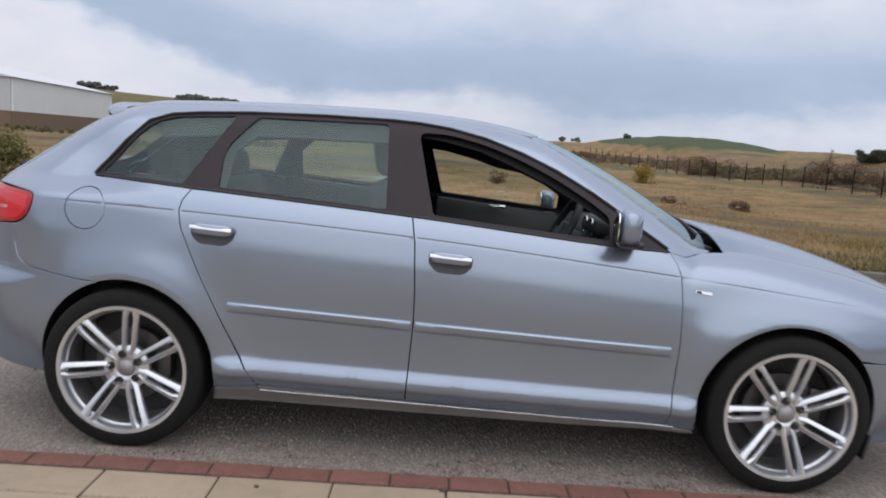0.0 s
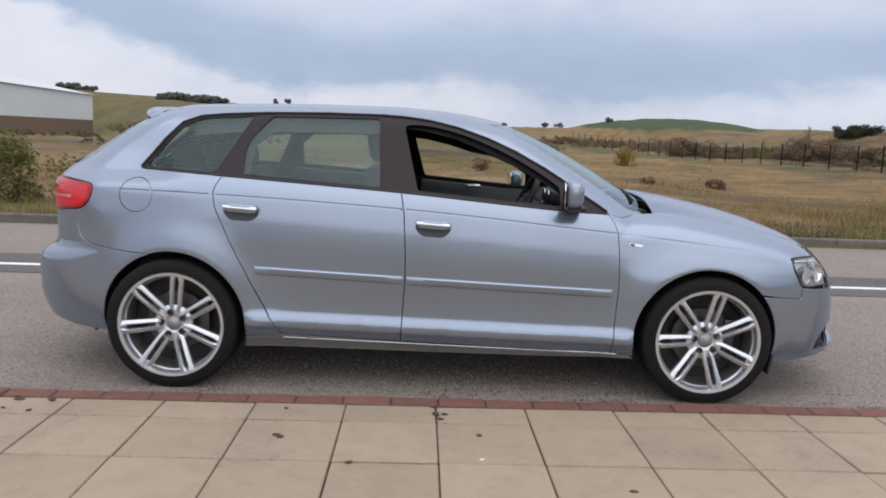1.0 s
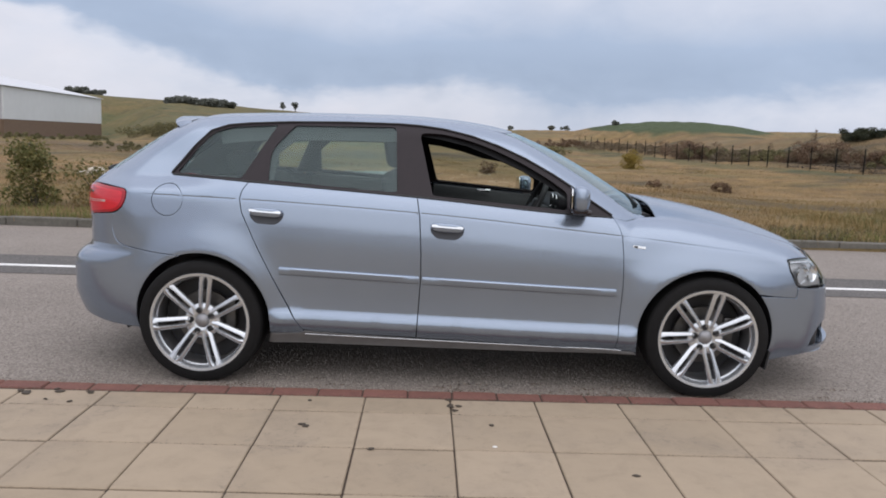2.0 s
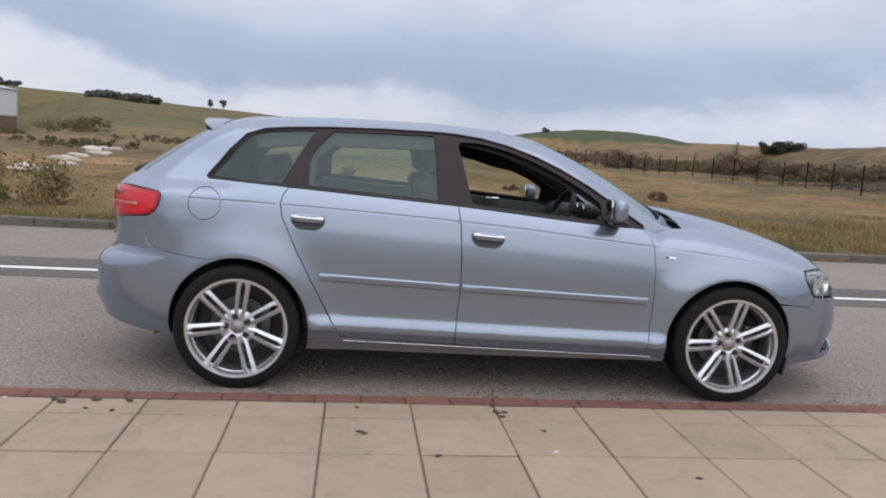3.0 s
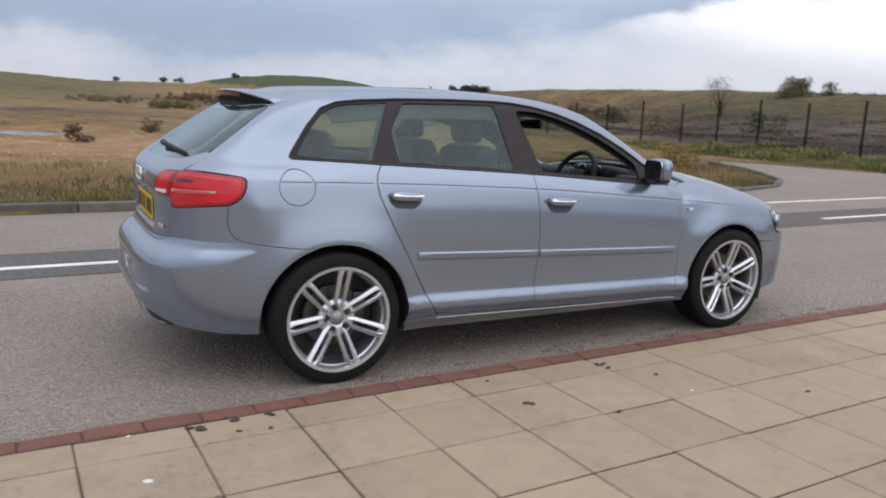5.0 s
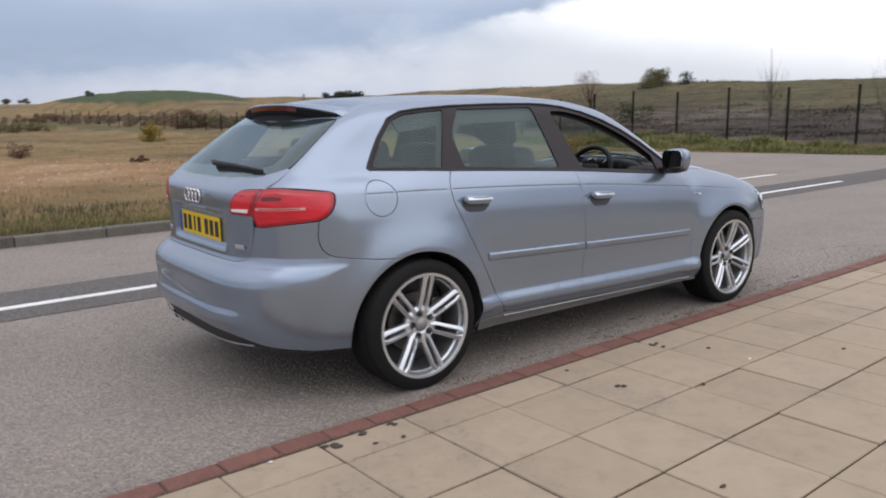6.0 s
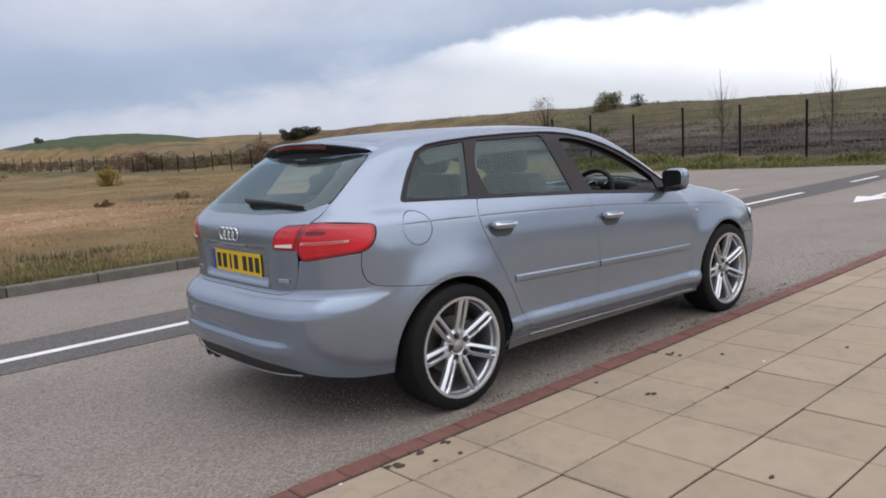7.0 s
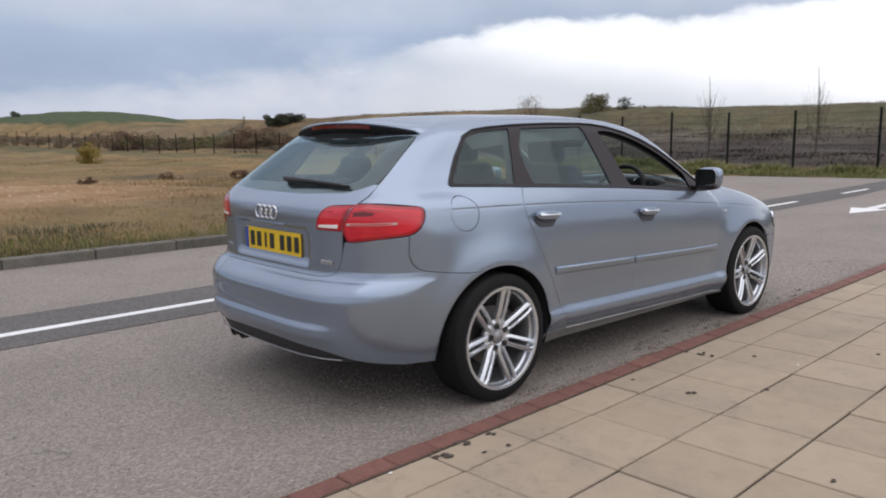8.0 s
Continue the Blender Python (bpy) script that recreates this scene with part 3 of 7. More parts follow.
def inside(p):
    """How deep a point lies in the body, in metres or nearly; below zero outside."""
    x, y, z = p[..., 0], np.abs(p[..., 1]), p[..., 2]
    k = smooth01(0.42, 0.74, z) * (1 - 0.85 * smooth01(1.02, 1.33, z))
    zn = z + k * (0.904 - TORNADO(x)) + (1 - smooth01(0.40, 0.56, z)) * 0.020 * x
    skirt = smooth01(-1.04, -0.86, x) * (1 - smooth01(0.88, 1.04, x))
    skirt = skirt + (1 - skirt) * smooth01(0.52, 0.66, zn)
    half = (WIDTH(zn) * skirt + PLAIN_WIDTH(np.minimum(zn, 0.68)) * (1 - skirt)) * TAPER(x)
    low = 0.904 - zn
    half = half - np.where(low > 0, 0.0016 * np.exp(-low / 0.007), 0) * smooth01(-1.62, -1.50, x) * (1 - smooth01(1.42, 1.58, x))
    for cx, rr in ((REAR_X, 0.372), (FRONT_X - 0.01, 0.372)):
        r = np.hypot(x - cx, z - AXLE_Z)
        half = half + (0.024 * np.exp(-((r - rr + 0.012) / 0.105) ** 2) + 0.003 * np.exp(-((r - rr + 0.012) / 0.026) ** 2)) * (1 - smooth01(0.80, 0.9, z)) * (z > 0.1)
    half = half - 0.044 * smooth01(-1.12, -1.55, x) * smooth01(0.955, 1.05, z) * (1 - smooth01(1.12, 1.30, z))
    side = (half - y) * 0.97
    dent = smooth01(0.355, 0.315, y) * smooth01(0.692, 0.722, z) * smooth01(0.880, 0.850, z)
    fade = smooth01(0.46, 0.64, y) * (z < 0.68)
    rear = x - (TAIL(z) * (1 - fade) + TAIL_SIDE(z) * fade + 0.20 * (y / 0.75) ** 4.2 + 0.020 * dent)
    nose = NOSE(z) - 0.21 * (y / 0.75) ** 2.3 - x
    roof = (ROOF(x) - CROWN(x) * (y / 0.58) ** 2 - z) * np.where(x > 0.3, 0.88, 1.0)
    bonnet = BONNET(x) - 0.043 * (y / 0.6) ** 2.6 - z
    cabin = blend(blend(side, roof, 0.085), rear * 0.85, 0.11)
    lower = blend(blend(blend(side, bonnet, 0.075), rear, 0.15), nose, 0.11)
    floor = z - 0.165
    return np.minimum(np.maximum(cabin, lower), floor)


def outward(p):
    g = np.zeros_like(p)
    for i in range(3):
        e = np.zeros(3)
        e[i] = 0.0018
        g[:, i] = inside(p - e) - inside(p + e)
    return g / np.maximum(np.linalg.norm(g, axis=1, keepdims=True), 1e-9)


def onto(starts, way, level=0.0):
    """Where rays from starts along `way` first meet the body, or its skin moved inwards by level."""
    starts = np.asarray(starts, float)
    lo = np.zeros(len(starts))
    found = np.zeros(len(starts), bool)
    step = 0.025
    for i in range(240):
        s = (i + 1) * step
        hit = (~found) & (inside(starts + way * s) > level)
        lo[hit] = s - step
        found |= hit
        if found.all():
            break
    if not found.all():              # a ray that passes by: its nearest point
        best, near = np.full(len(starts), -9e9), np.zeros(len(starts))
        for i in range(240):
            d = inside(starts + way * (i * step))
            near, best = np.where(d > best, i * step, near), np.maximum(best, d)
        lo = np.where(found, lo, near - step)
    hi = lo + step
    for _ in range(16):
        mid = (lo + hi) / 2
        h = inside(starts + way * mid[:, None]) > level
        hi, lo = np.where(h, mid, hi), np.where(h, lo, mid)
    return starts + way * hi[:, None], found


SIDE, REARW, TOPW, FRONTW = np.array([0, 1.0, 0]), np.array([1.0, 0, 0]), np.array([0, 0, -1.0]), np.array([-1.0, 0, 0])


def on_side(*xz):
    return onto([(x, -1.6, z) for x, z in xz], SIDE)[0]


def on_rear(*yz):
    return onto([(-3.0, y, z) for y, z in yz], REARW)[0]


def on_top(*xy):
    return onto([(x, y, 2.2) for x, y in xy], TOPW)[0]


def on_front(*yz):
    return onto([(3.0, y, z) for y, z in yz], FRONTW)[0]


def arc(cx, cz, r, a0, a1, n=24):
    return [(cx + r * math.cos(radians(a0 + (a1 - a0) * i / n)), cz + r * math.sin(radians(a0 + (a1 - a0) * i / n))) for i in range(n + 1)]


def soften(pts, r=0.03, n=5, closed=True):
    """Rounds the corners of a flat outline."""
    out = []
    m = len(pts)
    for i, p in enumerate(pts):
        p = np.array(p[:2], float)
        rr = pts[i][2] if len(pts[i]) > 2 else r
        a, b = np.array(pts[i - 1][:2], float), np.array(pts[(i + 1) % m][:2], float)
        la, lb = np.linalg.norm(a - p), np.linalg.norm(b - p)
        ra = min(rr, la * 0.45, lb * 0.45)
        q0, q1 = p + (a - p) / la * ra, p + (b - p) / lb * ra
        for k in range(n + 1):
            t = k / n
            out.append(tuple((1 - t) ** 2 * q0 + 2 * t * (1 - t) * p + t * t * q1))
    return out


def in_outline(pts, poly):
    x, y = pts[:, 0], pts[:, 1]
    res = np.zeros(len(pts), bool)
    a = poly
    b = np.roll(poly, -1, 0)
    for (x0, y0), (x1, y1) in zip(a, b):
        if y0 == y1:
            continue
        c = (y0 > y) != (y1 > y)
        res ^= c & (x < (x1 - x0) * (y - y0) / (y1 - y0) + x0)
    return res


def densify(poly, step):
    out = []
    for p, q in zip(poly, np.roll(poly, -1, 0)):
        k = max(1, int(math.ceil(np.linalg.norm(q - p) / step)))
        out += [p + (q - p) * i / k for i in range(k)]
    return np.array(out)


def shrink(poly, d):
    area = 0.5 * np.sum(poly[:, 0] * np.roll(poly[:, 1], -1) - np.roll(poly[:, 0], -1) * poly[:, 1])
    t = np.roll(poly, -1, 0) - np.roll(poly, 1, 0)
    t /= np.maximum(np.linalg.norm(t, axis=1, keepdims=True), 1e-9)
    nrm = np.stack([-t[:, 1], t[:, 0]], 1) * (1 if area > 0 else -1)
    return poly + nrm * d, -nrm


def skin(outline, way, step=0.03, inset=0.0034, level=0.0, lip=0.012, holes=(), extra=(), hole_inset=None):
    """A piece of the body's skin inside an outline of points on the body, seen along `way`; with turned-in edges."""
    way = np.array(way, float) / np.linalg.norm(way)
    ref = np.array([0, 0, 1.0]) if abs(way[2]) < 0.9 else np.array([1.0, 0, 0])
    e1 = np.cross(ref, way)
    e1 /= np.linalg.norm(e1)
    e2 = np.cross(way, e1)
    base = np.stack([e1, e2], 1)
    loops = []
    for j, o in enumerate([outline, *holes]):
        poly = densify(np.asarray(o) @ base, step * 0.55)
        loops.append(shrink(poly, inset if j == 0 else -(inset if hole_inset is None else hole_inset)))
    rim = loops[0][0]
    lo, hi = rim.min(0), rim.max(0)
    gx, gy = np.meshgrid(np.arange(lo[0], hi[0], step), np.arange(lo[1], hi[1], step * 0.866))
    gx = gx + (np.arange(gx.shape[0]) % 2)[:, None] * step / 2
    grid = np.stack([gx.ravel(), gy.ravel()], 1)
    if len(extra):
        ex = np.asarray(extra) @ base
        far = np.ones(len(grid), bool)
        for q in ex:
            far &= np.hypot(*(grid - q).T) > step * 0.5
        grid = np.vstack([grid[far], ex])
    keep = in_outline(grid, rim)
    for h, _ in loops[1:]:
        keep &= ~in_outline(grid, h)
    grid = grid[keep]
    border = np.vstack([l[0] for l in loops])
    if len(grid):
        near = np.array([np.min(np.hypot(*(border - g).T)) for g in grid])
        grid = grid[near > min(step * 0.33, 0.006)]
    pts, edges = [], []
    for l, _ in loops:
        s = len(pts)
        pts += [tuple(p) for p in l]
        edges += [(s + i, s + (i + 1) % len(l)) for i in range(len(l))]
    rimcount = len(pts)
    pts += [tuple(p) for p in grid]
    v2, _, tris, orig, _, _ = delaunay_2d_cdt([Vector(p) for p in pts], edges, [], 0, 1e-7)
    v2 = np.array([tuple(v) for v in v2])
    tris = np.array([t for t in tris if len(t) == 3])
    mid = v2[tris].mean(1)
    ok = in_outline(mid, rim)
    for h, _ in loops[1:]:
        ok &= ~in_outline(mid, h)
    tris = tris[ok]
    starts = v2 @ base.T - way * 3.0
    p, _ = onto(starts, way, level)
    nrm = outward(p)
    ccw = np.cross(p[tris[:, 1]] - p[tris[:, 0]], p[tris[:, 2]] - p[tris[:, 0]])
    flip = np.einsum("ij,ij->i", ccw, nrm[tris[:, 0]]) < 0
    tris[flip] = tris[flip][:, ::-1]
    verts, faces, normals = [*p], [tuple(t) for t in tris], [*nrm]
    if lip:
        place = {}
        for i, os in enumerate(orig):
            for o in os:
                place[o] = i
        s = 0
        for l, outs in loops:
            m = len(l)
            ids = [place[s + i] for i in range(m)]
            first = len(verts)
            for i, v in enumerate(ids):
                o3 = outs[i] @ base.T
                n3 = o3 - nrm[v] * (o3 @ nrm[v])
                n3 = n3 / max(np.linalg.norm(n3), 1e-6)
                soft = (n3 + nrm[v] * 0.9) / np.linalg.norm(n3 + nrm[v] * 0.9)
                verts += [p[v], p[v] + n3 * 0.0012 - nrm[v] * 0.0018, p[v] - nrm[v] * lip]
                normals += [nrm[v], soft, n3]
            for i in range(m):
                a, b = first + 3 * i, first + 3 * ((i + 1) % m)
                for k in (0, 1):
                    q = (a + k, a + k + 1, b + k + 1, b + k)
                    c = np.cross(verts[q[1]] - verts[q[0]], verts[q[3]] - verts[q[0]])
                    faces.append(q if c @ normals[q[1]] > 0 else q[::-1])
            s += m
    return verts, faces, normals


def mirrored(piece):
    v, f, n = piece
    flip = np.array([1, -1, 1])
    return [a * flip for a in v], [q[::-1] for q in f], [a * flip for a in n]


def together(*pieces):
    V, F, N = [], [], []
    for v, f, n in pieces:
        s = len(V)
        V += v
        N += n
        F += [tuple(i + s for i in q) for q in f]
    return V, F, N


def panel(name, piece, mat, parent, label=""):
    v, f, n = piece
    return link_mesh(name, v, f, mat, parent, n, True, label)


def pair(name, piece, mat, parent, label=""):
    """The same panel on both sides of the car."""
    return panel(name, piece, mat, parent, label), panel(name, mirrored(piece), mat, parent, label)


car = thing("hatchback_car", "silver-blue metallic five-door hatchback car parked beside a brick kerb", "car")

# outlines in side view (x, z)
BELT = Curve((-1.46, 1.050), (-1.06, 1.029), (-0.2, 0.979), (0.54, 0.921), (0.80, 0.906))
REAR_GAP = [(-1.062, 1.027), (-1.088, 0.985), (-1.096, 0.945), (-1.084, 0.880), (-1.011, 0.725), (-0.915, 0.542), (-0.812, 0.352), (-0.770, 0.288)]
MID_GAP = [(-0.206, 0.979), (-0.190, 0.885), (-0.178, 0.70), (-0.176, 0.58), (-0.190, 0.291), (-0.192, 0.262)]
FRONT_GAP = [(0.792, 0.908), (0.818, 0.868), (0.832, 0.82), (0.842, 0.72), (0.846, 0.564), (0.834, 0.30), (0.828, 0.232)]
ARCH_R, ARCH_F = 0.352, 0.350
belt_pts = [(x, float(BELT(x))) for x in np.linspace(-1.0, -0.26, 8)]
belt_front = [(x, float(BELT(x))) for x in np.linspace(-0.15, 0.74, 9)]


def crease(x0, x1):
    """Points along the shoulder line, close together so that its groove is crisp."""
    xs = np.arange(x0, x1, 0.02)
    return np.vstack([on_side(*[(x, float(TORNADO(x)) + o) for x in xs]) for o in (-0.030, -0.016, -0.008, -0.003, -0.0006, 0.0006, 0.006)])


def kick(x0, x1):
    """Points along the flared foot of the doors."""
    xs = np.arange(x0, x1, 0.03)
    return np.vstack([on_side(*[(x, zn - 0.020 * x) for x in xs]) for zn in (0.300, 0.322, 0.340, 0.356, 0.370, 0.380, 0.390)])


rear_door_line = REAR_GAP + [(-0.70, 0.278), (-0.45, 0.270)] + MID_GAP[::-1] + belt_pts[::-1]
front_door_line = MID_GAP + [(0.1, 0.252), (0.5, 0.240)] + FRONT_GAP[::-1] + belt_front[::-1]
for name, line, x0, x1 in (("rear_door", rear_door_line, -1.10, -0.17), ("front_door", front_door_line, -0.20, 0.85)):
    doors = pair(name, skin(on_side(*line), SIDE, 0.026, extra=np.vstack([crease(x0, x1), kick(max(x0, -0.76), x1)])), PAINT, car)
    if name == "rear_door":
        rear_doors = doors
    else:
        front_doors = doors

# sill under the doors
sill_line = [(-0.950, 0.205), (-0.941, 0.263), (-0.87, 0.265), (-0.79, 0.267), (-0.765, 0.279), (-0.70, 0.2745), (-0.45, 0.264), (-0.192, 0.255), (0.1, 0.244), (0.5, 0.232), (0.835, 0.224), (0.93, 0.222), (0.944, 0.205), (0.5, 0.200), (0.0, 0.200), (-0.5, 0.202)]
pair("sill", skin(on_side(*sill_line), SIDE, 0.03), SILL, car, "dark grey sill")

# body side: quarter, pillar, roof rail and windscreen pillar in one
DLO_TOP = [(0.785, 0.915), (0.74, 0.945), (0.66, 0.995), (0.578, 1.052), (0.49, 1.106), (0.345, 1.183), (0.205, 1.243), (0.06, 1.291), (-0.085, 1.322), (-0.21, 1.336), (-0.32, 1.341), (-0.60, 1.341), (-0.89, 1.333), (-1.10, 1.320), (-1.215, 1.307), (-1.301, 1.275), (-1.380, 1.190), (-1.438, 1.110), (-1.464, 1.076)]
LAMP_EDGE = [(-1.768, 0.845), (-1.738, 0.857), (-1.716, 0.876), (-1.701, 0.900), (-1.692, 0.928), (-1.690, 0.955), (-1.696, 0.966), (-1.710, 0.972)]
SEAM = [(-1.510, 0.655), (-1.60, 0.666), (-1.67, 0.676), (-1.710, 0.684), (-1.738, 0.697), (-1.757, 0.717), (-1.768, 0.742), (-1.774, 0.775)]
arch_rear = arc(REAR_X, AXLE_Z, ARCH_R, -7.3, 108, 30)
side_low = ([(-0.770, 0.288), (-0.812, 0.352), (-0.915, 0.542), (-1.011, 0.725), (-1.084, 0.880), (-1.096, 0.945), (-1.088, 0.985), (-1.062, 1.027)])
RAIL = Curve((-1.52, 0.520), (-1.35, 0.532), (-1.0, 0.541), (-0.4, 0.541), (0.0, 0.537), (0.22, 0.538))
quarter = [*on_side(*arch_rear), *on_side(*SEAM), *on_side(*LAMP_EDGE), *on_rear((-0.640, 0.991), (-0.597, 0.990), (-0.611, 1.02), (-0.600, 1.06), (-0.584, 1.12), (-0.560, 1.20), (-0.537, 1.27)),
           *on_top(*[(x, -float(RAIL(x)) - 0.001) for x in np.linspace(-1.52, 0.2, 24)], (0.22, -0.540), (0.30, -0.552), (0.45, -0.580), (0.60, -0.610), (0.75, -0.640), (0.90, -0.668), (0.985, -0.690)),
           *on_side((0.94, 0.905), (0.86, 0.890), (0.80, 0.905)), *on_side(*[(p[0], p[1]) for p in DLO_TOP]), *on_side((-1.476, 1.060), (-1.472, 1.051), (-1.456, 1.047), (-1.25, 1.038)), *on_side(*side_low[::-1]),
           *on_side((-0.766, 0.271), (-0.80, 0.268), (-0.87, 0.268))]
CAP = (-1.471, 0.926, 0.080)
flap_line = on_side(*arc(CAP[0], CAP[1], CAP[2], 0, 360, 48)[:-1])
quarters = (panel("body_side", skin(quarter, SIDE + np.array([0.0, 0, -0.25]), 0.019, holes=[flap_line], extra=crease(-1.70, -1.11), hole_inset=0.0018), PAINT, car),
            panel("body_side", mirrored(skin(quarter, SIDE + np.array([0.0, 0, -0.25]), 0.03)), PAINT, car))
panel("fuel_flap", skin(flap_line, SIDE, 0.02, inset=0.0018, extra=crease(-1.56, -1.40)), PAINT, quarters[0], "round flush fuel filler flap")

# front wing and bonnet
arch_front = arc(FRONT_X - 0.01, AXLE_Z, ARCH_F, 18, 192, 36)
wing = [*on_side(*FRONT_GAP[::-1]), *on_side((0.86, 0.890), (0.94, 0.905)), *on_top((1.03, -0.700), (1.2, -0.695), (1.4, -0.680), (1.58, -0.660), (1.70, -0.640), (1.79, -0.606)), *on_side((1.84, 0.722), (1.684, 0.724), (1.700, 0.665), (1.733, 0.598), (1.746, 0.588), (1.742, 0.530), (1.62, 0.540)),
        *on_side(*[p for p in arch_front if p[0] < 1.60 and (p[1] > 0.535 or p[0] < 1.2)]), *on_side((0.940, 0.222))]
pair("front_wing", skin(wing, SIDE + np.array([0, 0, -0.45]), 0.026, inset=0.002, extra=crease(0.86, 1.60)), PAINT, car)
bon = [*on_top((1.03, -0.694), (1.2, -0.689), (1.4, -0.674), (1.58, -0.654), (1.70, -0.634), (1.80, -0.60), (1.90, -0.50), (1.97, -0.33), (2.0, 0.0), (1.97, 0.33), (1.90, 0.50), (1.80, 0.60), (1.70, 0.634), (1.58, 0.654), (1.4, 0.674), (1.2, 0.689), (1.03, 0.694), (1.06, 0.4), (1.075, 0), (1.06, -0.4))]
panel("bonnet", skin(bon, TOPW, 0.035), PAINT, car)

# roof, screens
roof_line = on_top(*[(x, -float(RAIL(x))) for x in np.linspace(-1.52, 0.2, 24)], (0.245, -0.50), (0.30, -0.30), (0.32, 0.0), (0.30, 0.30), (0.245, 0.50), *[(x, float(RAIL(x))) for x in np.linspace(0.2, -1.52, 24)], (-1.585, 0.3), (-1.60, 0), (-1.585, -0.3))
panel("roof", skin(roof_line, TOPW, 0.04, inset=0.0012), PAINT, car)
screen = on_top((0.255, -0.50), (0.31, -0.30), (0.33, 0.0), (0.31, 0.30), (0.255, 0.50), (0.25, 0.545), (0.45, 0.575), (0.60, 0.604), (0.75, 0.634), (0.90, 0.662), (0.97, 0.672), (1.02, 0.4), (1.035, 0), (1.02, -0.4), (0.97, -0.672), (0.90, -0.662), (0.75, -0.634), (0.60, -0.604), (0.45, -0.575), (0.25, -0.545))
panel("windscreen", skin(screen, (-0.6, 0, -0.8), 0.05, inset=0.003, level=0.003, lip=0.006), GLASS_CLEAR, car, "clear laminated windscreen glass")
rear_glass = on_rear(*soften([(-0.597, 1.070, 0.03), (-0.52, 1.030, 0.10), (-0.22, 1.016, 0.3), (0.22, 1.016, 0.3), (0.52, 1.030, 0.10), (0.597, 1.070, 0.03), (0.582, 1.12), (0.558, 1.20), (0.533, 1.285), (-0.533, 1.285), (-0.558, 1.20), (-0.582, 1.12)], 0.03))
rear_hole = on_rear(*soften([(-0.505, 1.090, 0.05), (-0.43, 1.062, 0.10), (0.43, 1.062, 0.10), (0.505, 1.090, 0.05), (0.440, 1.250), (-0.440, 1.250)], 0.04))
tailgate = on_rear((-0.548, 0.845), (-0.540, 0.75), (-0.524, 0.700), (-0.490, 0.666), (-0.435, 0.656), (0.435, 0.656), (0.490, 0.666), (0.524, 0.70), (0.540, 0.75), (0.548, 0.845), (0.556, 0.90), (0.592, 0.985), (0.608, 1.02), (0.600, 1.068), (0.590, 1.070), (0.555, 1.052), (0.50, 1.034), (0.22, 1.021), (-0.22, 1.021), (-0.50, 1.034), (-0.555, 1.052), (-0.590, 1.070), (-0.600, 1.068), (-0.608, 1.02), (-0.592, 0.985), (-0.556, 0.90))
inner_lamp_r = on_rear(*soften([(-0.408, 0.870, 0.012), (-0.418, 0.935, 0.03), (-0.468, 0.979, 0.03), (-0.585, 0.985, 0.005), (-0.556, 0.90, 0.005), (-0.549, 0.868, 0.005)]))
inner_lamp_l = inner_lamp_r * np.array([1, -1, 1])
gate = panel("tailgate", skin(tailgate, REARW, 0.024, inset=0.0016, holes=[inner_lamp_r, inner_lamp_l]), PAINT, car)
panel("rear_screen", skin(rear_glass, (0.75, 0, -0.6), 0.035, inset=0.002, level=0.002, lip=0.005), GLASS_REAR, gate, "tinted heated rear screen")
panel("screen_border", skin(rear_glass, (0.75, 0, -0.6), 0.04, inset=0.004, level=0.006, lip=0, holes=[rear_hole]), BLACK_GLOSS, gate, "black printed glass border")

# black window surround with three panes a side
dlo_line = [(p[0], p[1]) for p in DLO_TOP] + [(-1.475, 1.060), (-1.471, 1.052), (-1.456, 1.049)] + [(x, float(BELT(x)) + 0.002) for x in np.linspace(-1.38, 0.76, 24)]
pane_quarter = soften([(-1.452, 1.060, 0.03), (-1.419, 1.100, 0.03), (-1.355, 1.192, 0.1), (-1.285, 1.267, 0.06), (-1.200, 1.299, 0.05), (-0.955, 1.317, 0.01), (-1.103, 1.044, 0.01)], 0.02)
pane_rear = soften([(-0.962, 1.040, 0.01), (-0.968, 1.19, 0.05), (-0.860, 1.318, 0.01), (-0.335, 1.326, 0.02), (-0.310, 1.000, 0.02)], 0.02)
pane_front = soften([(-0.128, 0.990, 0.015), (-0.208, 1.300, 0.03), (-0.09, 1.300, 0.1), (0.06, 1.268, 0.1), (0.20, 1.218, 0.1), (0.34, 1.155, 0.1), (0.48, 1.075, 0.1), (0.555, 1.022, 0.02), (0.555, 0.938, 0.01)], 0.03)
surround = skin(on_side(*dlo_line), SIDE, 0.035, inset=0.001, level=0.004, lip=0.012, holes=[on_side(*pane_quarter), on_side(*pane_rear), on_side(*pane_front)])
pair("window_surround", surround, PILLAR_FILM, car, "dark brown-black window surround and pillars")
for nm, pane in (("quarter_window", pane_quarter), ("rear_door_window", pane_rear)):
    for pane_ in pair(nm, skin(on_side(*pane), SIDE, 0.05, inset=-0.004, level=0.009, lip=0), GLASS_DARK, car, "closed tinted window pane"):
        pane_.visible_shadow = False
panel("front_door_window", mirrored(skin(on_side(*pane_front), SIDE, 0.05, inset=-0.004, level=0.009, lip=0)), GLASS_CLEAR, car, "closed clear window pane")

# gloss bead round the windows
bead = on_side(*[(p[0], p[1] + 0.004) for p in DLO_TOP], (-1.478, 1.058), (-1.470, 1.050), *[(x, float(BELT(x)) + 0.001) for x in np.linspace(-1.435, 0.78, 26)])
for s in (1, -1):
    part("window_bead", tube([(q[0], (q[1] - 0.001) * s, q[2]) for q in bead], 0.0055, 6, True), RUBBER, car)

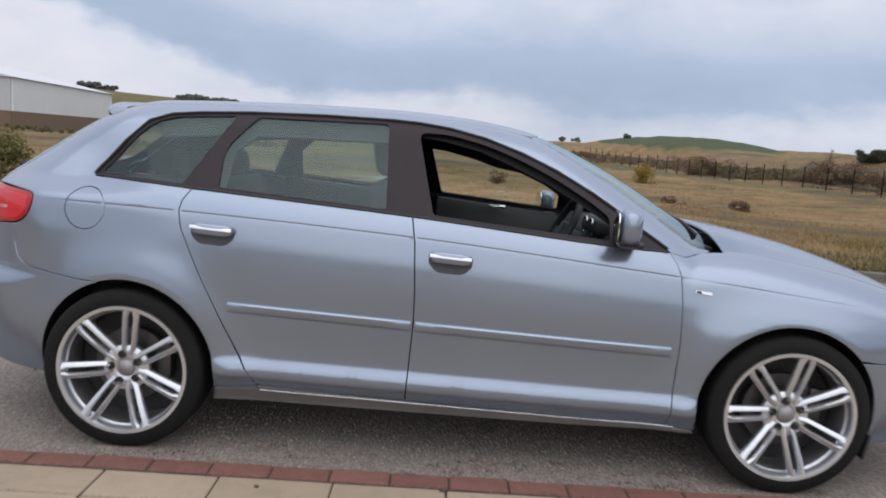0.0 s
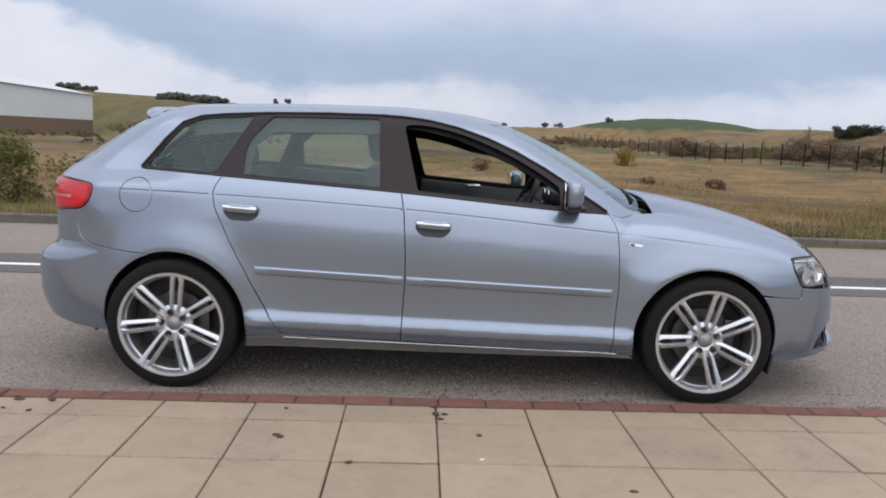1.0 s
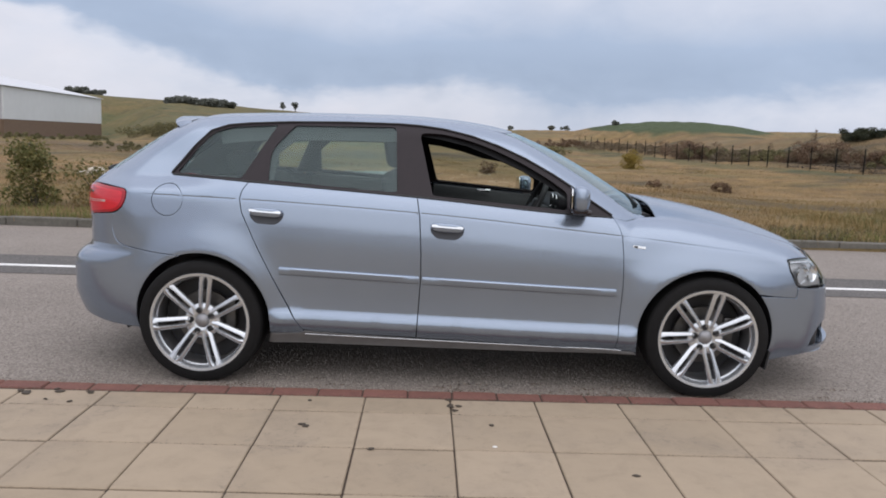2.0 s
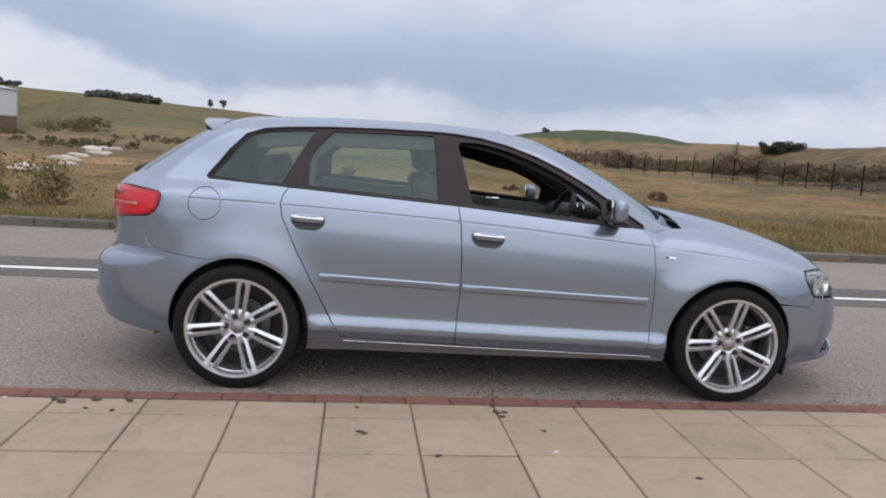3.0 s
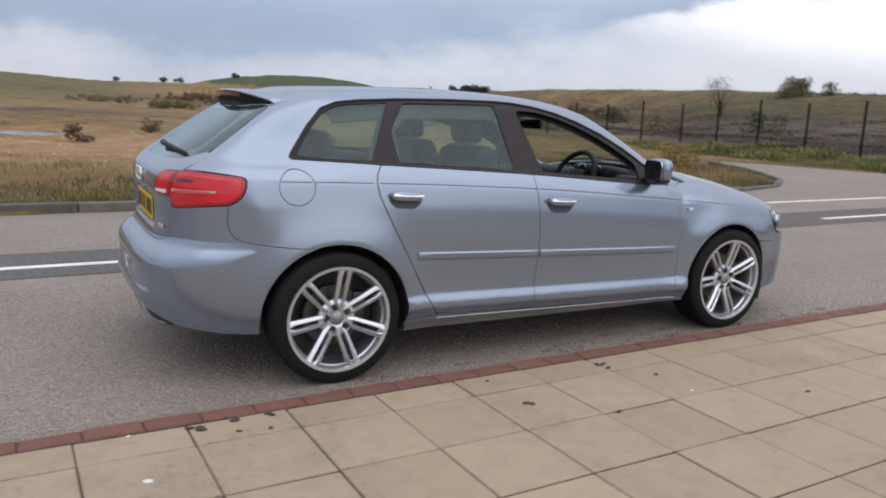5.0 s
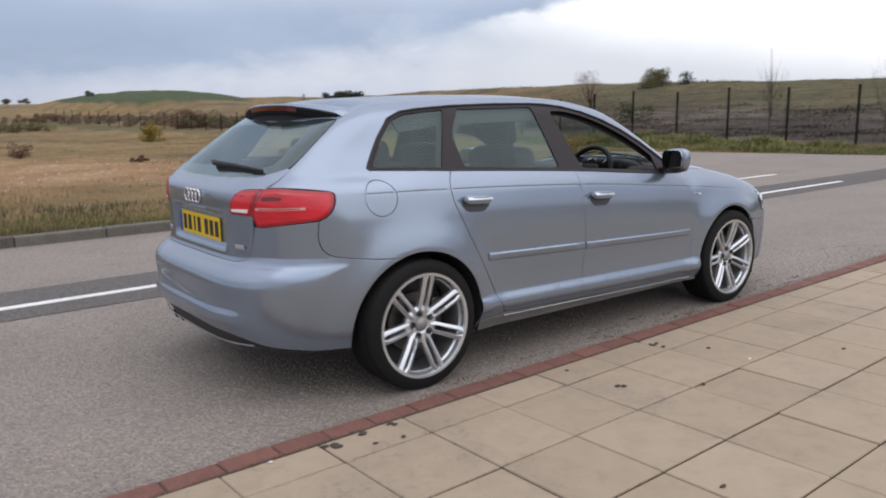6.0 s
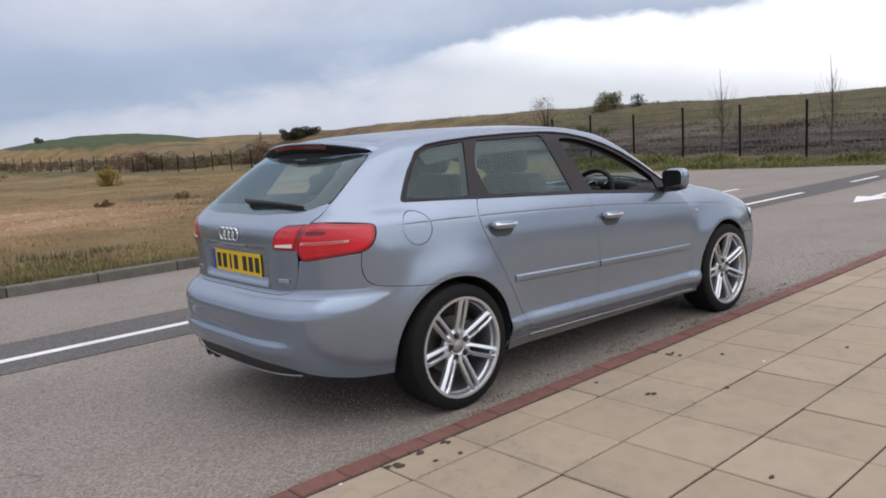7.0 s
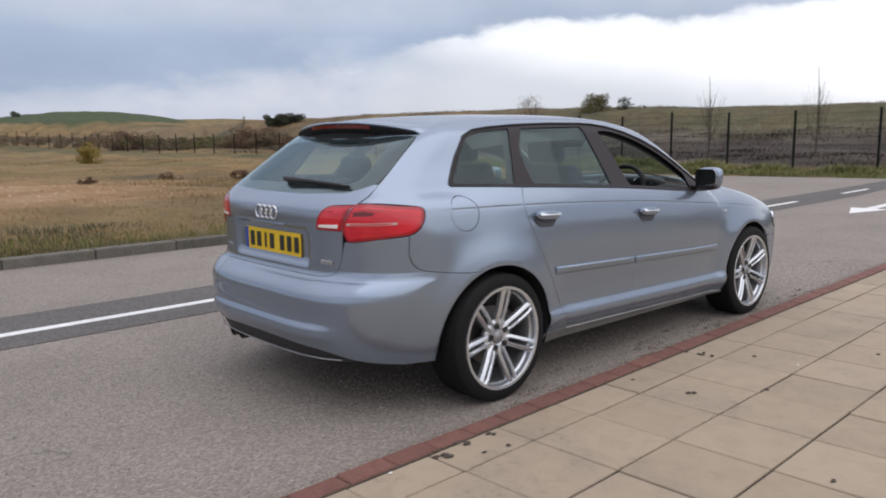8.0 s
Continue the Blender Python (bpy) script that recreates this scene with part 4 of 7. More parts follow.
# trim inside the rear pillars
pillar_line = [(-1.05, 0.99), (-1.30, 1.015), (-1.478, 1.040), (-1.497, 1.062), (-1.392, 1.197), (-1.30, 1.282), (-1.21, 1.316), (-1.30, 1.335), (-1.45, 1.31), (-1.56, 1.22), (-1.70, 1.08), (-1.82, 0.96), (-1.85, 0.80), (-1.6, 0.80), (-1.05, 0.85)]
pair("pillar_trim", skin(on_side(*pillar_line), SIDE, 0.05, level=0.024, inset=0.0, lip=0.0), TRIM, car, "dark inner pillar trim")
pillar_in = [*on_rear((-0.608, 1.00), (-0.611, 1.02), (-0.600, 1.06), (-0.584, 1.12), (-0.560, 1.20), (-0.537, 1.27)), *on_top((-1.52, -0.521), (-1.35, -0.533), (-1.2, -0.540)), *on_side((-1.215, 1.315), (-1.31, 1.285), (-1.392, 1.197), (-1.455, 1.115), (-1.492, 1.062), (-1.478, 1.035), (-1.60, 0.99))]
pair("pillar_lining", skin(pillar_in, SIDE + np.array([0.0, 0, -0.25]), 0.05, level=0.010, inset=0.0, lip=0.0), TRIM, car, "dark lining of the rear pillar")
rail_in = [p for p in DLO_TOP if -0.30 < p[0] < 0.78]
rail_low = [(p[0] - 0.020 - 0.016 * (p[0] > 0.1), p[1] - 0.050) for p in rail_in]
deep_low = [(p[0] - 0.025, p[1] - 0.095 + 0.06 * float(smooth01(0.15, 0.45, p[0]))) for p in rail_in]
panel("rail_trim", skin(on_side(*rail_in, *rail_low[::-1]), SIDE, 0.04, level=0.034, inset=0.0, lip=0.0), SHADE, car, "black inner roof rail trim")
panel("rail_trim", mirrored(skin(on_side(*rail_in, *deep_low[::-1]), SIDE, 0.04, level=0.034, inset=0.0, lip=0.0)), SHADE, car, "black inner roof rail trim")
pair("rear_rail_trim", skin(on_side((-1.27, 1.30), (-1.0, 1.342), (-0.6, 1.352), (-0.27, 1.350), (-0.27, 1.252), (-0.6, 1.250), (-1.0, 1.240), (-1.24, 1.215)), SIDE, 0.04, level=0.034, inset=0.0, lip=0.012), TRIM, car, "dark roof rail lining over the rear windows")
pair("post_lining", skin(on_side((-1.125, 1.02), (-1.00, 1.25), (-0.85, 1.25), (-0.935, 1.18), (-0.945, 1.02)), SIDE, 0.04, level=0.036, inset=0.0, lip=0.012), TRIM, car, "dark lining of the post between the rear windows")
# trim inside the boot, and a thin bright strip along the sills
boot = skin(on_rear((-0.68, 0.62), (0.68, 0.62), (0.68, 0.97), (0.5, 1.0), (-0.5, 1.0), (-0.68, 0.97)), REARW, 0.06, level=0.06, inset=0.0, lip=0.0)
panel("boot_trim", boot, TRIM, car, "dark boot lining")
strip_pts = on_side(*[(x, 0.262 - 0.019 * (x + 0.76)) for x in np.linspace(-0.76, 0.86, 40)])
for s in (1, -1):
    part("sill_strip", tube([(q[0], (q[1] - 0.001) * s, q[2]) for q in strip_pts], 0.0028, 6), ALLOY, car, "thin bright strip along the sill", 60)

# bumpers
SEAM_UP = [(-1.510, 0.654), (-1.60, 0.665), (-1.67, 0.675), (-1.710, 0.683), (-1.739, 0.696), (-1.758, 0.716), (-1.769, 0.741), (-1.7745, 0.775), (-1.7695, 0.842)]
rear_arch_low = [p for p in arc(REAR_X, AXLE_Z, ARCH_R, 108, 190, 24)]
DIAG = np.array([0.75, 0.66, 0.0])
corner = [*on_side(*SEAM_UP), *on_rear((-0.68, 0.830), (-0.588, 0.816), (-0.556, 0.818), (-0.542, 0.75), (-0.526, 0.699), (-0.492, 0.665), (-0.435, 0.655), *[(-0.42, z) for z in np.linspace(0.655, 0.338, 24)], (-0.52, 0.322), (-0.60, 0.298), (-0.66, 0.278)), *on_side((-1.80, 0.256), (-1.68, 0.252)), *on_side(*rear_arch_low[::-1])]
centre = on_rear(*[(y, 0.654) for y in np.linspace(-0.428, 0.428, 30)], *[(0.428, z) for z in np.linspace(0.64, 0.35, 22)], *[(y, 0.345 - 0.011 * (y / 0.428) ** 2) for y in np.linspace(0.428, -0.428, 30)], *[(-0.428, z) for z in np.linspace(0.35, 0.64, 22)])
c1 = skin(corner, DIAG, 0.014, inset=0.0012, lip=0.01)
panel("rear_bumper", together(c1, mirrored(c1), skin(centre, REARW, 0.014, inset=0.0, level=0.0016, lip=0.0)), PAINT, car)
diffuser = on_rear((-0.62, 0.294), (-0.52, 0.320), (-0.42, 0.336), (0.0, 0.344), (0.42, 0.336), (0.52, 0.320), (0.62, 0.294), (0.58, 0.272), (0.0, 0.250), (-0.58, 0.272))
panel("diffuser", skin(diffuser, REARW, 0.04, level=0.012, lip=0.03), TRIM, car, "black lower bumper insert")
part("diffuser_trim", tube([tuple(q + np.array([-0.004, 0, 0])) for q in on_rear(*[(y, 0.288 - 0.016 * (1 - (y / 0.56) ** 2)) for y in np.linspace(-0.57, 0.57, 24)])], 0.0035, 6), BARREL, car, "thin satin trim strip")
for y in (0.36, 0.45):
    ex = lathe([(0.030, 0.0), (0.038, 0.004), (0.038, 0.16), (0.033, 0.16), (0.032, 0.01)], 20)
    ex.transform(pose(-2.02, y, 0.250, 0, 0, -90))
    part("exhaust_tip", ex, DISC, car, "dull round exhaust tip", 40)

front_corner = [*on_side(*[(p[0], p[1]) for p in arc(FRONT_X - 0.01, AXLE_Z, ARCH_F, 40, -20, 16)]), *on_side((1.66, 0.197), (1.765, 0.214), (1.85, 0.230)), *on_front((-0.62, 0.240), (-0.50, 0.245), (-0.38, 0.245), (-0.38, 0.4), (-0.38, 0.62), (-0.42, 0.66)), *on_front((-0.52, 0.582), (-0.60, 0.567)), *on_side((1.80, 0.578), (1.749, 0.584), (1.746, 0.527), (1.62, 0.537))]
mouth = on_front((-0.38, 0.245), (0.38, 0.245), (0.38, 0.64), (-0.38, 0.64))
vent = np.vstack([on_side((1.855, 0.268), (1.870, 0.312), (1.897, 0.354), (1.935, 0.386)), on_front((-0.60, 0.402), (-0.50, 0.402), (-0.47, 0.37), (-0.47, 0.288), (-0.58, 0.274)), on_side((1.905, 0.266))])
fc = skin(front_corner, np.array([-0.75, 0.66, 0]), 0.03, inset=0.0012, lip=0.01, holes=[vent])
chin = skin(on_front((-0.40, 0.215), (0.40, 0.215), (0.40, 0.275), (-0.40, 0.275)), FRONTW, 0.03, inset=0.0, level=0.0007, lip=0.0)
panel("front_bumper", together(fc, mirrored(fc), chin), PAINT, car)
pair("air_intake", skin(vent, (-0.75, 0.66, 0), 0.03, level=0.035, inset=-0.01, lip=0), TRIM, car, "black corner air intake")
panel("grille", skin(mouth, FRONTW, 0.05, level=0.01, inset=-0.004, lip=0), BLACK_GLOSS, car, "black front grille")
splitter = [(float(q[0]) + 0.006 + 0.042 * (1 - (abs(float(q[1])) / 0.63) ** 4), float(q[1])) for q in on_front(*[(y, 0.250) for y in np.linspace(-0.63, 0.63, 25)])]
part("front_splitter", slab_from([*splitter, *[(x - 0.09, y * 0.96) for x, y in splitter[::-1]]], 0.020, "z", 0.262), PAINT, car, "painted front lip", 30)
lamp_line = [*on_side((1.687, 0.721), (1.703, 0.665), (1.737, 0.599), (1.760, 0.588)), *on_front((-0.60, 0.572), (-0.52, 0.590), (-0.44, 0.655), (-0.45, 0.705)), *on_top((1.90, -0.50)), *on_side((1.84, 0.719))]
hl = pair("headlamp", skin(lamp_line, (-0.72, 0.66, -0.2), 0.03, level=-0.001, inset=0.001), GLASS_LAMP, car, "clear headlamp with chrome reflector")
for s, lampob in zip((1, -1), hl):
    d = 1 if s == 1 else -1
    rf = skin(lamp_line, (-0.72, 0.66, -0.2), 0.05, level=0.030, inset=0.004, lip=0)
    panel("reflector", rf if s == 1 else mirrored(rf), LAMP_BEZEL, lampob, "smoked grey lamp bezel")
    rim_pts = densify(np.asarray(lamp_line), 0.03)
    part("lamp_seal", tube([(q[0], q[1] * s, q[2]) for q in rim_pts], 0.0045, 6, True), RUBBER, lampob, "black lamp seal", 60)
    for bx, bz, br_ in ((1.768, 0.652, 0.046), (1.838, 0.650, 0.040)):
        q = on_side((bx, bz))[0]
        bowl = lathe([(br_ * 1.10, -0.016), (br_, -0.014), (br_ * 0.9, 0.002), (br_ * 0.55, 0.016), (br_ * 0.25, 0.018), (br_ * 0.22, 0.004), (0.0, 0.002)], 24)
        bowl.transform(pose(bx - 0.004, (q[1] + 0.024) * s, bz, 0, 0, 38 if s == 1 else 142))
        part("lamp_bowl", bowl, CHROME, lampob, "round chrome lamp bowl", 50)
    brow = on_side((1.702, 0.706), (1.745, 0.709), (1.79, 0.708), (1.83, 0.704))
    part("lamp_brow", tube([(q[0], (q[1] + 0.008) * s, q[2]) for q in brow], 0.006, 6), CHROME, lampob, "bright strip along the lamp", 50)
    eye_ = lathe([(0.045, 0.0), (0.042, -0.02), (0.03, -0.032), (0.0, -0.036)], 20)
    eye_.transform(pose(1.885, -0.615 * s, 0.640, 0, 0, 55 if s == 1 else 125))
    part("projector_lens", eye_, BLACK_GLOSS, lampob, "dark round projector lens", 50)

# tail lamps
outer_line = [*on_rear((-0.585, 0.987), (-0.640, 0.9905)), *on_side((-1.710, 0.9715), (-1.698, 0.9655), (-1.693, 0.955), (-1.695, 0.929), (-1.704, 0.902), (-1.719, 0.879), (-1.740, 0.861), (-1.769, 0.850)), *on_rear((-0.68, 0.833), (-0.588, 0.820), (-0.570, 0.824), (-0.553, 0.862), (-0.556, 0.90))]
DIAG2 = np.array([0.8, 0.6, 0])
outer = pair("tail_lamp", skin(outer_line, DIAG2, 0.02, level=-0.003, inset=0.0008), EDGE_LAMP, car, "deep red wrap-round tail lamp")
inner = pair("boot_lamp", skin(inner_lamp_r, REARW, 0.02, level=-0.003, inset=0.001), EDGE_LAMP, gate, "deep red inner tail lamp")
glow_o = skin(outer_line, DIAG2, 0.02, level=-0.0038, inset=0.013, lip=0.0)
glow_i = skin(inner_lamp_r, REARW, 0.02, level=-0.0038, inset=0.012, lip=0.0)
for lampob, q, sgn in ((outer[0], glow_o, 1), (outer[1], glow_o, -1), (inner[0], glow_i, 1), (inner[1], glow_i, -1)):
    panel("lamp_chamber", q if sgn == 1 else mirrored(q), RED_LAMP, lampob, "brighter red middle of the lens")
bar_o = on_rear((-0.575, 0.894), (-0.66, 0.896), (-0.70, 0.896), (-0.70, 0.910), (-0.66, 0.905), (-0.575, 0.903))
bar_o = np.vstack([bar_o[:2], on_side((-1.815, 0.898), (-1.812, 0.907)), bar_o[4:]])
slot = skin(np.vstack([on_rear((-0.590, 0.8965), (-0.66, 0.8985)), on_side((-1.835, 0.9005), (-1.833, 0.9045)), on_rear((-0.66, 0.9035), (-0.590, 0.9015))]), DIAG2, 0.012, level=-0.0070, inset=0.0, lip=0.0)
bar_i = on_rear((-0.428, 0.881), (-0.532, 0.881), (-0.534, 0.896), (-0.430, 0.890))
for lampob, sgn in zip(outer, (1, -1)):
    q = skin(bar_o, DIAG2, 0.012, level=-0.0055, inset=0.0, lip=0.003)
    panel("lamp_strip", q if sgn == 1 else mirrored(q), PINK_LAMP, lampob, "dull silver strip in the lamp")
    panel("lamp_slot", slot if sgn == 1 else mirrored(slot), RED_LAMP, lampob, "red line inside the pale strip")
shade_in = skin(on_rear((-0.600, 0.936), (-0.672, 0.939), (-0.676, 0.951), (-0.640, 0.956), (-0.600, 0.953)), DIAG2, 0.012, level=-0.0045, inset=0.0, lip=0.001)
for lampob, sgn in zip(outer, (1, -1)):
    panel("lamp_reflector", shade_in if sgn == 1 else mirrored(shade_in), DARK_RED, lampob, "dark red reflector patch")
for lampob, sgn in zip(inner, (1, -1)):
    q = skin(bar_i, REARW, 0.012, level=-0.0055, inset=0.0, lip=0.003)
    panel("lamp_strip", q if sgn == 1 else mirrored(q), WHITE_LAMP, lampob, "pale reversing light strip")

# spoiler over the rear screen
sp = bmesh.new()
rows = []
for y in (-0.548, *np.linspace(-0.518, 0.518, 23), 0.548):
    a = abs(y) / 0.545
    zt, xt = 1.356 - 0.050 * a ** 2.4, -1.612 + 0.105 * a ** 2.4
    root = on_top((-1.44, y * 0.985))[0]
    if abs(y) > 0.53:              # the wing runs out into the pillar
        rim_y = math.copysign(0.545, y)
        rows.append([sp.verts.new((x_, rim_y, z_)) for x_, z_ in ((-1.415, 1.296), (-1.435, 1.290), (-1.462, 1.282), (-1.467, 1.276), (-1.462, 1.270))])
        continue
    rows.append([sp.verts.new(c) for c in ((root[0], y * 0.985, root[2] + 0.004), ((root[0] + xt) / 2, y, (root[2] + zt) / 2 + 0.009), (xt + 0.012, y, zt + 0.004), (xt, y, zt - 0.003), (xt + 0.004, y, zt - 0.010))])
for a, b in zip(rows, rows[1:]):
    for k in range(4):
        sp.faces.new((a[k], a[k + 1], b[k + 1], b[k]))
part("roof_spoiler", sp, PAINT, gate, "painted rear roof spoiler", 50)
un = bmesh.new()
rows = []
for y in np.linspace(-0.515, 0.515, 23):
    a = abs(y) / 0.545
    zt, xt = 1.356 - 0.050 * a ** 2.4, -1.612 + 0.105 * a ** 2.4
    back = on_rear((y * 0.95, 1.268))[0]
    rows.append([un.verts.new(c) for c in ((xt + 0.004, y, zt - 0.009), (xt + 0.010, y, zt - 0.040), (xt + 0.026, y, zt - 0.052), (back[0] + 0.004, y * 0.98, 1.258))])
for a, b in zip(rows, rows[1:]):
    for k in range(3):
        un.faces.new((a[k], a[k + 1], b[k + 1], b[k]))
part("spoiler_underside", un, SHADE, gate, "black spoiler underside", 50)
br = bmesh.new()
rows = []
for y in np.linspace(-0.26, 0.26, 9):
    a = abs(y) / 0.545
    zt, xt = 1.356 - 0.050 * a ** 2.4, -1.612 + 0.105 * a ** 2.4
    rows.append([br.verts.new(c) for c in ((xt + 0.001, y, zt - 0.011), (xt + 0.005, y, zt - 0.030), (xt + 0.03, y, zt - 0.030))])
for a, b in zip(rows, rows[1:]):
    for k in range(2):
        br.faces.new((a[k], a[k + 1], b[k + 1], b[k]))
part("high_brake_light", br, DARK_RED, gate, "dark red high brake light strip", 40)

# rear wiper, badge rings, plate
wp = on_rear((0.02, 1.068), (-0.02, 1.062), (-0.22, 1.062), (-0.42, 1.056), (-0.50, 1.052))
wout = outward(wp)
part("wiper_arm", tube([tuple(p + n * h) for p, n, h in zip(wp, wout, (0.018, 0.020, 0.016, 0.013, 0.010))], [0.012, 0.015, 0.010, 0.008, 0.005], 8), RUBBER, gate, "black rear wiper arm", 60)
part("wiper_blade", tube([tuple(p + n * 0.008 + np.array([0, 0, -0.004])) for p, n in zip(wp[1:], wout[1:])], 0.006, 6), RUBBER, gate, "black wiper blade")
for k in range(4):
    y = 0.069 - 0.046 * k
    q = on_rear((y, 0.925))[0]
    rg = tube([(q[0] - 0.006, y + 0.031 * math.cos(t), 0.925 + 0.031 * math.sin(t)) for t in np.linspace(0, 2 * math.pi, 28, endpoint=False)], 0.0048, 8, True)
    part("badge_ring", rg, CHROME, gate, "chrome ring emblem", 60)
# plate recess and plate
plate = part("number_plate", box((0.006, 0.520, 0.111), (-2.016, -0.006, 0.779), 0.002), PLATE_YELLOW, gate, "yellow number plate with plain dark bars")
for k, y in enumerate((0.200, 0.135, 0.070, 0.010, -0.085, -0.150, -0.215)):
    part("plate_bar", box((0.002, 0.040 if k not in (2,) else 0.018, 0.074), (-2.0200, y - 0.018, 0.779)), PLATE_BLACK, plate)
part("plate_band", box((0.002, 0.028, 0.108), (-2.0199, 0.238, 0.779)), PLATE_BLUE, plate, "blue end band")
for y, wd in ((0.43, 0.05), (-0.46, 0.075)):
    q = on_rear((y, 0.722))[0]
    part("model_badge", box((0.004, wd, 0.018), (q[0] - 0.003, y, 0.722), 0.0015, (0, 0, -8 if y > 0 else 8)), CHROME, gate, "small chrome model badge")
part("tailgate_handle", box((0.02, 0.30, 0.012), (-2.028, 0, 0.872), 0.004), PAINT, gate, "", 40)

# rubbing strips, handles, side badge
for s, rd, fd in ((1, rear_doors[0], front_doors[0]), (-1, rear_doors[1], front_doors[1])):
    for owner, x0, x1, z0, z1 in ((rd, -0.888, -0.186, 0.592, 0.567), (fd, -0.168, 0.812, 0.566, 0.534)):
        xs = np.linspace(x0, x1, 16)
        zs = z0 + (z1 - z0) * (xs - x0) / (x1 - x0)
        st = bmesh.new()
        ring = []
        for i, (x, z) in enumerate(zip(xs, zs)):
            endk = 0.55 if i in (0, len(xs) - 1) else 1.0
            offs = ((-0.021, 0.001), (-0.018, -0.007 * endk), (-0.010, -0.012 * endk), (0.012, -0.0135 * endk), (0.019, -0.009 * endk), (0.021, 0.001))
            yv = on_side((x, z))[0][1]
            ring.append([st.verts.new((x, (yv + dy) * s, z + dz)) for dz, dy in offs])
        for a, b in zip(ring, ring[1:]):
            for k in range(5):
                st.faces.new((a[k], a[k + 1], b[k + 1], b[k]))
        st.faces.new(ring[0])
        st.faces.new(ring[-1][::-1])
        part("rubbing_strip", st, PAINT, owner, "slim painted rubbing strip", 35)
    for owner, hx, hz in ((rd, -0.956, 0.872), (fd, -0.050, 0.826)):
        yv = on_side((hx, hz))[0][1]
        tilt = -3.0
        out = soften([(-0.084, 0.020, 0.012), (0.084, 0.020, 0.012), (0.083, -0.012, 0.03), (0.050, -0.043, 0.03), (-0.050, -0.043, 0.03), (-0.083, -0.012, 0.03)])
        cup = slab_from(out, 0.004, "y", 0.0)
        cup.transform(pose(hx, (yv - 0.0005) * s, hz - 0.006, 6 * -s, tilt * -1, 0))
        cupo = part("handle_recess", cup, RECESS, owner, "shadowed grip recess", 30)
        hb = bmesh.new()
        rr = []
        for u in np.linspace(-1, 1, 17):
            e = (1 - abs(u) ** 6) ** 0.5 if abs(u) < 1 else 0.0
            hgt = 0.004 + 0.018 * e
            rr.append([hb.verts.new((u * 0.084, -(0.008 + 0.020 * (1 - u ** 6)) + 0.011 * math.copysign(abs(math.cos(t)) ** 0.6, math.cos(t)) * (0.4 + 0.6 * e), 0.012 + hgt * math.copysign(abs(math.sin(t)) ** 0.6, math.sin(t)))) for t in np.linspace(0, 2 * math.pi, 12, endpoint=False)])
        for a, b in zip(rr, rr[1:]):
            for k in range(12):
                hb.faces.new((a[k], a[(k + 1) % 12], b[(k + 1) % 12], b[k]))
        hb.faces.new(rr[0])
        hb.faces.new(rr[-1][::-1])
        if s == -1:
            for v in hb.verts:
                v.co.y = -v.co.y
        hb.transform(pose(hx, yv * s, hz, 0, -tilt, 0))
        part("door_handle", hb, PAINT, owner, "painted bar door handle", 60)
        part("handle_cap", box((0.158, 0.006, 0.015), (hx, (yv - 0.0365) * s, hz + 0.017), 0.0025, (-26 * s, -tilt, 0)), ALLOY, owner, "bright strip along the handle", 40)
    q = on_side((0.918, 0.768))[0]
    badge = part("wing_badge", box((0.066, 0.005, 0.013), (q[0], (q[1] - 0.002) * s, q[2]), 0.0015, (-16 * s, 6, 0)), ALLOY, car, "small silver wing badge")
    part("badge_field", box((0.020, 0.0055, 0.009), (q[0] - 0.018, (q[1] - 0.0025) * s, q[2] + 0.002), 0.001, (-16 * s, 6, 0)), RUBBER, badge, "dark end of the badge")

# door mirrors
for s in (1, -1):
    mx, mz = (0.594, 0.0) if s == 1 else (0.50, -0.035)
    mm = bmesh.new()
    bmesh.ops.create_uvsphere(mm, u_segments=24, v_segments=14, radius=1.0)
    for v in mm.verts:
        c = v.co
        f = lambda q, p: math.copysign(abs(q) ** p, q)
        v.co = Vector((f(c.x, 0.8) * (0.050 if c.x > 0 else 0.036), f(c.y, 0.62) * 0.088, f(c.z, 0.55) * 0.062 * (1 + 0.12 * c.y * -1)))
    mm.transform(pose(mx, -0.908 * s, 1.006 + mz, 0, 0, -5 * s))
    mo = part("door_mirror", mm, PAINT, car, "painted door mirror housing", 70)
    g = slab_from(soften([(-0.074, -0.052), (0.074, -0.052), (0.074, 0.052), (-0.074, 0.052)], 0.035), 0.004, "x", 0.0)
    g.transform(pose(mx - 0.0385, -0.905 * s, 1.006 + mz, 0, 0, -5 * s))
    part("mirror_glass", g, MIRROR, mo, "silvered mirror glass")
    part("mirror_base", box((0.09, 0.16, 0.028), (mx + 0.018, -0.855 * s, 0.938 + mz), 0.012), BLACK_GLOSS, mo, "black mirror stalk", 50)
    part("mirror_rim", box((0.080, 0.145, 0.036), (mx, -0.900 * s, 0.950 + mz), 0.017), BLACK_GLOSS, mo, "black lower mirror edge", 50)

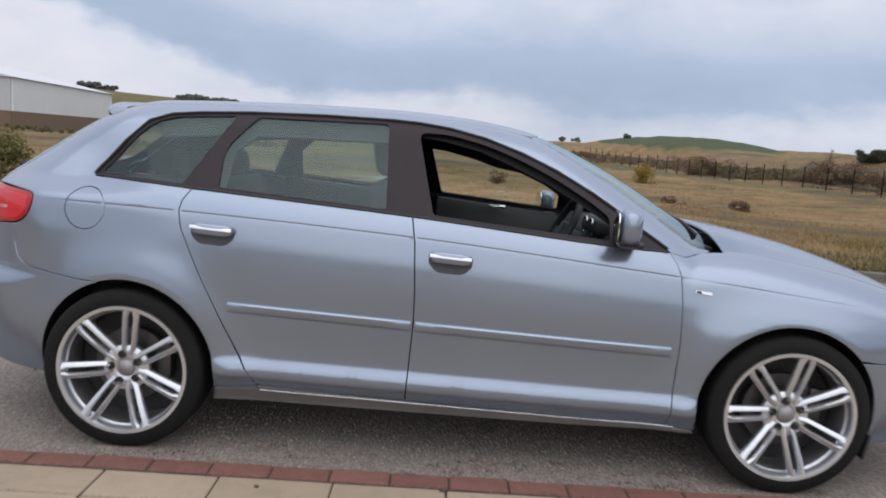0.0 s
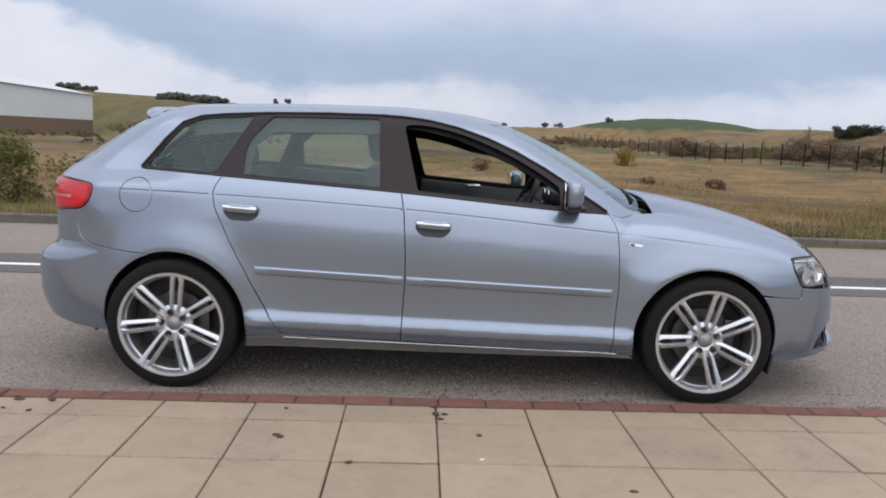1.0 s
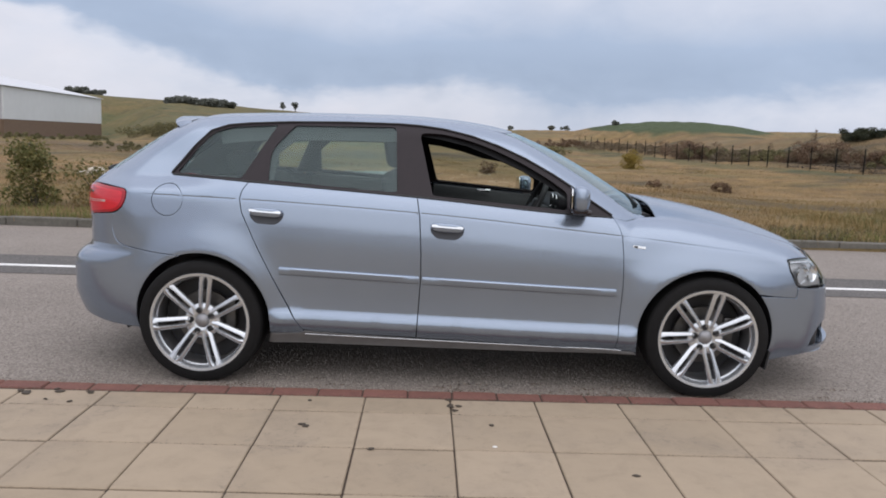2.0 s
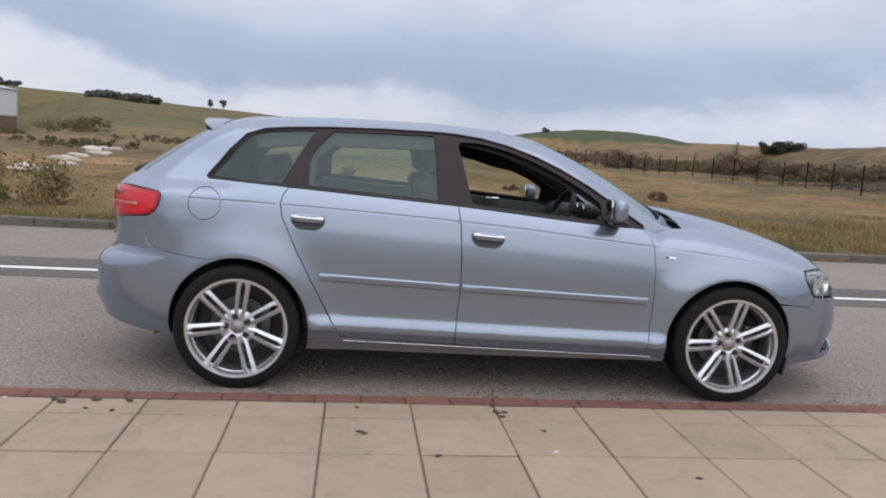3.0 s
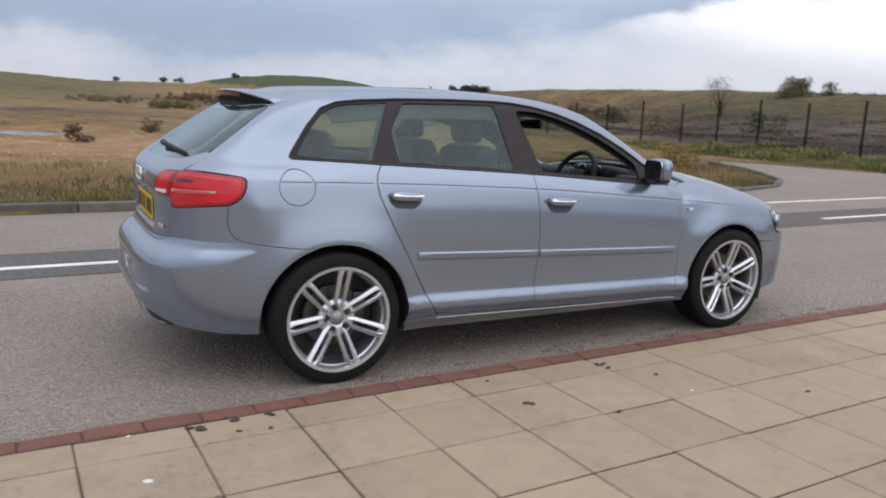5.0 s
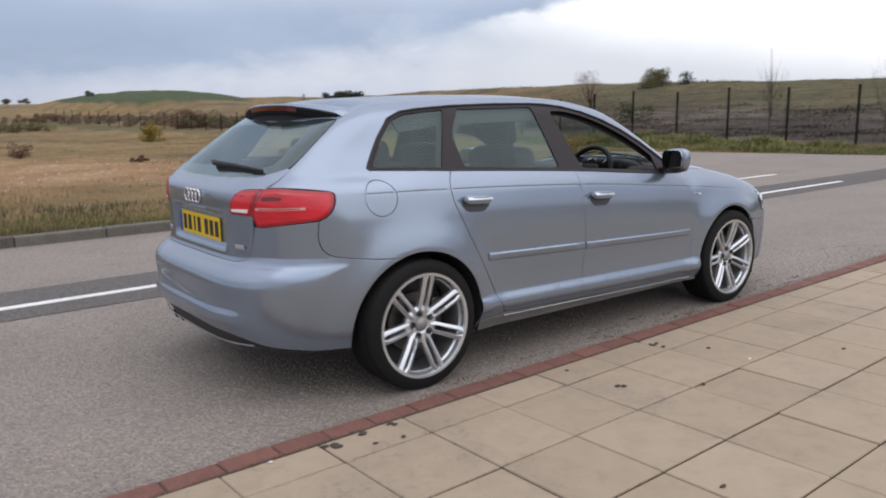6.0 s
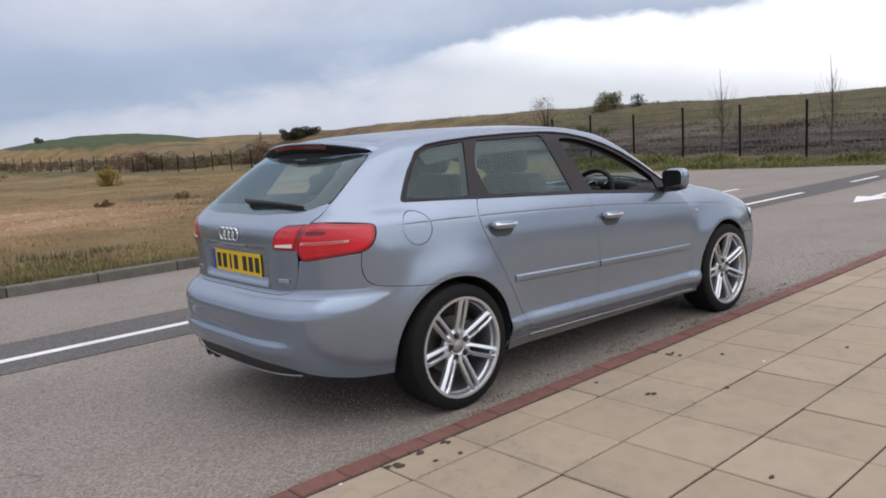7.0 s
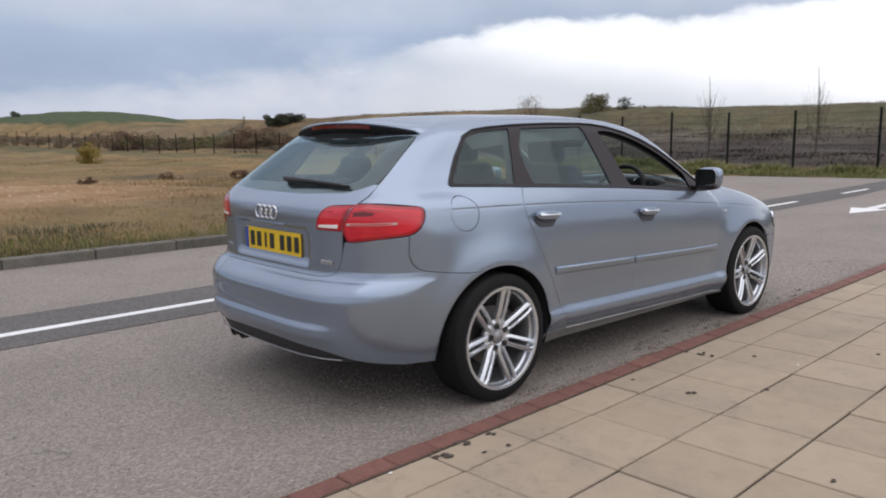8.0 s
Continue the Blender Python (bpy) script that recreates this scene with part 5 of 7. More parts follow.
# dark frame behind the panels, arch liners and floor
frame_line = [(-1.74, 0.22), (-1.66, 0.26), *arc(REAR_X, AXLE_Z, 0.365, 188, -8, 30), (-0.9, 0.215), (0.9, 0.215), *arc(FRONT_X - 0.01, AXLE_Z, 0.362, 188, 40, 24), (1.65, 0.60), (1.60, 0.74), (1.0, 0.86), (0.78, 0.885), (0.5, 0.90), (-0.2, 0.95), (-1.06, 1.0), (-1.42, 1.02), (-1.7, 0.90), (-1.76, 0.6)]
pair("body_frame", skin(on_side(*frame_line), SIDE, 0.04, level=0.045, inset=0, lip=0), TRIM, car, "dark body frame behind the panels")
for cx in (REAR_X, FRONT_X - 0.01):
    for s in (1, -1):
        ln = bmesh.new()
        a_ = [(math.cos(t) * 0.356, math.sin(t) * 0.356) for t in np.linspace(radians(-16), radians(191), 40)]
        edge_y = np.clip(-on_side(*[(cx + c, max(AXLE_Z + z, 0.30)) for c, z in a_])[:, 1] - 0.018, 0.74, 0.87)
        o1 = [ln.verts.new((cx + c, -e_ * s, AXLE_Z + z)) for (c, z), e_ in zip(a_, edge_y)]
        o2 = [ln.verts.new((cx + c, -0.56 * s, AXLE_Z + z)) for c, z in a_]
        for i in range(len(a_) - 1):
            ln.faces.new((o1[i], o1[i + 1], o2[i + 1], o2[i]))
        ln.faces.new(o2)
        part("wheel_arch_liner", ln, TRIM, car, "black wheel arch liner", 40)
part("underbody", box((3.3, 1.36, 0.06), (0.05, 0, 0.235), 0.02), TRIM, car, "dark underbody")


# ---- wheels ----
def make_wheel():
    """A wheel at the origin whose outer face looks along -y."""
    hub = new("wheel")
    part("tyre", lathe([(0.246, 0.095), (0.256, 0.106), (0.285, 0.112), (0.302, 0.104), (0.3125, 0.090), (0.3145, 0.060), (0.3145, 0.020), (0.312, 0.018), (0.312, 0.012), (0.3145, 0.010), (0.3145, -0.012), (0.312, -0.014), (0.312, -0.020), (0.3145, -0.022), (0.3145, -0.062), (0.3125, -0.086), (0.306, -0.096), (0.290, -0.104), (0.272, -0.108), (0.260, -0.107), (0.251, -0.100)], 96), TYRE, hub, "black low-profile tyre", 25)
    part("rim_barrel", lathe([(0.246, 0.095), (0.232, 0.085), (0.222, 0.02), (0.222, -0.055), (0.232, -0.076)], 72), BARREL, hub, "grey inner rim barrel", 40)
    rim = part("rim", lathe([(0.226, -0.070), (0.232, -0.076), (0.235, -0.084), (0.2340, -0.098), (0.2390, -0.107), (0.2525, -0.109), (0.2550, -0.101)], 96), ALLOY, hub, "silver alloy rim", 40)
    for k in range(7):
        a = radians(82.5 - 360 / 7 * k)
        for sd in (-1, 1):
            sp_ = bmesh.new()
            rings = []
            for t in np.linspace(0, 1, 15):
                r = 0.050 + t * 0.189
                slot_w = (0.0085 + 0.0015 * t) * float(smooth01(0.02, 0.20, t) * smooth01(1.0, 0.86, t))
                lo_u, hi_u = sd * slot_w, sd * (0.0275 + 0.0062 * t)
                dep = -0.066 - 0.036 * t ** 1.2 - 0.006 * math.sin(t * math.pi)
                ring = []
                for lat, dy in ((0.0, 0.024), (0.0, 0.004), (0.26, -0.004), (0.66, -0.002), (1.0, 0.006), (1.0, 0.026)):
                    u = lo_u + (hi_u - lo_u) * lat
                    ring.append(sp_.verts.new((math.cos(a) * r - math.sin(a) * u, dep + dy, math.sin(a) * r + math.cos(a) * u)))
                rings.append(ring)
            for p_, q_ in zip(rings, rings[1:]):
                for i in range(5):
                    sp_.faces.new((p_[i], p_[i + 1], q_[i + 1], q_[i]))
            part("spoke", sp_, ALLOY, rim, "", 35)
    part("wheel_centre", lathe([(0.092, -0.040), (0.090, -0.060), (0.078, -0.068), (0.040, -0.068), (0.034, -0.063), (0.0, -0.063)], 40), ALLOY, rim, "", 40)
    part("centre_cap", lathe([(0.033, -0.060), (0.033, -0.070), (0.029, -0.074), (0.0, -0.076)], 32), plain_cap, rim, "grey centre cap", 50)
    for k in range(5):
        a = radians(90 + 72 * k + 12)
        b = lathe([(0.0155, -0.060), (0.0155, -0.0675), (0.0125, -0.0680), (0.0105, -0.0615), (0.0075, -0.0615), (0.0070, -0.066), (0.0, -0.066)], 16)
        b.transform(pose(math.cos(a) * 0.056, -0.0075, math.sin(a) * 0.056))
        part("wheel_bolt", b, RUBBER, rim, "dark wheel bolt", 40)
    part("brake_disc", lathe([(0.06, 0.0), (0.145, 0.0), (0.147, 0.004), (0.147, 0.02), (0.06, 0.02)], 64), DISC, hub, "worn steel brake disc", 40)
    part("brake_caliper", box((0.06, 0.06, 0.15), (0.130, 0.012, 0.03), 0.012), DISC, hub, "grey brake caliper", 40)
    bk = lathe([(0.0, 0.05), (0.221, 0.05), (0.221, 0.06)], 40)
    part("hub_backing", bk, TRIM, hub, "", 40)
    return hub


plain_cap = plain("grey_cap", (0.28, 0.28, 0.29), 0.35, 0.6)
first = make_wheel()
first.parent = car
first.location = (REAR_X, -0.780, AXLE_Z)
for x, s, spin in ((FRONT_X, 1, 4), (REAR_X, -1, 20), (FRONT_X, -1, 40)):
    copy_thing(first, pose(x, -0.780 * s, AXLE_Z, 0, spin, 0) if s == 1 else pose(x, 0.780, AXLE_Z, 0, spin, 180))


# ---- cabin ----
def make_seat(x, y, back=True):
    st = part("front_seat", join(box((0.50, 0.50, 0.16), (x + 0.02, y, 0.50), 0.05, (0, -8, 0), 3), box((0.42, 0.30, 0.06), (x, y, 0.38), 0.01)), SEAT, car, "charcoal front seat", 50)
    part("seat_back", join(box((0.15, 0.47, 0.62), (x - 0.29, y, 0.80), 0.055, (0, -16, 0), 3), box((0.19, 0.09, 0.46), (x - 0.255, y - 0.20, 0.77), 0.04, (0, -16, 0)), box((0.19, 0.09, 0.46), (x - 0.255, y + 0.20, 0.77), 0.04, (0, -16, 0))), SEAT, st, "", 50)
    hd = part("headrest", box((0.095, 0.25, 0.17), (x - 0.375, y, 1.195), 0.042, (0, -10, 0), 3), SEAT, st, "", 50)
    for dy in (-0.05, 0.05):
        part("headrest_post", tube([(x - 0.37, y + dy, 1.13), (x - 0.352, y + dy, 1.04)], 0.006, 8), CHROME, hd, "", 50)


make_seat(0.02, -0.36)
make_seat(0.02, 0.36)
bench = part("rear_bench", join(box((0.50, 1.22, 0.18), (-0.82, 0, 0.50), 0.05, (0, -6, 0), 3), box((0.14, 1.22, 0.52), (-1.12, 0, 0.78), 0.05, (0, -20, 0), 3)), SEAT, car, "charcoal rear bench seat", 50)
for y in (-0.36, 0.0, 0.36):
    part("headrest", box((0.09, 0.24, 0.13), (-1.225, y, 1.105), 0.04, (0, -12, 0), 3), SEAT, bench, "", 50)
part("dashboard", join(box((0.42, 1.36, 0.20), (0.78, 0, 0.83), 0.06, (0, 6, 0), 3), box((0.20, 0.34, 0.08), (0.64, -0.36, 0.945), 0.03, (0, 8, 0), 3), box((0.5, 0.24, 0.30), (0.55, 0, 0.60), 0.04)), TRIM, car, "dark grey moulded dashboard", 50)
for dy in (-0.07, 0.07):
    rng = tube([(0.545, -0.36 + dy + 0.052 * math.cos(t), 0.935 + 0.052 * math.sin(t)) for t in np.linspace(0, 2 * math.pi, 24, endpoint=False)], 0.005, 6, True)
    part("dial_ring", rng, CHROME, car, "bright instrument dial ring", 50)
wheel_c = Vector((0.42, -0.36, 0.905))
tilt_m = Matrix.Translation(wheel_c) @ pose(0, 0, 0, 0, -64, 0)
rimw = tube([(0.178 * math.cos(t), 0.178 * math.sin(t), 0) for t in np.linspace(0, 2 * math.pi, 40, endpoint=False)], 0.016, 10, True)
rimw.transform(tilt_m)
sw = part("steering_wheel", rimw, RUBBER, car, "black leather steering wheel", 60)
padw = join(box((0.13, 0.12, 0.04), (0, 0, -0.01), 0.015), box((0.05, 0.33, 0.018), (0.0, 0, -0.005), 0.006), box((0.17, 0.05, 0.018), (-0.09, 0, -0.005), 0.006))
padw.transform(tilt_m)
part("airbag_pad", padw, TRIM, sw, "", 50)
part("steering_column", tube([tuple(wheel_c), tuple(wheel_c + Vector((0.30, 0, -0.10)))], 0.045, 14), TRIM, car, "", 50)
part("rear_view_mirror", box((0.03, 0.24, 0.065), (0.33, 0, 1.225), 0.014, (0, 10, 0)), BLACK_GLOSS, car, "black interior mirror", 50)
part("mirror_mount", tube([(0.345, 0, 1.25), (0.40, 0, 1.30)], 0.012, 8), TRIM, car)
lining = skin(on_top(*[(x, -0.52) for x in np.linspace(-1.5, 0.2, 8)], *[(x, 0.52) for x in np.linspace(0.2, -1.5, 8)]), TOPW, 0.08, level=0.028, lip=0)
panel("headlining", lining, LINING, car, "pale cloth headlining")
for s in (1, -1):
    for x, ln_ in ((-0.62, 0.78), (0.33, 0.96)):
        xs = np.linspace(x - ln_ / 2, x + ln_ / 2, 8)
        lo_ = bmesh.new()
        r_ = []
        for q in xs:
            zb = float(BELT(q)) - 0.012
            r_.append([lo_.verts.new((q, (-0.795 + dy) * s, z)) for dy, z in ((0.0, zb), (0.045, zb - 0.006), (0.075, zb - 0.05), (0.085, zb - 0.30), (0.05, 0.30))])
        for a, b in zip(r_, r_[1:]):
            for k in range(4):
                lo_.faces.new((a[k], a[k + 1], b[k + 1], b[k]))
        part("door_card", lo_, TRIM, car, "dark inner door trim", 40)
part("door_pull", box((0.10, 0.02, 0.02), (0.20, 0.70, 0.93), 0.006), CHROME, car, "bright inner door handle", 40)
part("cabin_floor", box((2.9, 1.40, 0.04), (-0.35, 0, 0.285), 0.01), TRIM, car, "dark cabin carpet")
part("scuttle", box((0.10, 1.00, 0.03), (1.010, 0, 0.900), 0.01, (0, 12, 0)), TRIM, car, "black plastic scuttle panel")
part("load_cover", box((0.62, 1.18, 0.02), (-1.50, 0, 0.975), 0.006), TRIM, car, "dark luggage cover")
for y0, y1 in ((-0.48, 0.05), (0.05, 0.55)):
    wq = on_top((0.985, y0), (0.995, (y0 + y1) / 2), (1.000, y1))
    part("front_wiper", tube([tuple(q + np.array([0.0, 0, 0.005])) for q in wq], 0.005, 6), RUBBER, car, "black front wiper")
for s in (-1, 1):
    part("mud_flap", box((0.012, 0.17, 0.10), (1.612, -0.77 * -s, 0.205), 0.004, (0, 10, 0)), RUBBER, car, "small black arch flap")


# ---- the ground ----
STREET = 1.4                         # degrees by which the street turns from the car's axis
KERB_Y, FAR_Y = -1.000, 5.22         # near and far edges of the carriageway, in street axes
LEVEL = 0.036                        # the pavement above the road
SPIN = Matrix.Rotation(radians(STREET), 4, "Z")
rng = np.random.default_rng(7)
FENCE_LINE = [(21.5, -40.0), (23.0, -6.0), (24.3, 8.5), (27.0, 25.0), (27.5, 46.0), (20.0, 112.0), (-40.0, 150.0)]
SKYLINE = Curve((-180, 6.0), (-70, 8.5), (-35, 10.0), (-24, 9.4), (-14, 8.0), (-6.5, 6.5), (4.7, 4.7), (11, 4.9), (18, 5.9), (26, 6.0), (34, 5.2), (42, 4.2), (75, 4.2), (120, 5.0), (180, 6.0))


def beyond_fence(x, y):
    """Distance behind the line of the fence; below zero on the road's side."""
    best = np.full(np.shape(x), 1e9)
    sign = np.ones(np.shape(x))
    for (ax, ay), (bx, by) in zip(FENCE_LINE, FENCE_LINE[1:]):
        dx, dy = bx - ax, by - ay
        t = np.clip(((x - ax) * dx + (y - ay) * dy) / (dx * dx + dy * dy), 0, 1)
        d = np.hypot(x - ax - t * dx, y - ay - t * dy)
        s = np.where(dx * (y - ay) - dy * (x - ax) < 0, 1.0, -1.0)
        near = d < best
        best, sign = np.where(near, d, best), np.where(near, s, sign)
    return best * sign


TAN = math.tan(radians(STREET))
FAR_EDGE = [(7.0, FAR_Y + 7.0 * TAN), (9.0, 5.52), (10.6, 6.05), (11.9, 7.0), (13.0, 8.3), (14.4, 10.4), (15.2, 12.0)]
TURNING = [(16.1, 12.4), (17.0, 10.6), (17.6, 8.5), (18.2, 6.3), (18.9, 4.05), (19.3, 2.0), (19.6, KERB_Y + 19.6 * TAN)]
ROAD_EDGE = [(-260.0, KERB_Y - 260 * TAN), (-260.0, FAR_Y - 260 * TAN), *FAR_EDGE, *TURNING]


def off_road(x, y):
    """Distance outside the carriageway; below zero on it."""
    x, y = np.asarray(x, float), np.asarray(y, float)
    best, within = np.full(x.shape, 1e9), np.zeros(x.shape, bool)
    for (ax, ay), (bx, by) in zip(ROAD_EDGE, ROAD_EDGE[1:] + ROAD_EDGE[:1]):
        dx, dy = bx - ax, by - ay
        t = np.clip(((x - ax) * dx + (y - ay) * dy) / (dx * dx + dy * dy), 0, 1)
        best = np.minimum(best, np.hypot(x - ax - t * dx, y - ay - t * dy))
        if ay != by:
            within ^= ((ay > y) != (by > y)) & (x < dx * (y - ay) / dy + ax)
    return np.where(within, -best, best)


def land(x, y):
    """Height of the open ground."""
    d = beyond_fence(x, y)
    r = np.hypot(x, y + 3)
    head = np.degrees(np.arctan2(x, y + 3))
    z = 0.085 - 0.26 * smooth01(8, 30, r)
    bank = (0.35 * smooth01(1.5, 5, d) + 2.75 * (1 + 0.22 * smooth01(15, 45, y)) * smooth01(6.0, 19, d)) * (1 - smooth01(75, 130, r) * 0.3)
    far = (SKYLINE(head) + 0.2) * smooth01(60, 215, r) ** 1.25
    far = far * (1 - smooth01(-20.5, -24.0, head) * (1 - smooth01(155, 195, r)))
    z = z + np.maximum(bank, far)
    wet = np.exp(-(((x + 1.9) / 3.6) ** 2 + ((y - 28.4) / 2.6) ** 2) ** 3)
    dx, dy = (x - 43.0) / 19.0, (y - 144.0) / 40.0
    dome = np.clip(1 - dx * dx - dy * dy, 0, 1)
    z = z + 2.95 * dome ** 0.8 * (1 - smooth01(2.0, 6.0, z - 2))
    bump = 0.10 * np.sin(x * 0.61 + 1.3 * np.sin(y * 0.37)) * np.sin(y * 0.53 + 0.7) + 0.05 * np.sin(x * 1.7 + y * 1.1)
    return z * (1 - wet) - 0.21 * wet + bump * (1 - wet) * smooth01(3, 14, off_road(x, y)) + (1 - wet) * 0.10 * smooth01(0.5, 6.0, off_road(x, y)) * np.sin(x * 0.21 + 2.0)


def steps(*spans):
    out = []
    for a, b, s in spans:
        out += list(np.arange(a, b, s))
    return np.array(out + [spans[-1][1]])


gx = steps((-3000, -600, 300), (-600, -200, 50), (-200, -60, 10), (-60, -20, 2), (-20, 32, 0.5), (32, 90, 1.5), (90, 200, 10), (200, 600, 50), (600, 3000, 300))
gy = steps((-3000, -400, 260), (-400, -60, 34), (-60, -8, 4), (-8, 4.6, 1.4), (4.6, 9, 0.2), (9, 40, 0.7), (40, 90, 1.6), (90, 260, 5), (260, 600, 40), (600, 3000, 300))
X, Y = np.meshgrid(gx, gy)
OFF = off_road(X, Y)
Z = np.where(OFF > 0.03, land(X, Y), -0.08)
Z = np.where((Y < 0) & (OFF > 0) & (X < 21) & (Y > -15), -0.10, Z)
nv, nu = X.shape
gv = np.stack([X.ravel(), Y.ravel(), Z.ravel()], 1)
idx = np.arange(nu * nv).reshape(nv, nu)
gf = np.stack([idx[:-1, :-1].ravel(), idx[:-1, 1:].ravel(), idx[1:, 1:].ravel(), idx[1:, :-1].ravel()], 1)
ground = tagged(link_mesh("ground", gv, gf, GROUND), "tawny rough grassland rising to low green hills", "ground", kind="structure")
D = beyond_fence(X, Y)
R = np.hypot(X, Y + 3)
wob = 0.6 * np.sin(X * 0.23 + Y * 0.31) + 0.5 * np.sin(X * 0.71 - Y * 0.43)
TURN_ = np.degrees(np.arctan2(X, Y + 3))
green = 0.14 + 0.50 * smooth01(75, 130, R) * (1 - 0.85 * smooth01(2, 9, TURN_)) + 0.45 * ((D > -4.5) & (D < 0.5)) * (X > 15) + 0.55 * smooth01(0, 10, D) * (X > 15) * (1 - smooth01(30, 50, Y))
dome = np.clip(1 - ((X - 43.0) / 19.0) ** 2 - ((Y - 144.0) / 40.0) ** 2, 0, 1)
green = np.clip(green + 2.4 * smooth01(0.36, 0.44, dome) + 0.5 * np.exp(-((OFF - 0.4) / 0.5) ** 2), 0, 1)
soil = np.clip(1.9 * np.exp(-((D - 6.4 + wob) / 4.0) ** 2) * (R < 140) * (1 - 0.8 * smooth01(28, 48, Y)) + 0.55 * np.exp(-((R - 66 - 6 * np.sin(X * 0.11)) / 12) ** 2) * (1 - smooth01(2, 10, TURN_)) * smooth01(-40, -25, TURN_) + 0.26 * smooth01(2, 8, D) * (R < 120) * (X > 15), 0, 1)
bare = np.exp(-(((X - 0.2) / 5.8) ** 2 + ((Y - 17.0 - 0.3 * X) / 7.0) ** 2) ** 2) + 0.9 * np.exp(-(((X + 14.0) / 5) ** 2 + ((Y - 30) / 3) ** 2)) + 0.7 * np.exp(-(((X + 1.9) / 4.2) ** 2 + ((Y - 28.4) / 3.2) ** 2) ** 2)
zone = ground.data.color_attributes.new("zone", "FLOAT_COLOR", "POINT")
zone.data.foreach_set("color", np.stack([np.clip(bare, 0, 1).ravel(), green.ravel(), soil.ravel(), np.ones(nu * nv)], 1).astype(np.float32).ravel())


def flat_sheet(name, outline, z, mat, label, category, kind="structure", spin=True):
    bm = bmesh.new()
    bm.faces.new([bm.verts.new((u, v, z)) for u, v in outline])
    if spin:
        bm.transform(SPIN)
    return tagged(part(name, bm, mat), label, category, kind=kind)


flat_sheet("road", ROAD_EDGE[::-1], 0.0, ROAD, "worn grey asphalt road with a dark centre strip", "road", spin=False)
flat_sheet("road_strip", [(-200, 1.97), (12.5, 1.95), (17.9, 2.25), (17.9, 3.0), (12.5, 2.92), (-200, 2.92)], 0.004, BAND, "dark resurfaced asphalt strip along the road", "road strip")
for u0, u1 in ((-22.6, -19.2), (-16.7, -13.3), (-10.8, -7.4), (-5.0, -0.95), (1.1, 4.9), (7.05, 10.5), (13.0, 14.6)):
    ln_ = [(u, 2.33 + 0.012 * max(0, u - 10) + o) for o, us in ((-0.045, (u0, u1)), (0.045, (u1, u0))) for u in us]
    tagged(part("lane_line", slab_from(ln_, 0.004, "z", 0.0085), LINE), "white painted centre line dash on asphalt", "road marking", "centre line dashes", "structure").matrix_world = SPIN
for u0, u1 in ((7.9, 11.2),):
    ln_ = [(u0, 3.86), (u1, 3.86), (u1, 3.95), (u0, 3.95)]
    tagged(part("lane_line", slab_from(ln_, 0.004, "z", 0.0055), LINE), "white painted lane dash on asphalt", "road marking", "lane dashes", "structure").matrix_world = SPIN
arrow = [(8.95, 0.92), (9.95, 0.62), (9.95, 0.84), (13.0, 0.84), (13.0, 1.00), (9.95, 1.00), (9.95, 1.22)]
tagged(part("road_arrow", slab_from(arrow, 0.004, "z", 0.0055), LINE), "white painted arrow on the asphalt", "road marking", kind="structure").matrix_world = SPIN


# ---- far kerb ----
def run_along(points, length, gap=0.006):
    """Pieces of one length along a line: middle, heading and length."""
    pts = [Vector((*p, 0)) for p in points]
    out = []
    for a, b in zip(pts, pts[1:]):
        d = b - a
        n = max(1, round(d.length / length))
        for i in range(n):
            out.append((a + d * (i + 0.5) / n, math.atan2(d.y, d.x), d.length / n - gap))
    return out


kerb = tagged(part("kerb", slab_from([(-40, FAR_Y + 0.01), (6.9, FAR_Y + 0.01), (6.9, FAR_Y + 0.11), (-40, FAR_Y + 0.11)], 0.12, "z", 0.06), MORTAR), "grey concrete kerb along the far verge", "kerb", kind="structure")
kerb.matrix_world = SPIN
stones = {}
for mid_, head_, len_ in run_along([(-40, FAR_Y + 0.06), *[(x * math.cos(radians(STREET)) + y * math.sin(radians(STREET)) - 0.03, y * math.cos(radians(STREET)) - x * math.sin(radians(STREET)) + 0.05) for x, y in FAR_EDGE]], 0.9):
    key = round(len_, 3)
    if key not in stones:
        b_ = box((len_, 0.125, 0.22), (0, 0, 0), 0.018, segs=2)
        me = bpy.data.meshes.new("kerb_stone")
        b_.to_mesh(me)
        b_.free()
        me.materials.append(KERB)
        stones[key] = me
    k_ = new("kerb_stone", stones[key])
    k_.parent = kerb
    k_.matrix_local = pose(mid_.x, mid_.y, -0.055 * float(smooth01(6.5, 10.0, mid_.x)) + rng.uniform(-0.004, 0.004), 0, 0, math.degrees(head_))

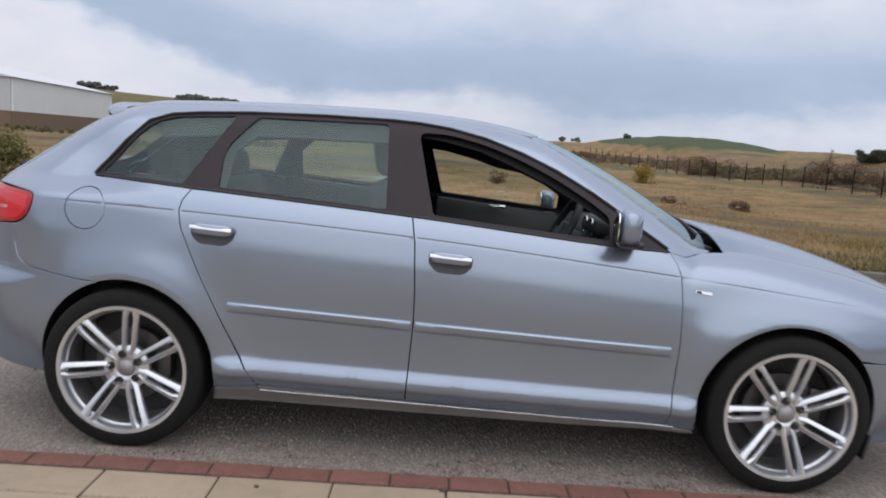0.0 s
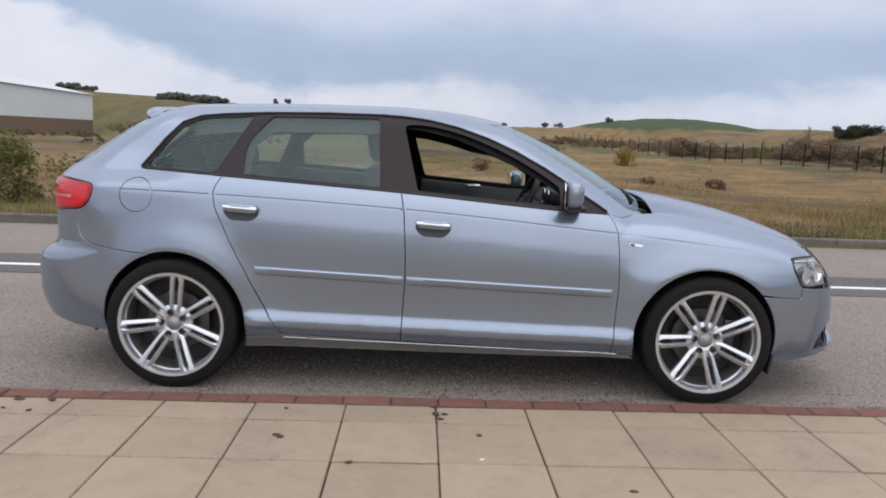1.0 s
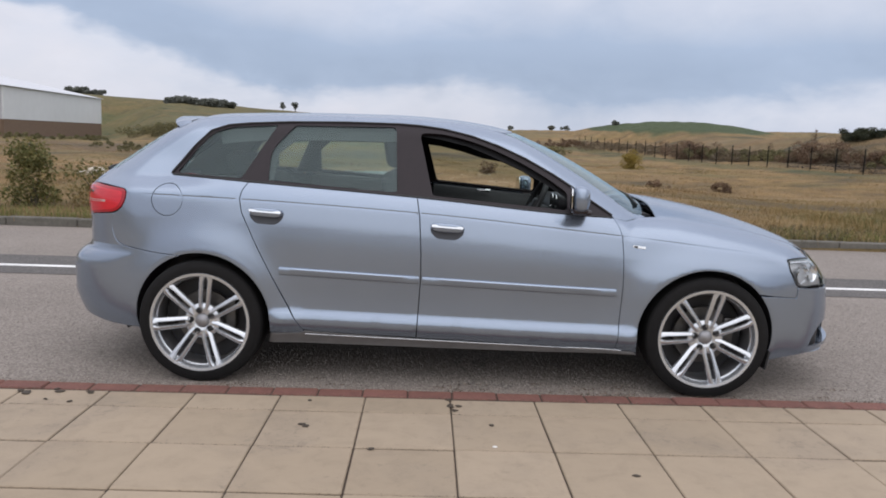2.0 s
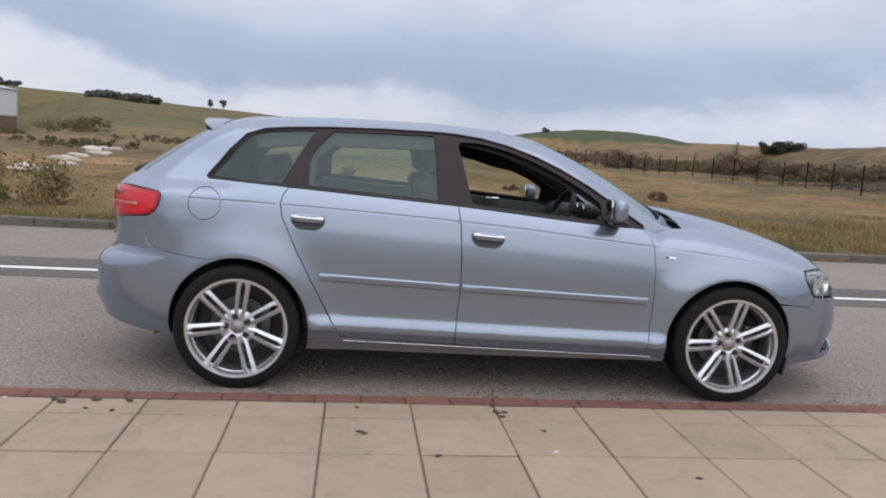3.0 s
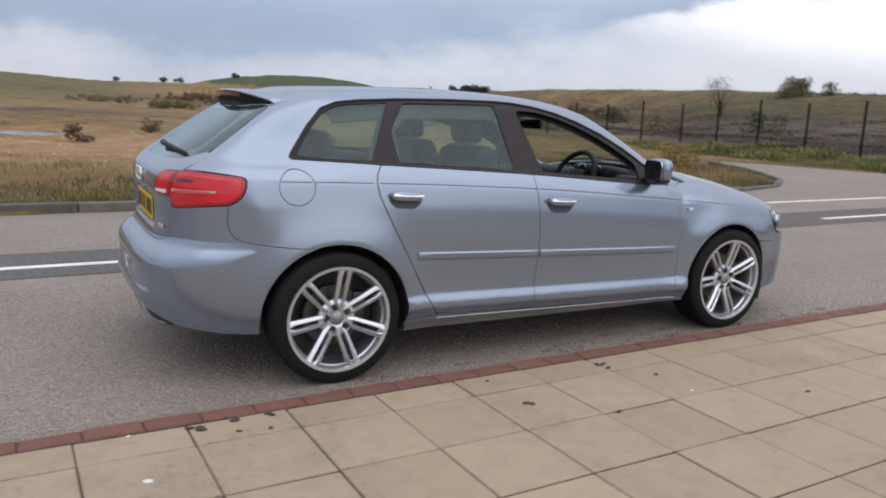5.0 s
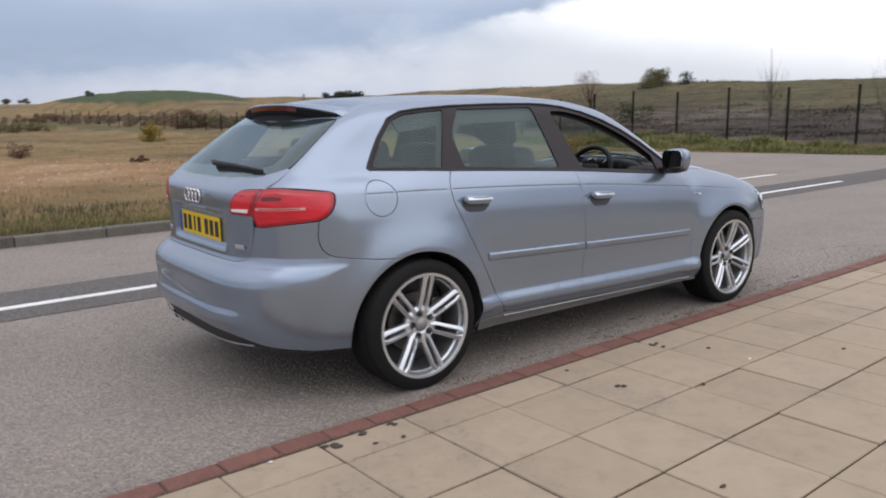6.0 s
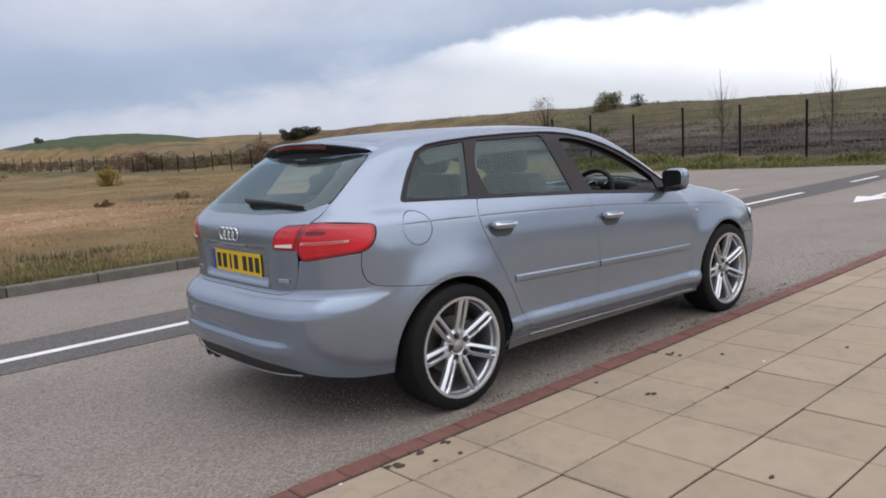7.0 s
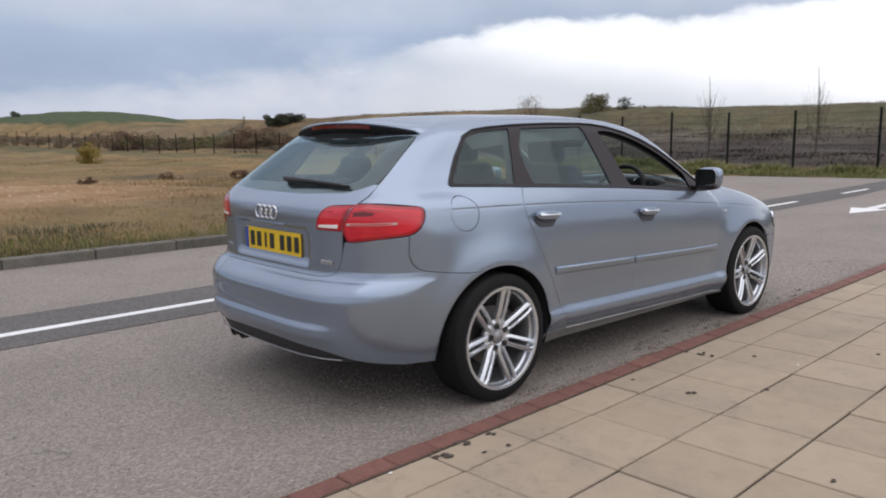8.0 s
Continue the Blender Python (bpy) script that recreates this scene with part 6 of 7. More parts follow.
# ---- grass, clumps and scrub ----
def blades(name, spots, heights, count, spread, mat, label, lean=0.45, width=0.012):
    """Many thin bent blades round each spot, in one mesh."""
    n = len(spots)
    k = n * count
    base = np.repeat(np.asarray(spots, float), count, 0)
    h = np.repeat(np.asarray(heights, float), count) * rng.uniform(0.55, 1.15, k)
    sp_ = np.repeat(np.asarray(spread, float) * np.ones(n), count)
    a, rr = rng.uniform(0, 2 * np.pi, k), np.sqrt(rng.uniform(0, 1, k)) * sp_
    base = base + np.stack([np.cos(a) * rr, np.sin(a) * rr, np.zeros(k)], 1)
    b = rng.uniform(0, 2 * np.pi, k)
    tip = np.stack([np.cos(b), np.sin(b), np.zeros(k)], 1) * (h * lean * rng.uniform(0.2, 1.2, k))[:, None]
    w_ = np.stack([-np.sin(b), np.cos(b), np.zeros(k)], 1) * (width * np.repeat(np.asarray(heights) ** 0.5, count) * rng.uniform(0.7, 1.6, k))[:, None]
    up_ = np.zeros((k, 3))
    up_[:, 2] = h
    v = np.stack([base - w_ - (0, 0, 0.03), base + w_ - (0, 0, 0.03), base + tip * 0.35 + up_ * 0.6 + w_ * 0.8, base + tip * 0.35 + up_ * 0.6 - w_ * 0.8, base + tip + up_], 1).reshape(-1, 3)
    i = np.arange(k)[:, None] * 5
    f = [*(i + np.array([[0, 1, 2, 3]])).tolist(), *(i + np.array([[3, 2, 4]])).tolist()]
    me = bpy.data.meshes.new(name)
    me.from_pydata(v.tolist(), [], f)
    me.materials.append(mat)
    return tagged(new(name, me), label, "grass", kind="stuff")


def scatter(n, x0, x1, y0, y1, near=1.0):
    """Random spots on open ground, thicker towards the road."""
    x = rng.uniform(x0, x1, n)
    y = y0 + (y1 - y0) * rng.uniform(0, 1, n) ** near
    ok = (off_road(x, y) > 0.2) & (beyond_fence(x, y) < 40)
    x, y = x[ok], y[ok]
    return np.stack([x, y, land(x, y)], 1)


def clumpy(p, scale=0.35):
    return 0.5 + 0.5 * np.sin(p[:, 0] * scale * 2.1 + 1.7 * np.sin(p[:, 1] * scale)) * np.sin(p[:, 1] * scale * 1.7 + 1.1 * np.sin(p[:, 0] * scale * 1.3))


p = scatter(15000, -22, 27, 5.3, 20, 1.3)
c_ = clumpy(p)
bareness = np.exp(-(((p[:, 0] - 0.2) / 6.0) ** 2 + ((p[:, 1] - 17.0 - 0.3 * p[:, 0]) / 7.3) ** 2) ** 2)
keep = rng.uniform(0, 1, len(p)) > bareness * 0.97
p, c_ = p[keep], c_[keep]
blades("grass_tufts", p, 0.035 + 0.085 * c_ ** 2 + 0.025 * rng.uniform(0, 1, len(p)), 9, 0.26, DRY_GRASS, "tawny dry grass tufts on the verge", 2.0, 0.010)
p = scatter(6500, -32, 34, 18, 60, 1.2)
bareness = np.exp(-(((p[:, 0] - 0.2) / 6.0) ** 2 + ((p[:, 1] - 17.0 - 0.3 * p[:, 0]) / 7.3) ** 2) ** 2)
p = p[rng.uniform(0, 1, len(p)) > bareness * 0.97]
blades("grass_tufts", p, 0.05 + 0.10 * clumpy(p, 0.2) ** 2, 11, 0.55, DRY_GRASS, "tawny dry grass tufts across the field", 1.5, 0.016)
p = scatter(2600, -24, 26, 5.25, 6.6, 1.4)
blades("verge_grass", p, 0.05 + 0.07 * clumpy(p, 0.8), 9, 0.12, GREEN_GRASS, "short green verge grass behind the kerb")
p = scatter(3000, -24, 26, 5.35, 7.6, 1.5)
c_ = clumpy(p, 0.45)
p, c_ = p[c_ > 0.42], c_[c_ > 0.42]
blades("verge_weeds", p, 0.03 + 0.09 * c_ ** 2, 12, 0.26, BANK_GRASS, "olive-brown weeds in clumps along the kerb", 1.3, 0.014)
fx = np.array([q[0] for q in FENCE_LINE]), np.array([q[1] for q in FENCE_LINE])
yy = rng.uniform(-8, 24, 3000)
xx = np.interp(yy, fx[1][:5], fx[0][:5]) - rng.uniform(0.0, 4.5, 3000)
ok = off_road(xx, yy) > 0.25
p = np.stack([xx[ok], yy[ok], land(xx[ok], yy[ok])], 1)
blades("fence_grass", p, 0.09 + 0.34 * clumpy(p, 0.75) ** 3, 14, 0.34, GREEN_GRASS, "fresh green grass and weeds along the fence", 1.1, 0.026)
p = scatter(9000, 22, 75, -30, 80)
d_ = beyond_fence(p[:, 0], p[:, 1])
p = p[(d_ > 10 + 2.5 * np.sin(p[:, 1] * 0.7))]
blades("bank_grass", p, 0.07 + 0.10 * clumpy(p, 0.15), 10, 0.9, BANK_GRASS, "long olive-brown grass on the bank", 1.0, 0.03)


yy = rng.uniform(-20, 60, 9000)
dd = rng.uniform(2.5, 12.5, 9000)
xx = np.interp(yy, fx[1][:6], fx[0][:6]) + dd
p = np.stack([xx, yy, land(xx, yy)], 1)
p = p[rng.uniform(0, 1, len(p)) < 0.25 + 0.75 * clumpy(p * np.array([2.2, 0.5, 1]), 0.5)]
blades("bank_heath", p, 0.05 + 0.12 * clumpy(p * np.array([2.2, 0.5, 1]), 0.4) ** 2, 13, 0.7, HEATH, "dark brown heath and dead weeds on the bank", 2.6, 0.035)


def leaf_cloud(centres, radii, count, size, flat=0.8):
    """Small tilted leaf quads filling uneven clumps."""
    V, F = [], []
    for c, r, k in zip(centres, radii, count):
        d = rng.normal(size=(k, 3))
        d /= np.linalg.norm(d, axis=1, keepdims=True)
        q = np.asarray(c) + d * (r * rng.uniform(0.35, 1.08, k) ** 0.6)[:, None] * np.array([1, 1, flat])
        a = rng.normal(size=(k, 3))
        a /= np.linalg.norm(a, axis=1, keepdims=True)
        b = np.cross(a, rng.normal(size=(k, 3)))
        b /= np.linalg.norm(b, axis=1, keepdims=True)
        s = (size * rng.uniform(0.6, 1.4, k))[:, None]
        s0 = len(V) * 4
        V += list(np.stack([q - a * s, q + b * s * 0.55, q + a * s, q - b * s * 0.55], 1))
    V = np.concatenate(V) if V else np.zeros((0, 3))
    F = np.arange(len(V)).reshape(-1, 4)
    return V, F


def make_shrub(name, label, category, place, height, width, leaf_mat, leaves=1400, size=0.05, clumps=9, group="", stems=6, open_top=False, low=0.30):
    x, y = place
    z = float(land(np.array(x), np.array(y))) - 0.05
    ob = thing(name, label, category, (x, y, z), group)
    sb = []
    cs, rs = [], []
    for k in range(clumps):
        a = rng.uniform(0, 2 * math.pi)
        rr = width * 0.5 * rng.uniform(0.1, 0.75)
        hh = height * rng.uniform(low, 0.84)
        taper = 1.0 if not open_top else 1.0 - 0.5 * hh / height
        cs.append((math.cos(a) * rr * taper, math.sin(a) * rr * taper, hh))
        rs.append(min(width * rng.uniform(0.14, 0.27), height * 0.33))
    for k in range(stems):
        c = cs[k % len(cs)]
        sb.append(tube([(0.03 * k, 0, 0), (c[0] * 0.4, c[1] * 0.4, c[2] * 0.5), c], [0.035 * height / 2, 0.022 * height / 2, 0.006], 6))
    part("trunk", join(*sb), BARK, ob, "", 60)
    v, f = leaf_cloud(cs, rs, [leaves // clumps] * clumps, size)
    link_mesh("crown", v, f, leaf_mat, ob, smooth=False)
    return ob


def make_bare_tree(name, label, place, height, group="", twigs=46, leaf=None):
    x, y = place
    z = float(land(np.array(x), np.array(y))) - 0.05
    ob = thing(name, label, "tree", (x, y, z), group)
    part("trunk", tube([(0, 0, 0), (0.03 * height, 0, height * 0.45), (0.0, 0.02 * height, height)], [0.010 * height, 0.007 * height, 0.002 * height], 7), BARK, ob, "", 60)
    tw = []
    tips = []
    for k in range(twigs):
        h0 = height * rng.uniform(0.10, 0.70)
        a = rng.uniform(0, 2 * math.pi)
        L = (height - h0) * rng.uniform(0.25, 0.75)
        e = Vector((math.cos(a) * L * 0.34, math.sin(a) * L * 0.34, h0 + L * 0.95))
        tw.append(tube([(0, 0, h0), (e.x * 0.6, e.y * 0.6, h0 + L * 0.4), tuple(e)], [0.0022 * height, 0.0014 * height, 0.0007 * height], 4))
        tips.append(tuple(e))
    part("bare_crown", join(*tw), BARK, ob, "", 60)
    if leaf:
        v, f = leaf_cloud(tips, [height * 0.05] * len(tips), [10] * len(tips), height * 0.016)
        link_mesh("crown", v, f, leaf, ob, smooth=False)
    return ob


def polar(heading, dist, eye=(0.0, -4.6)):
    return eye[0] + dist * math.sin(radians(heading)), eye[1] + dist * math.cos(radians(heading))


make_shrub("shrub", "green shrub at the kerb among dry stalks", "shrub", (-6.35, 6.9), 1.22, 1.05, OLIVE_BUSH, 4200, 0.026, 24, low=0.10, open_top=True)
make_shrub("shrub", "straw-coloured dead weeds beside the green shrub", "shrub", (-5.4, 7.2), 0.75, 1.1, DRY_GRASS, 1800, 0.026, 14, low=0.1)
make_shrub("shrub", "low green weed clump in dry grass", "shrub", (-11.5, 11.5), 0.8, 2.2, BUSH, 1200, 0.06, 9)
make_shrub("shrub", "yellowing shrub near the fence", "shrub", polar(13.6, 54), 1.5, 1.75, YELLOW_LEAF, 5200, 0.04, 26, low=0.04)
make_shrub("shrub", "yellow-green weeds at the road junction", "shrub", (11.2, 9.6), 0.85, 1.5, OCHRE_WEED, 2600, 0.024, 18, low=0.08)
for hd_, ds_, h_, w_, mat_, word in ((17.4, 88, 2.0, 7, RUST_BUSH, "russet"), (19.6, 86, 1.1, 9, TAN_BUSH, "olive"), (21.6, 82, 1.1, 8, BROWN_BUSH, "brown"), (23.6, 79, 1.2, 8, TAN_BUSH, "olive"), (25.6, 76, 1.9, 7, RUST_BUSH, "russet"), (27.6, 74, 1.1, 8, BROWN_BUSH, "brown"), (29.8, 70, 1.1, 8, RUST_BUSH, "russet"),
                                  (32.0, 66, 1.0, 8, TAN_BUSH, "olive"), (35.0, 64, 1.0, 7, BROWN_BUSH, "brown"), (15.4, 98, 1.2, 10, BROWN_BUSH, "brown"), (12.6, 108, 1.2, 12, BROWN_BUSH, "brown"), (9.2, 118, 1.2, 12, RUST_BUSH, "russet")):
    make_shrub("scrub", word + " autumn scrub behind the fence", "shrub", polar(hd_, ds_), h_, w_ * 1.25, mat_, 9000, 0.07, 50, "scrub behind the fence", low=0.04)
for hd_, ds_, h_, w_ in ((9.0, 27, 0.25, 0.7), (15.5, 31, 0.4, 1.4), (20.0, 29, 0.4, 1.0), (-3, 24, 0.5, 1.3), (3, 33, 0.6, 1.5)):
    make_shrub("weed_clump", "brown weed clump in the dry field", "weeds", polar(hd_, ds_), h_, w_, RUST_BUSH, 700, 0.04, 9, "weed clumps in the field", low=0.1)
for hd_, ds_, h_, w_ in ((-29.5, 104, 0.7, 9), (-25.5, 108, 0.8, 8), (-21.8, 106, 1.5, 7), (-19.8, 98, 1.6, 6)):
    make_shrub("hedge", "low olive-brown hedge before the white warehouse", "hedge", polar(hd_, ds_), h_, w_ * 1.2, TAN_BUSH, 3600, 0.08, 34, "hedge by the warehouse", low=0.05)
p = np.stack([rng.uniform(6.5, 13.5, 900), rng.uniform(6.2, 12.5, 900)], 1)
p = p[off_road(p[:, 0], p[:, 1]) > 0.35]
p = np.column_stack([p, land(p[:, 0], p[:, 1])])
blades("corner_grass", p, 0.10 + 0.24 * clumpy(p, 0.9) ** 2, 11, 0.24, DRY_GRASS, "tall straw-coloured grass at the road junction", 1.2, 0.008)
for bx_, by_, h_, w_, mat_, word in ((35.5, 27.0, 1.3, 3.2, BUSH, "green"), (34.0, 34.0, 1.1, 4.0, RUST_BUSH, "russet"), (36.0, 41.0, 1.4, 4.5, DARK_BUSH, "dark green"), (38.0, 48.0, 1.5, 5.0, RUST_BUSH, "russet")):
    make_shrub("bank_scrub", word + " scrub clump growing on the bank", "shrub", (bx_, by_), h_, w_, mat_, 1500, 0.05, 18, "scrub on the bank", low=0.08)
for hd_, ds_, h_, w_, mat_, word in ((3.5, 104, 2.0, 9, BROWN_BUSH, "brown"), (7.5, 92, 2.2, 5, TAN_BUSH, "olive"), (-15.0, 84, 1.6, 10, BROWN_BUSH, "brown"), (-21.0, 62, 1.3, 8, TAN_BUSH, "olive")):
    make_shrub("field_scrub", word + " scrub patch on the far hillside", "shrub", polar(hd_, ds_), h_ * 0.45, w_ * 1.5, mat_, 5200, 0.07, 60, "scrub across the hillside", low=0.06)
# bushes on the skyline
make_shrub("bush", "round dark green bush on the bank crest", "bush", (44.5, 32.2), 1.5, 2.6, TAN_BUSH, 5200, 0.05, 34, low=0.06)
make_shrub("bush", "thin half-bare bush on the bank crest", "bush", (38.8, 33.3), 2.9, 2.6, RUST_BUSH, 2600, 0.028, 26, stems=12)
make_shrub("bush", "low bush on the bank crest", "bush", (46.5, 30.8), 1.0, 1.8, DARK_BUSH, 600, 0.06, 10, low=0.1)
make_shrub("bush", "wide dark bush beyond the bank", "bush", (40.0, 69.3), 1.15, 5.4, DARK_BUSH, 11000, 0.07, 60, low=0.05)
make_bare_tree("bare_tree", "slender leafless sapling on the bank", (29.3, 14.5), 3.8, "saplings")
make_bare_tree("bare_tree", "slender leafless sapling on the bank", (31.9, 10.7), 3.9, "saplings")
make_bare_tree("bare_tree", "small sparse sapling on the skyline", (32.6, 73.2), 2.0, "saplings", 22, RUST_BUSH)
make_bare_tree("bare_tree", "small sparse sapling on the skyline", (36.2, 71.4), 2.4, "saplings", 26, RUST_BUSH)
make_bare_tree("bare_tree", "small sparse sapling on the skyline", (35.0, 72.0), 1.7, "saplings", 18, RUST_BUSH)
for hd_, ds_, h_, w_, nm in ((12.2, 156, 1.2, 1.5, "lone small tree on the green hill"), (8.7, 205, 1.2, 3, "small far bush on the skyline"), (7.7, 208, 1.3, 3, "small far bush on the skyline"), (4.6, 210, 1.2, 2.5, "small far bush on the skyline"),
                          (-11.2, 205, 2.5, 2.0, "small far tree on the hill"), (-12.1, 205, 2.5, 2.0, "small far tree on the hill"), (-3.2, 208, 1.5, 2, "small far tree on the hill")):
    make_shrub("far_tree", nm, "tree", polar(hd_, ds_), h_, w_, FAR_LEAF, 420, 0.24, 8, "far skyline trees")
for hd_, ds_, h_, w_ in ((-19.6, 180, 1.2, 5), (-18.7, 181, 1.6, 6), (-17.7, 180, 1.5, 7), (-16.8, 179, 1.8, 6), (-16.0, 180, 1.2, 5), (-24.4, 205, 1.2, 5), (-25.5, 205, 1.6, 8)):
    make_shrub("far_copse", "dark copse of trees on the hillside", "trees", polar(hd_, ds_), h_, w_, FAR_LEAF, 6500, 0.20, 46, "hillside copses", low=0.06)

# ---- wire fence with dark posts ----
fence = thing("fence", "dark green post and mesh fence at the foot of the bank", "fence", (0, 0, 0))
pts = []
for a, b in zip(FENCE_LINE[1:], FENCE_LINE[2:-1]):
    L = math.hypot(b[0] - a[0], b[1] - a[1])
    n_ = round(L / 3.0)
    pts += [(a[0] + (b[0] - a[0]) * i / n_, a[1] + (b[1] - a[1]) * i / n_) for i in range(n_)]
pts.append(FENCE_LINE[-2])
pz = land(np.array([q[0] for q in pts]), np.array([q[1] for q in pts])) - 0.45 * smooth01(24, 44, np.array([q[1] for q in pts]))
post_me = None
for (x, y), z in zip(pts, pz):
    if post_me is None:
        b_ = join(box((0.074, 0.074, 2.25), (0, 0, 1.0), 0.008, segs=1), box((0.088, 0.088, 0.03), (0, 0, 2.13), 0.005, segs=1))
        post_me = bpy.data.meshes.new("post")
        b_.to_mesh(post_me)
        b_.free()
        post_me.materials.append(FENCE)
    o_ = new("post", post_me)
    o_.parent = fence
    o_.location = (x, y, z)
bm = bmesh.new()
for ((x0, y0), z0), ((x1, y1), z1) in zip(zip(pts, pz), zip(pts[1:], pz[1:])):
    L = math.hypot(x1 - x0, y1 - y0)
    near = y0 < 30
    for h_ in (0.1, 0.5, 0.9, 1.3, 1.7, 2.0):
        a, b = Vector((x0, y0, z0 + h_)), Vector((x1, y1, z1 + h_))
        q = [bm.verts.new(a + Vector((0, 0, d))) for d in (-0.003, 0.003)] + [bm.verts.new(b + Vector((0, 0, d))) for d in (0.003, -0.003)]
        bm.faces.new(q)
    n_ = int(L / (0.15 if near else 0.5))
    dx, dy = (x1 - x0) / L, (y1 - y0) / L
    for i in range(1, n_):
        t = i / n_
        c = Vector((x0 + (x1 - x0) * t, y0 + (y1 - y0) * t, z0 + (z1 - z0) * t))
        ww = 0.0015 if near else 0.004
        q = [bm.verts.new(c + Vector((dx * e, dy * e, hh))) for e, hh in ((-ww, 0.08), (ww, 0.08), (ww, 2.02), (-ww, 2.02))]
        bm.faces.new(q)
mesh_ob = part("wire_mesh", bm, FENCE, fence)
tagged(mesh_ob, kind="stuff")

# ---- white shed on the left ----
shed = thing("warehouse", "white clad warehouse with a low roof and dull brown brick base", "warehouse", (0, 0, 0))
A = Vector((-59.7, 127.6, 0))
away = Vector((3.0, -34.4, 0)).normalized()        # along the long wall
back = Vector((-34.4, -3.0, 0)).normalized()
gz = -0.3
LONG, DEEP, BRICK_H, EAVE, RIDGE = 34.5, 40.0, 2.1, 6.3, 10.3


def wall_between(p0, p1, z0, z1, thick, name, mat, label):
    d = (p1 - p0)
    b_ = box((d.length, thick, z1 - z0), (0, 0, 0))
    m_ = (p0 + p1) / 2
    b_.transform(pose(m_.x, m_.y, (z0 + z1) / 2, 0, 0, math.degrees(math.atan2(d.y, d.x))))
    return part(name, b_, mat, shed, label)


B, C, E_ = A + away * LONG, A + back * DEEP, A + away * LONG + back * DEEP
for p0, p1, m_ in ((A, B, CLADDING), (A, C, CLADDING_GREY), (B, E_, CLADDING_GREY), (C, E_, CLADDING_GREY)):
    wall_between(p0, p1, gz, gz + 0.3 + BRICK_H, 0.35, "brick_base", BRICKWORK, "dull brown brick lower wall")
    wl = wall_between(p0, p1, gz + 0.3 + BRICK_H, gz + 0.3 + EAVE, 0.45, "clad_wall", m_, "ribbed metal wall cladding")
bm = bmesh.new()
mid0, mid1 = (A + C) / 2, (B + E_) / 2
zt_, zr_ = gz + 0.32 + EAVE, gz + 0.3 + RIDGE
vs = [bm.verts.new((q.x, q.y, z)) for q, z in ((A - back * 0.6 - away * 0.5, zt_), (B - back * 0.6 + away * 0.5, zt_), (mid1 + away * 0.5, zr_), (mid0 - away * 0.5, zr_), (C + back * 0.6 - away * 0.5, zt_), (E_ + back * 0.6 + away * 0.5, zt_))]
for q in ((0, 1, 2, 3), (3, 2, 5, 4), (0, 3, 4), (1, 5, 2)):
    bm.faces.new([vs[i] for i in q])
part("roof", bm, ROOF_SHEET, shed, "pale sheet metal roof")

# shallow pool in the field
WATER = plain("still_pool_water", (0.16, 0.16, 0.145), 0.12, vary=0.2, scale=3.0)
pool = [(-1.9 + (2.9 + 0.5 * math.sin(3 * a_ + 0.7) + 0.3 * math.sin(7 * a_)) * math.cos(a_), 28.3 + (1.9 + 0.35 * math.sin(4 * a_ + 1.9)) * math.sin(a_)) for a_ in np.linspace(0, 2 * math.pi, 44, endpoint=False)]
flat_sheet("water", pool, -0.198, WATER, "shallow pale pool lying in the dry field", "water", spin=False)

# pale stones and rubble in the field
FIELD_STONE = make_stone("pale_rubble", (0.30, 0.26, 0.20), (0.58, 0.53, 0.45), scale=9, joint=0.3)
for k in range(18):
    t = k / 17
    x, y = -10.6 - 8.6 * t + rng.uniform(-0.9, 0.9), 17.5 + 33 * t + rng.uniform(-1.0, 1.0)
    b_ = bmesh.new()
    bmesh.ops.create_icosphere(b_, subdivisions=2, radius=rng.uniform(0.12, 0.22) * (1 + 0.9 * t))
    for v in b_.verts:
        v.co = v.co * (1 + 0.35 * noise.noise(v.co * 5 + Vector((k * 3.1, k * 1.7, 0))))
        v.co.z *= 0.6
        v.co.x *= 1.7
    b_.transform(pose(0, 0, 0, 0, 0, rng.uniform(-40, 40)))
    o_ = tagged(part("boulder", b_, FIELD_STONE, None, "", 60), "pale rubble stone lying in dry grass", "stone", "rubble stones")
    o_.location = (x, y, float(land(np.array(x), np.array(y))) + 0.05)

# ---- near pavement: brick edging, slabs ----
pavement = tagged(part("pavement", slab_from([(-14, KERB_Y - 0.004), (15.0, KERB_Y - 0.004), (15.0, -12.0), (-14, -12.0)], 0.10, "z", LEVEL - 0.007), MORTAR), "buff slab pavement edged with red bricks", "pavement", kind="structure")
pavement.matrix_world = SPIN
bm = box((0.2145, 0.104, 0.09), (0, 0, -0.045), 0.006, segs=1)
brick_me = bpy.data.meshes.new("brick")
bm.to_mesh(brick_me)
bm.free()
brick_me.materials.append(BRICK)
u = -13.9
while u < 13.9:
    o_ = new("brick", brick_me)
    o_.parent = pavement
    o_.matrix_local = pose(u, KERB_Y - 0.054, LEVEL + rng.uniform(-0.004, 0.002), rng.uniform(-0.7, 0.7), 0, rng.uniform(-0.5, 0.5))
    u += 0.2185
TILE = 0.405
ROWS_Y = [(-1.122, -1.324)] + [(-1.324 - TILE * i, -1.324 - TILE * (i + 1)) for i in range(26)]
slabs = {}


def slab_mesh(deep):
    key = round(deep, 3)
    if key not in slabs:
        b_ = box((TILE - 0.0060, deep - 0.0080, 0.05), (0, 0, -0.025), 0.004, segs=1)
        me = bpy.data.meshes.new("slab")
        b_.to_mesh(me)
        b_.free()
        me.materials.append(SLAB)
        slabs[key] = me
    return slabs[key]


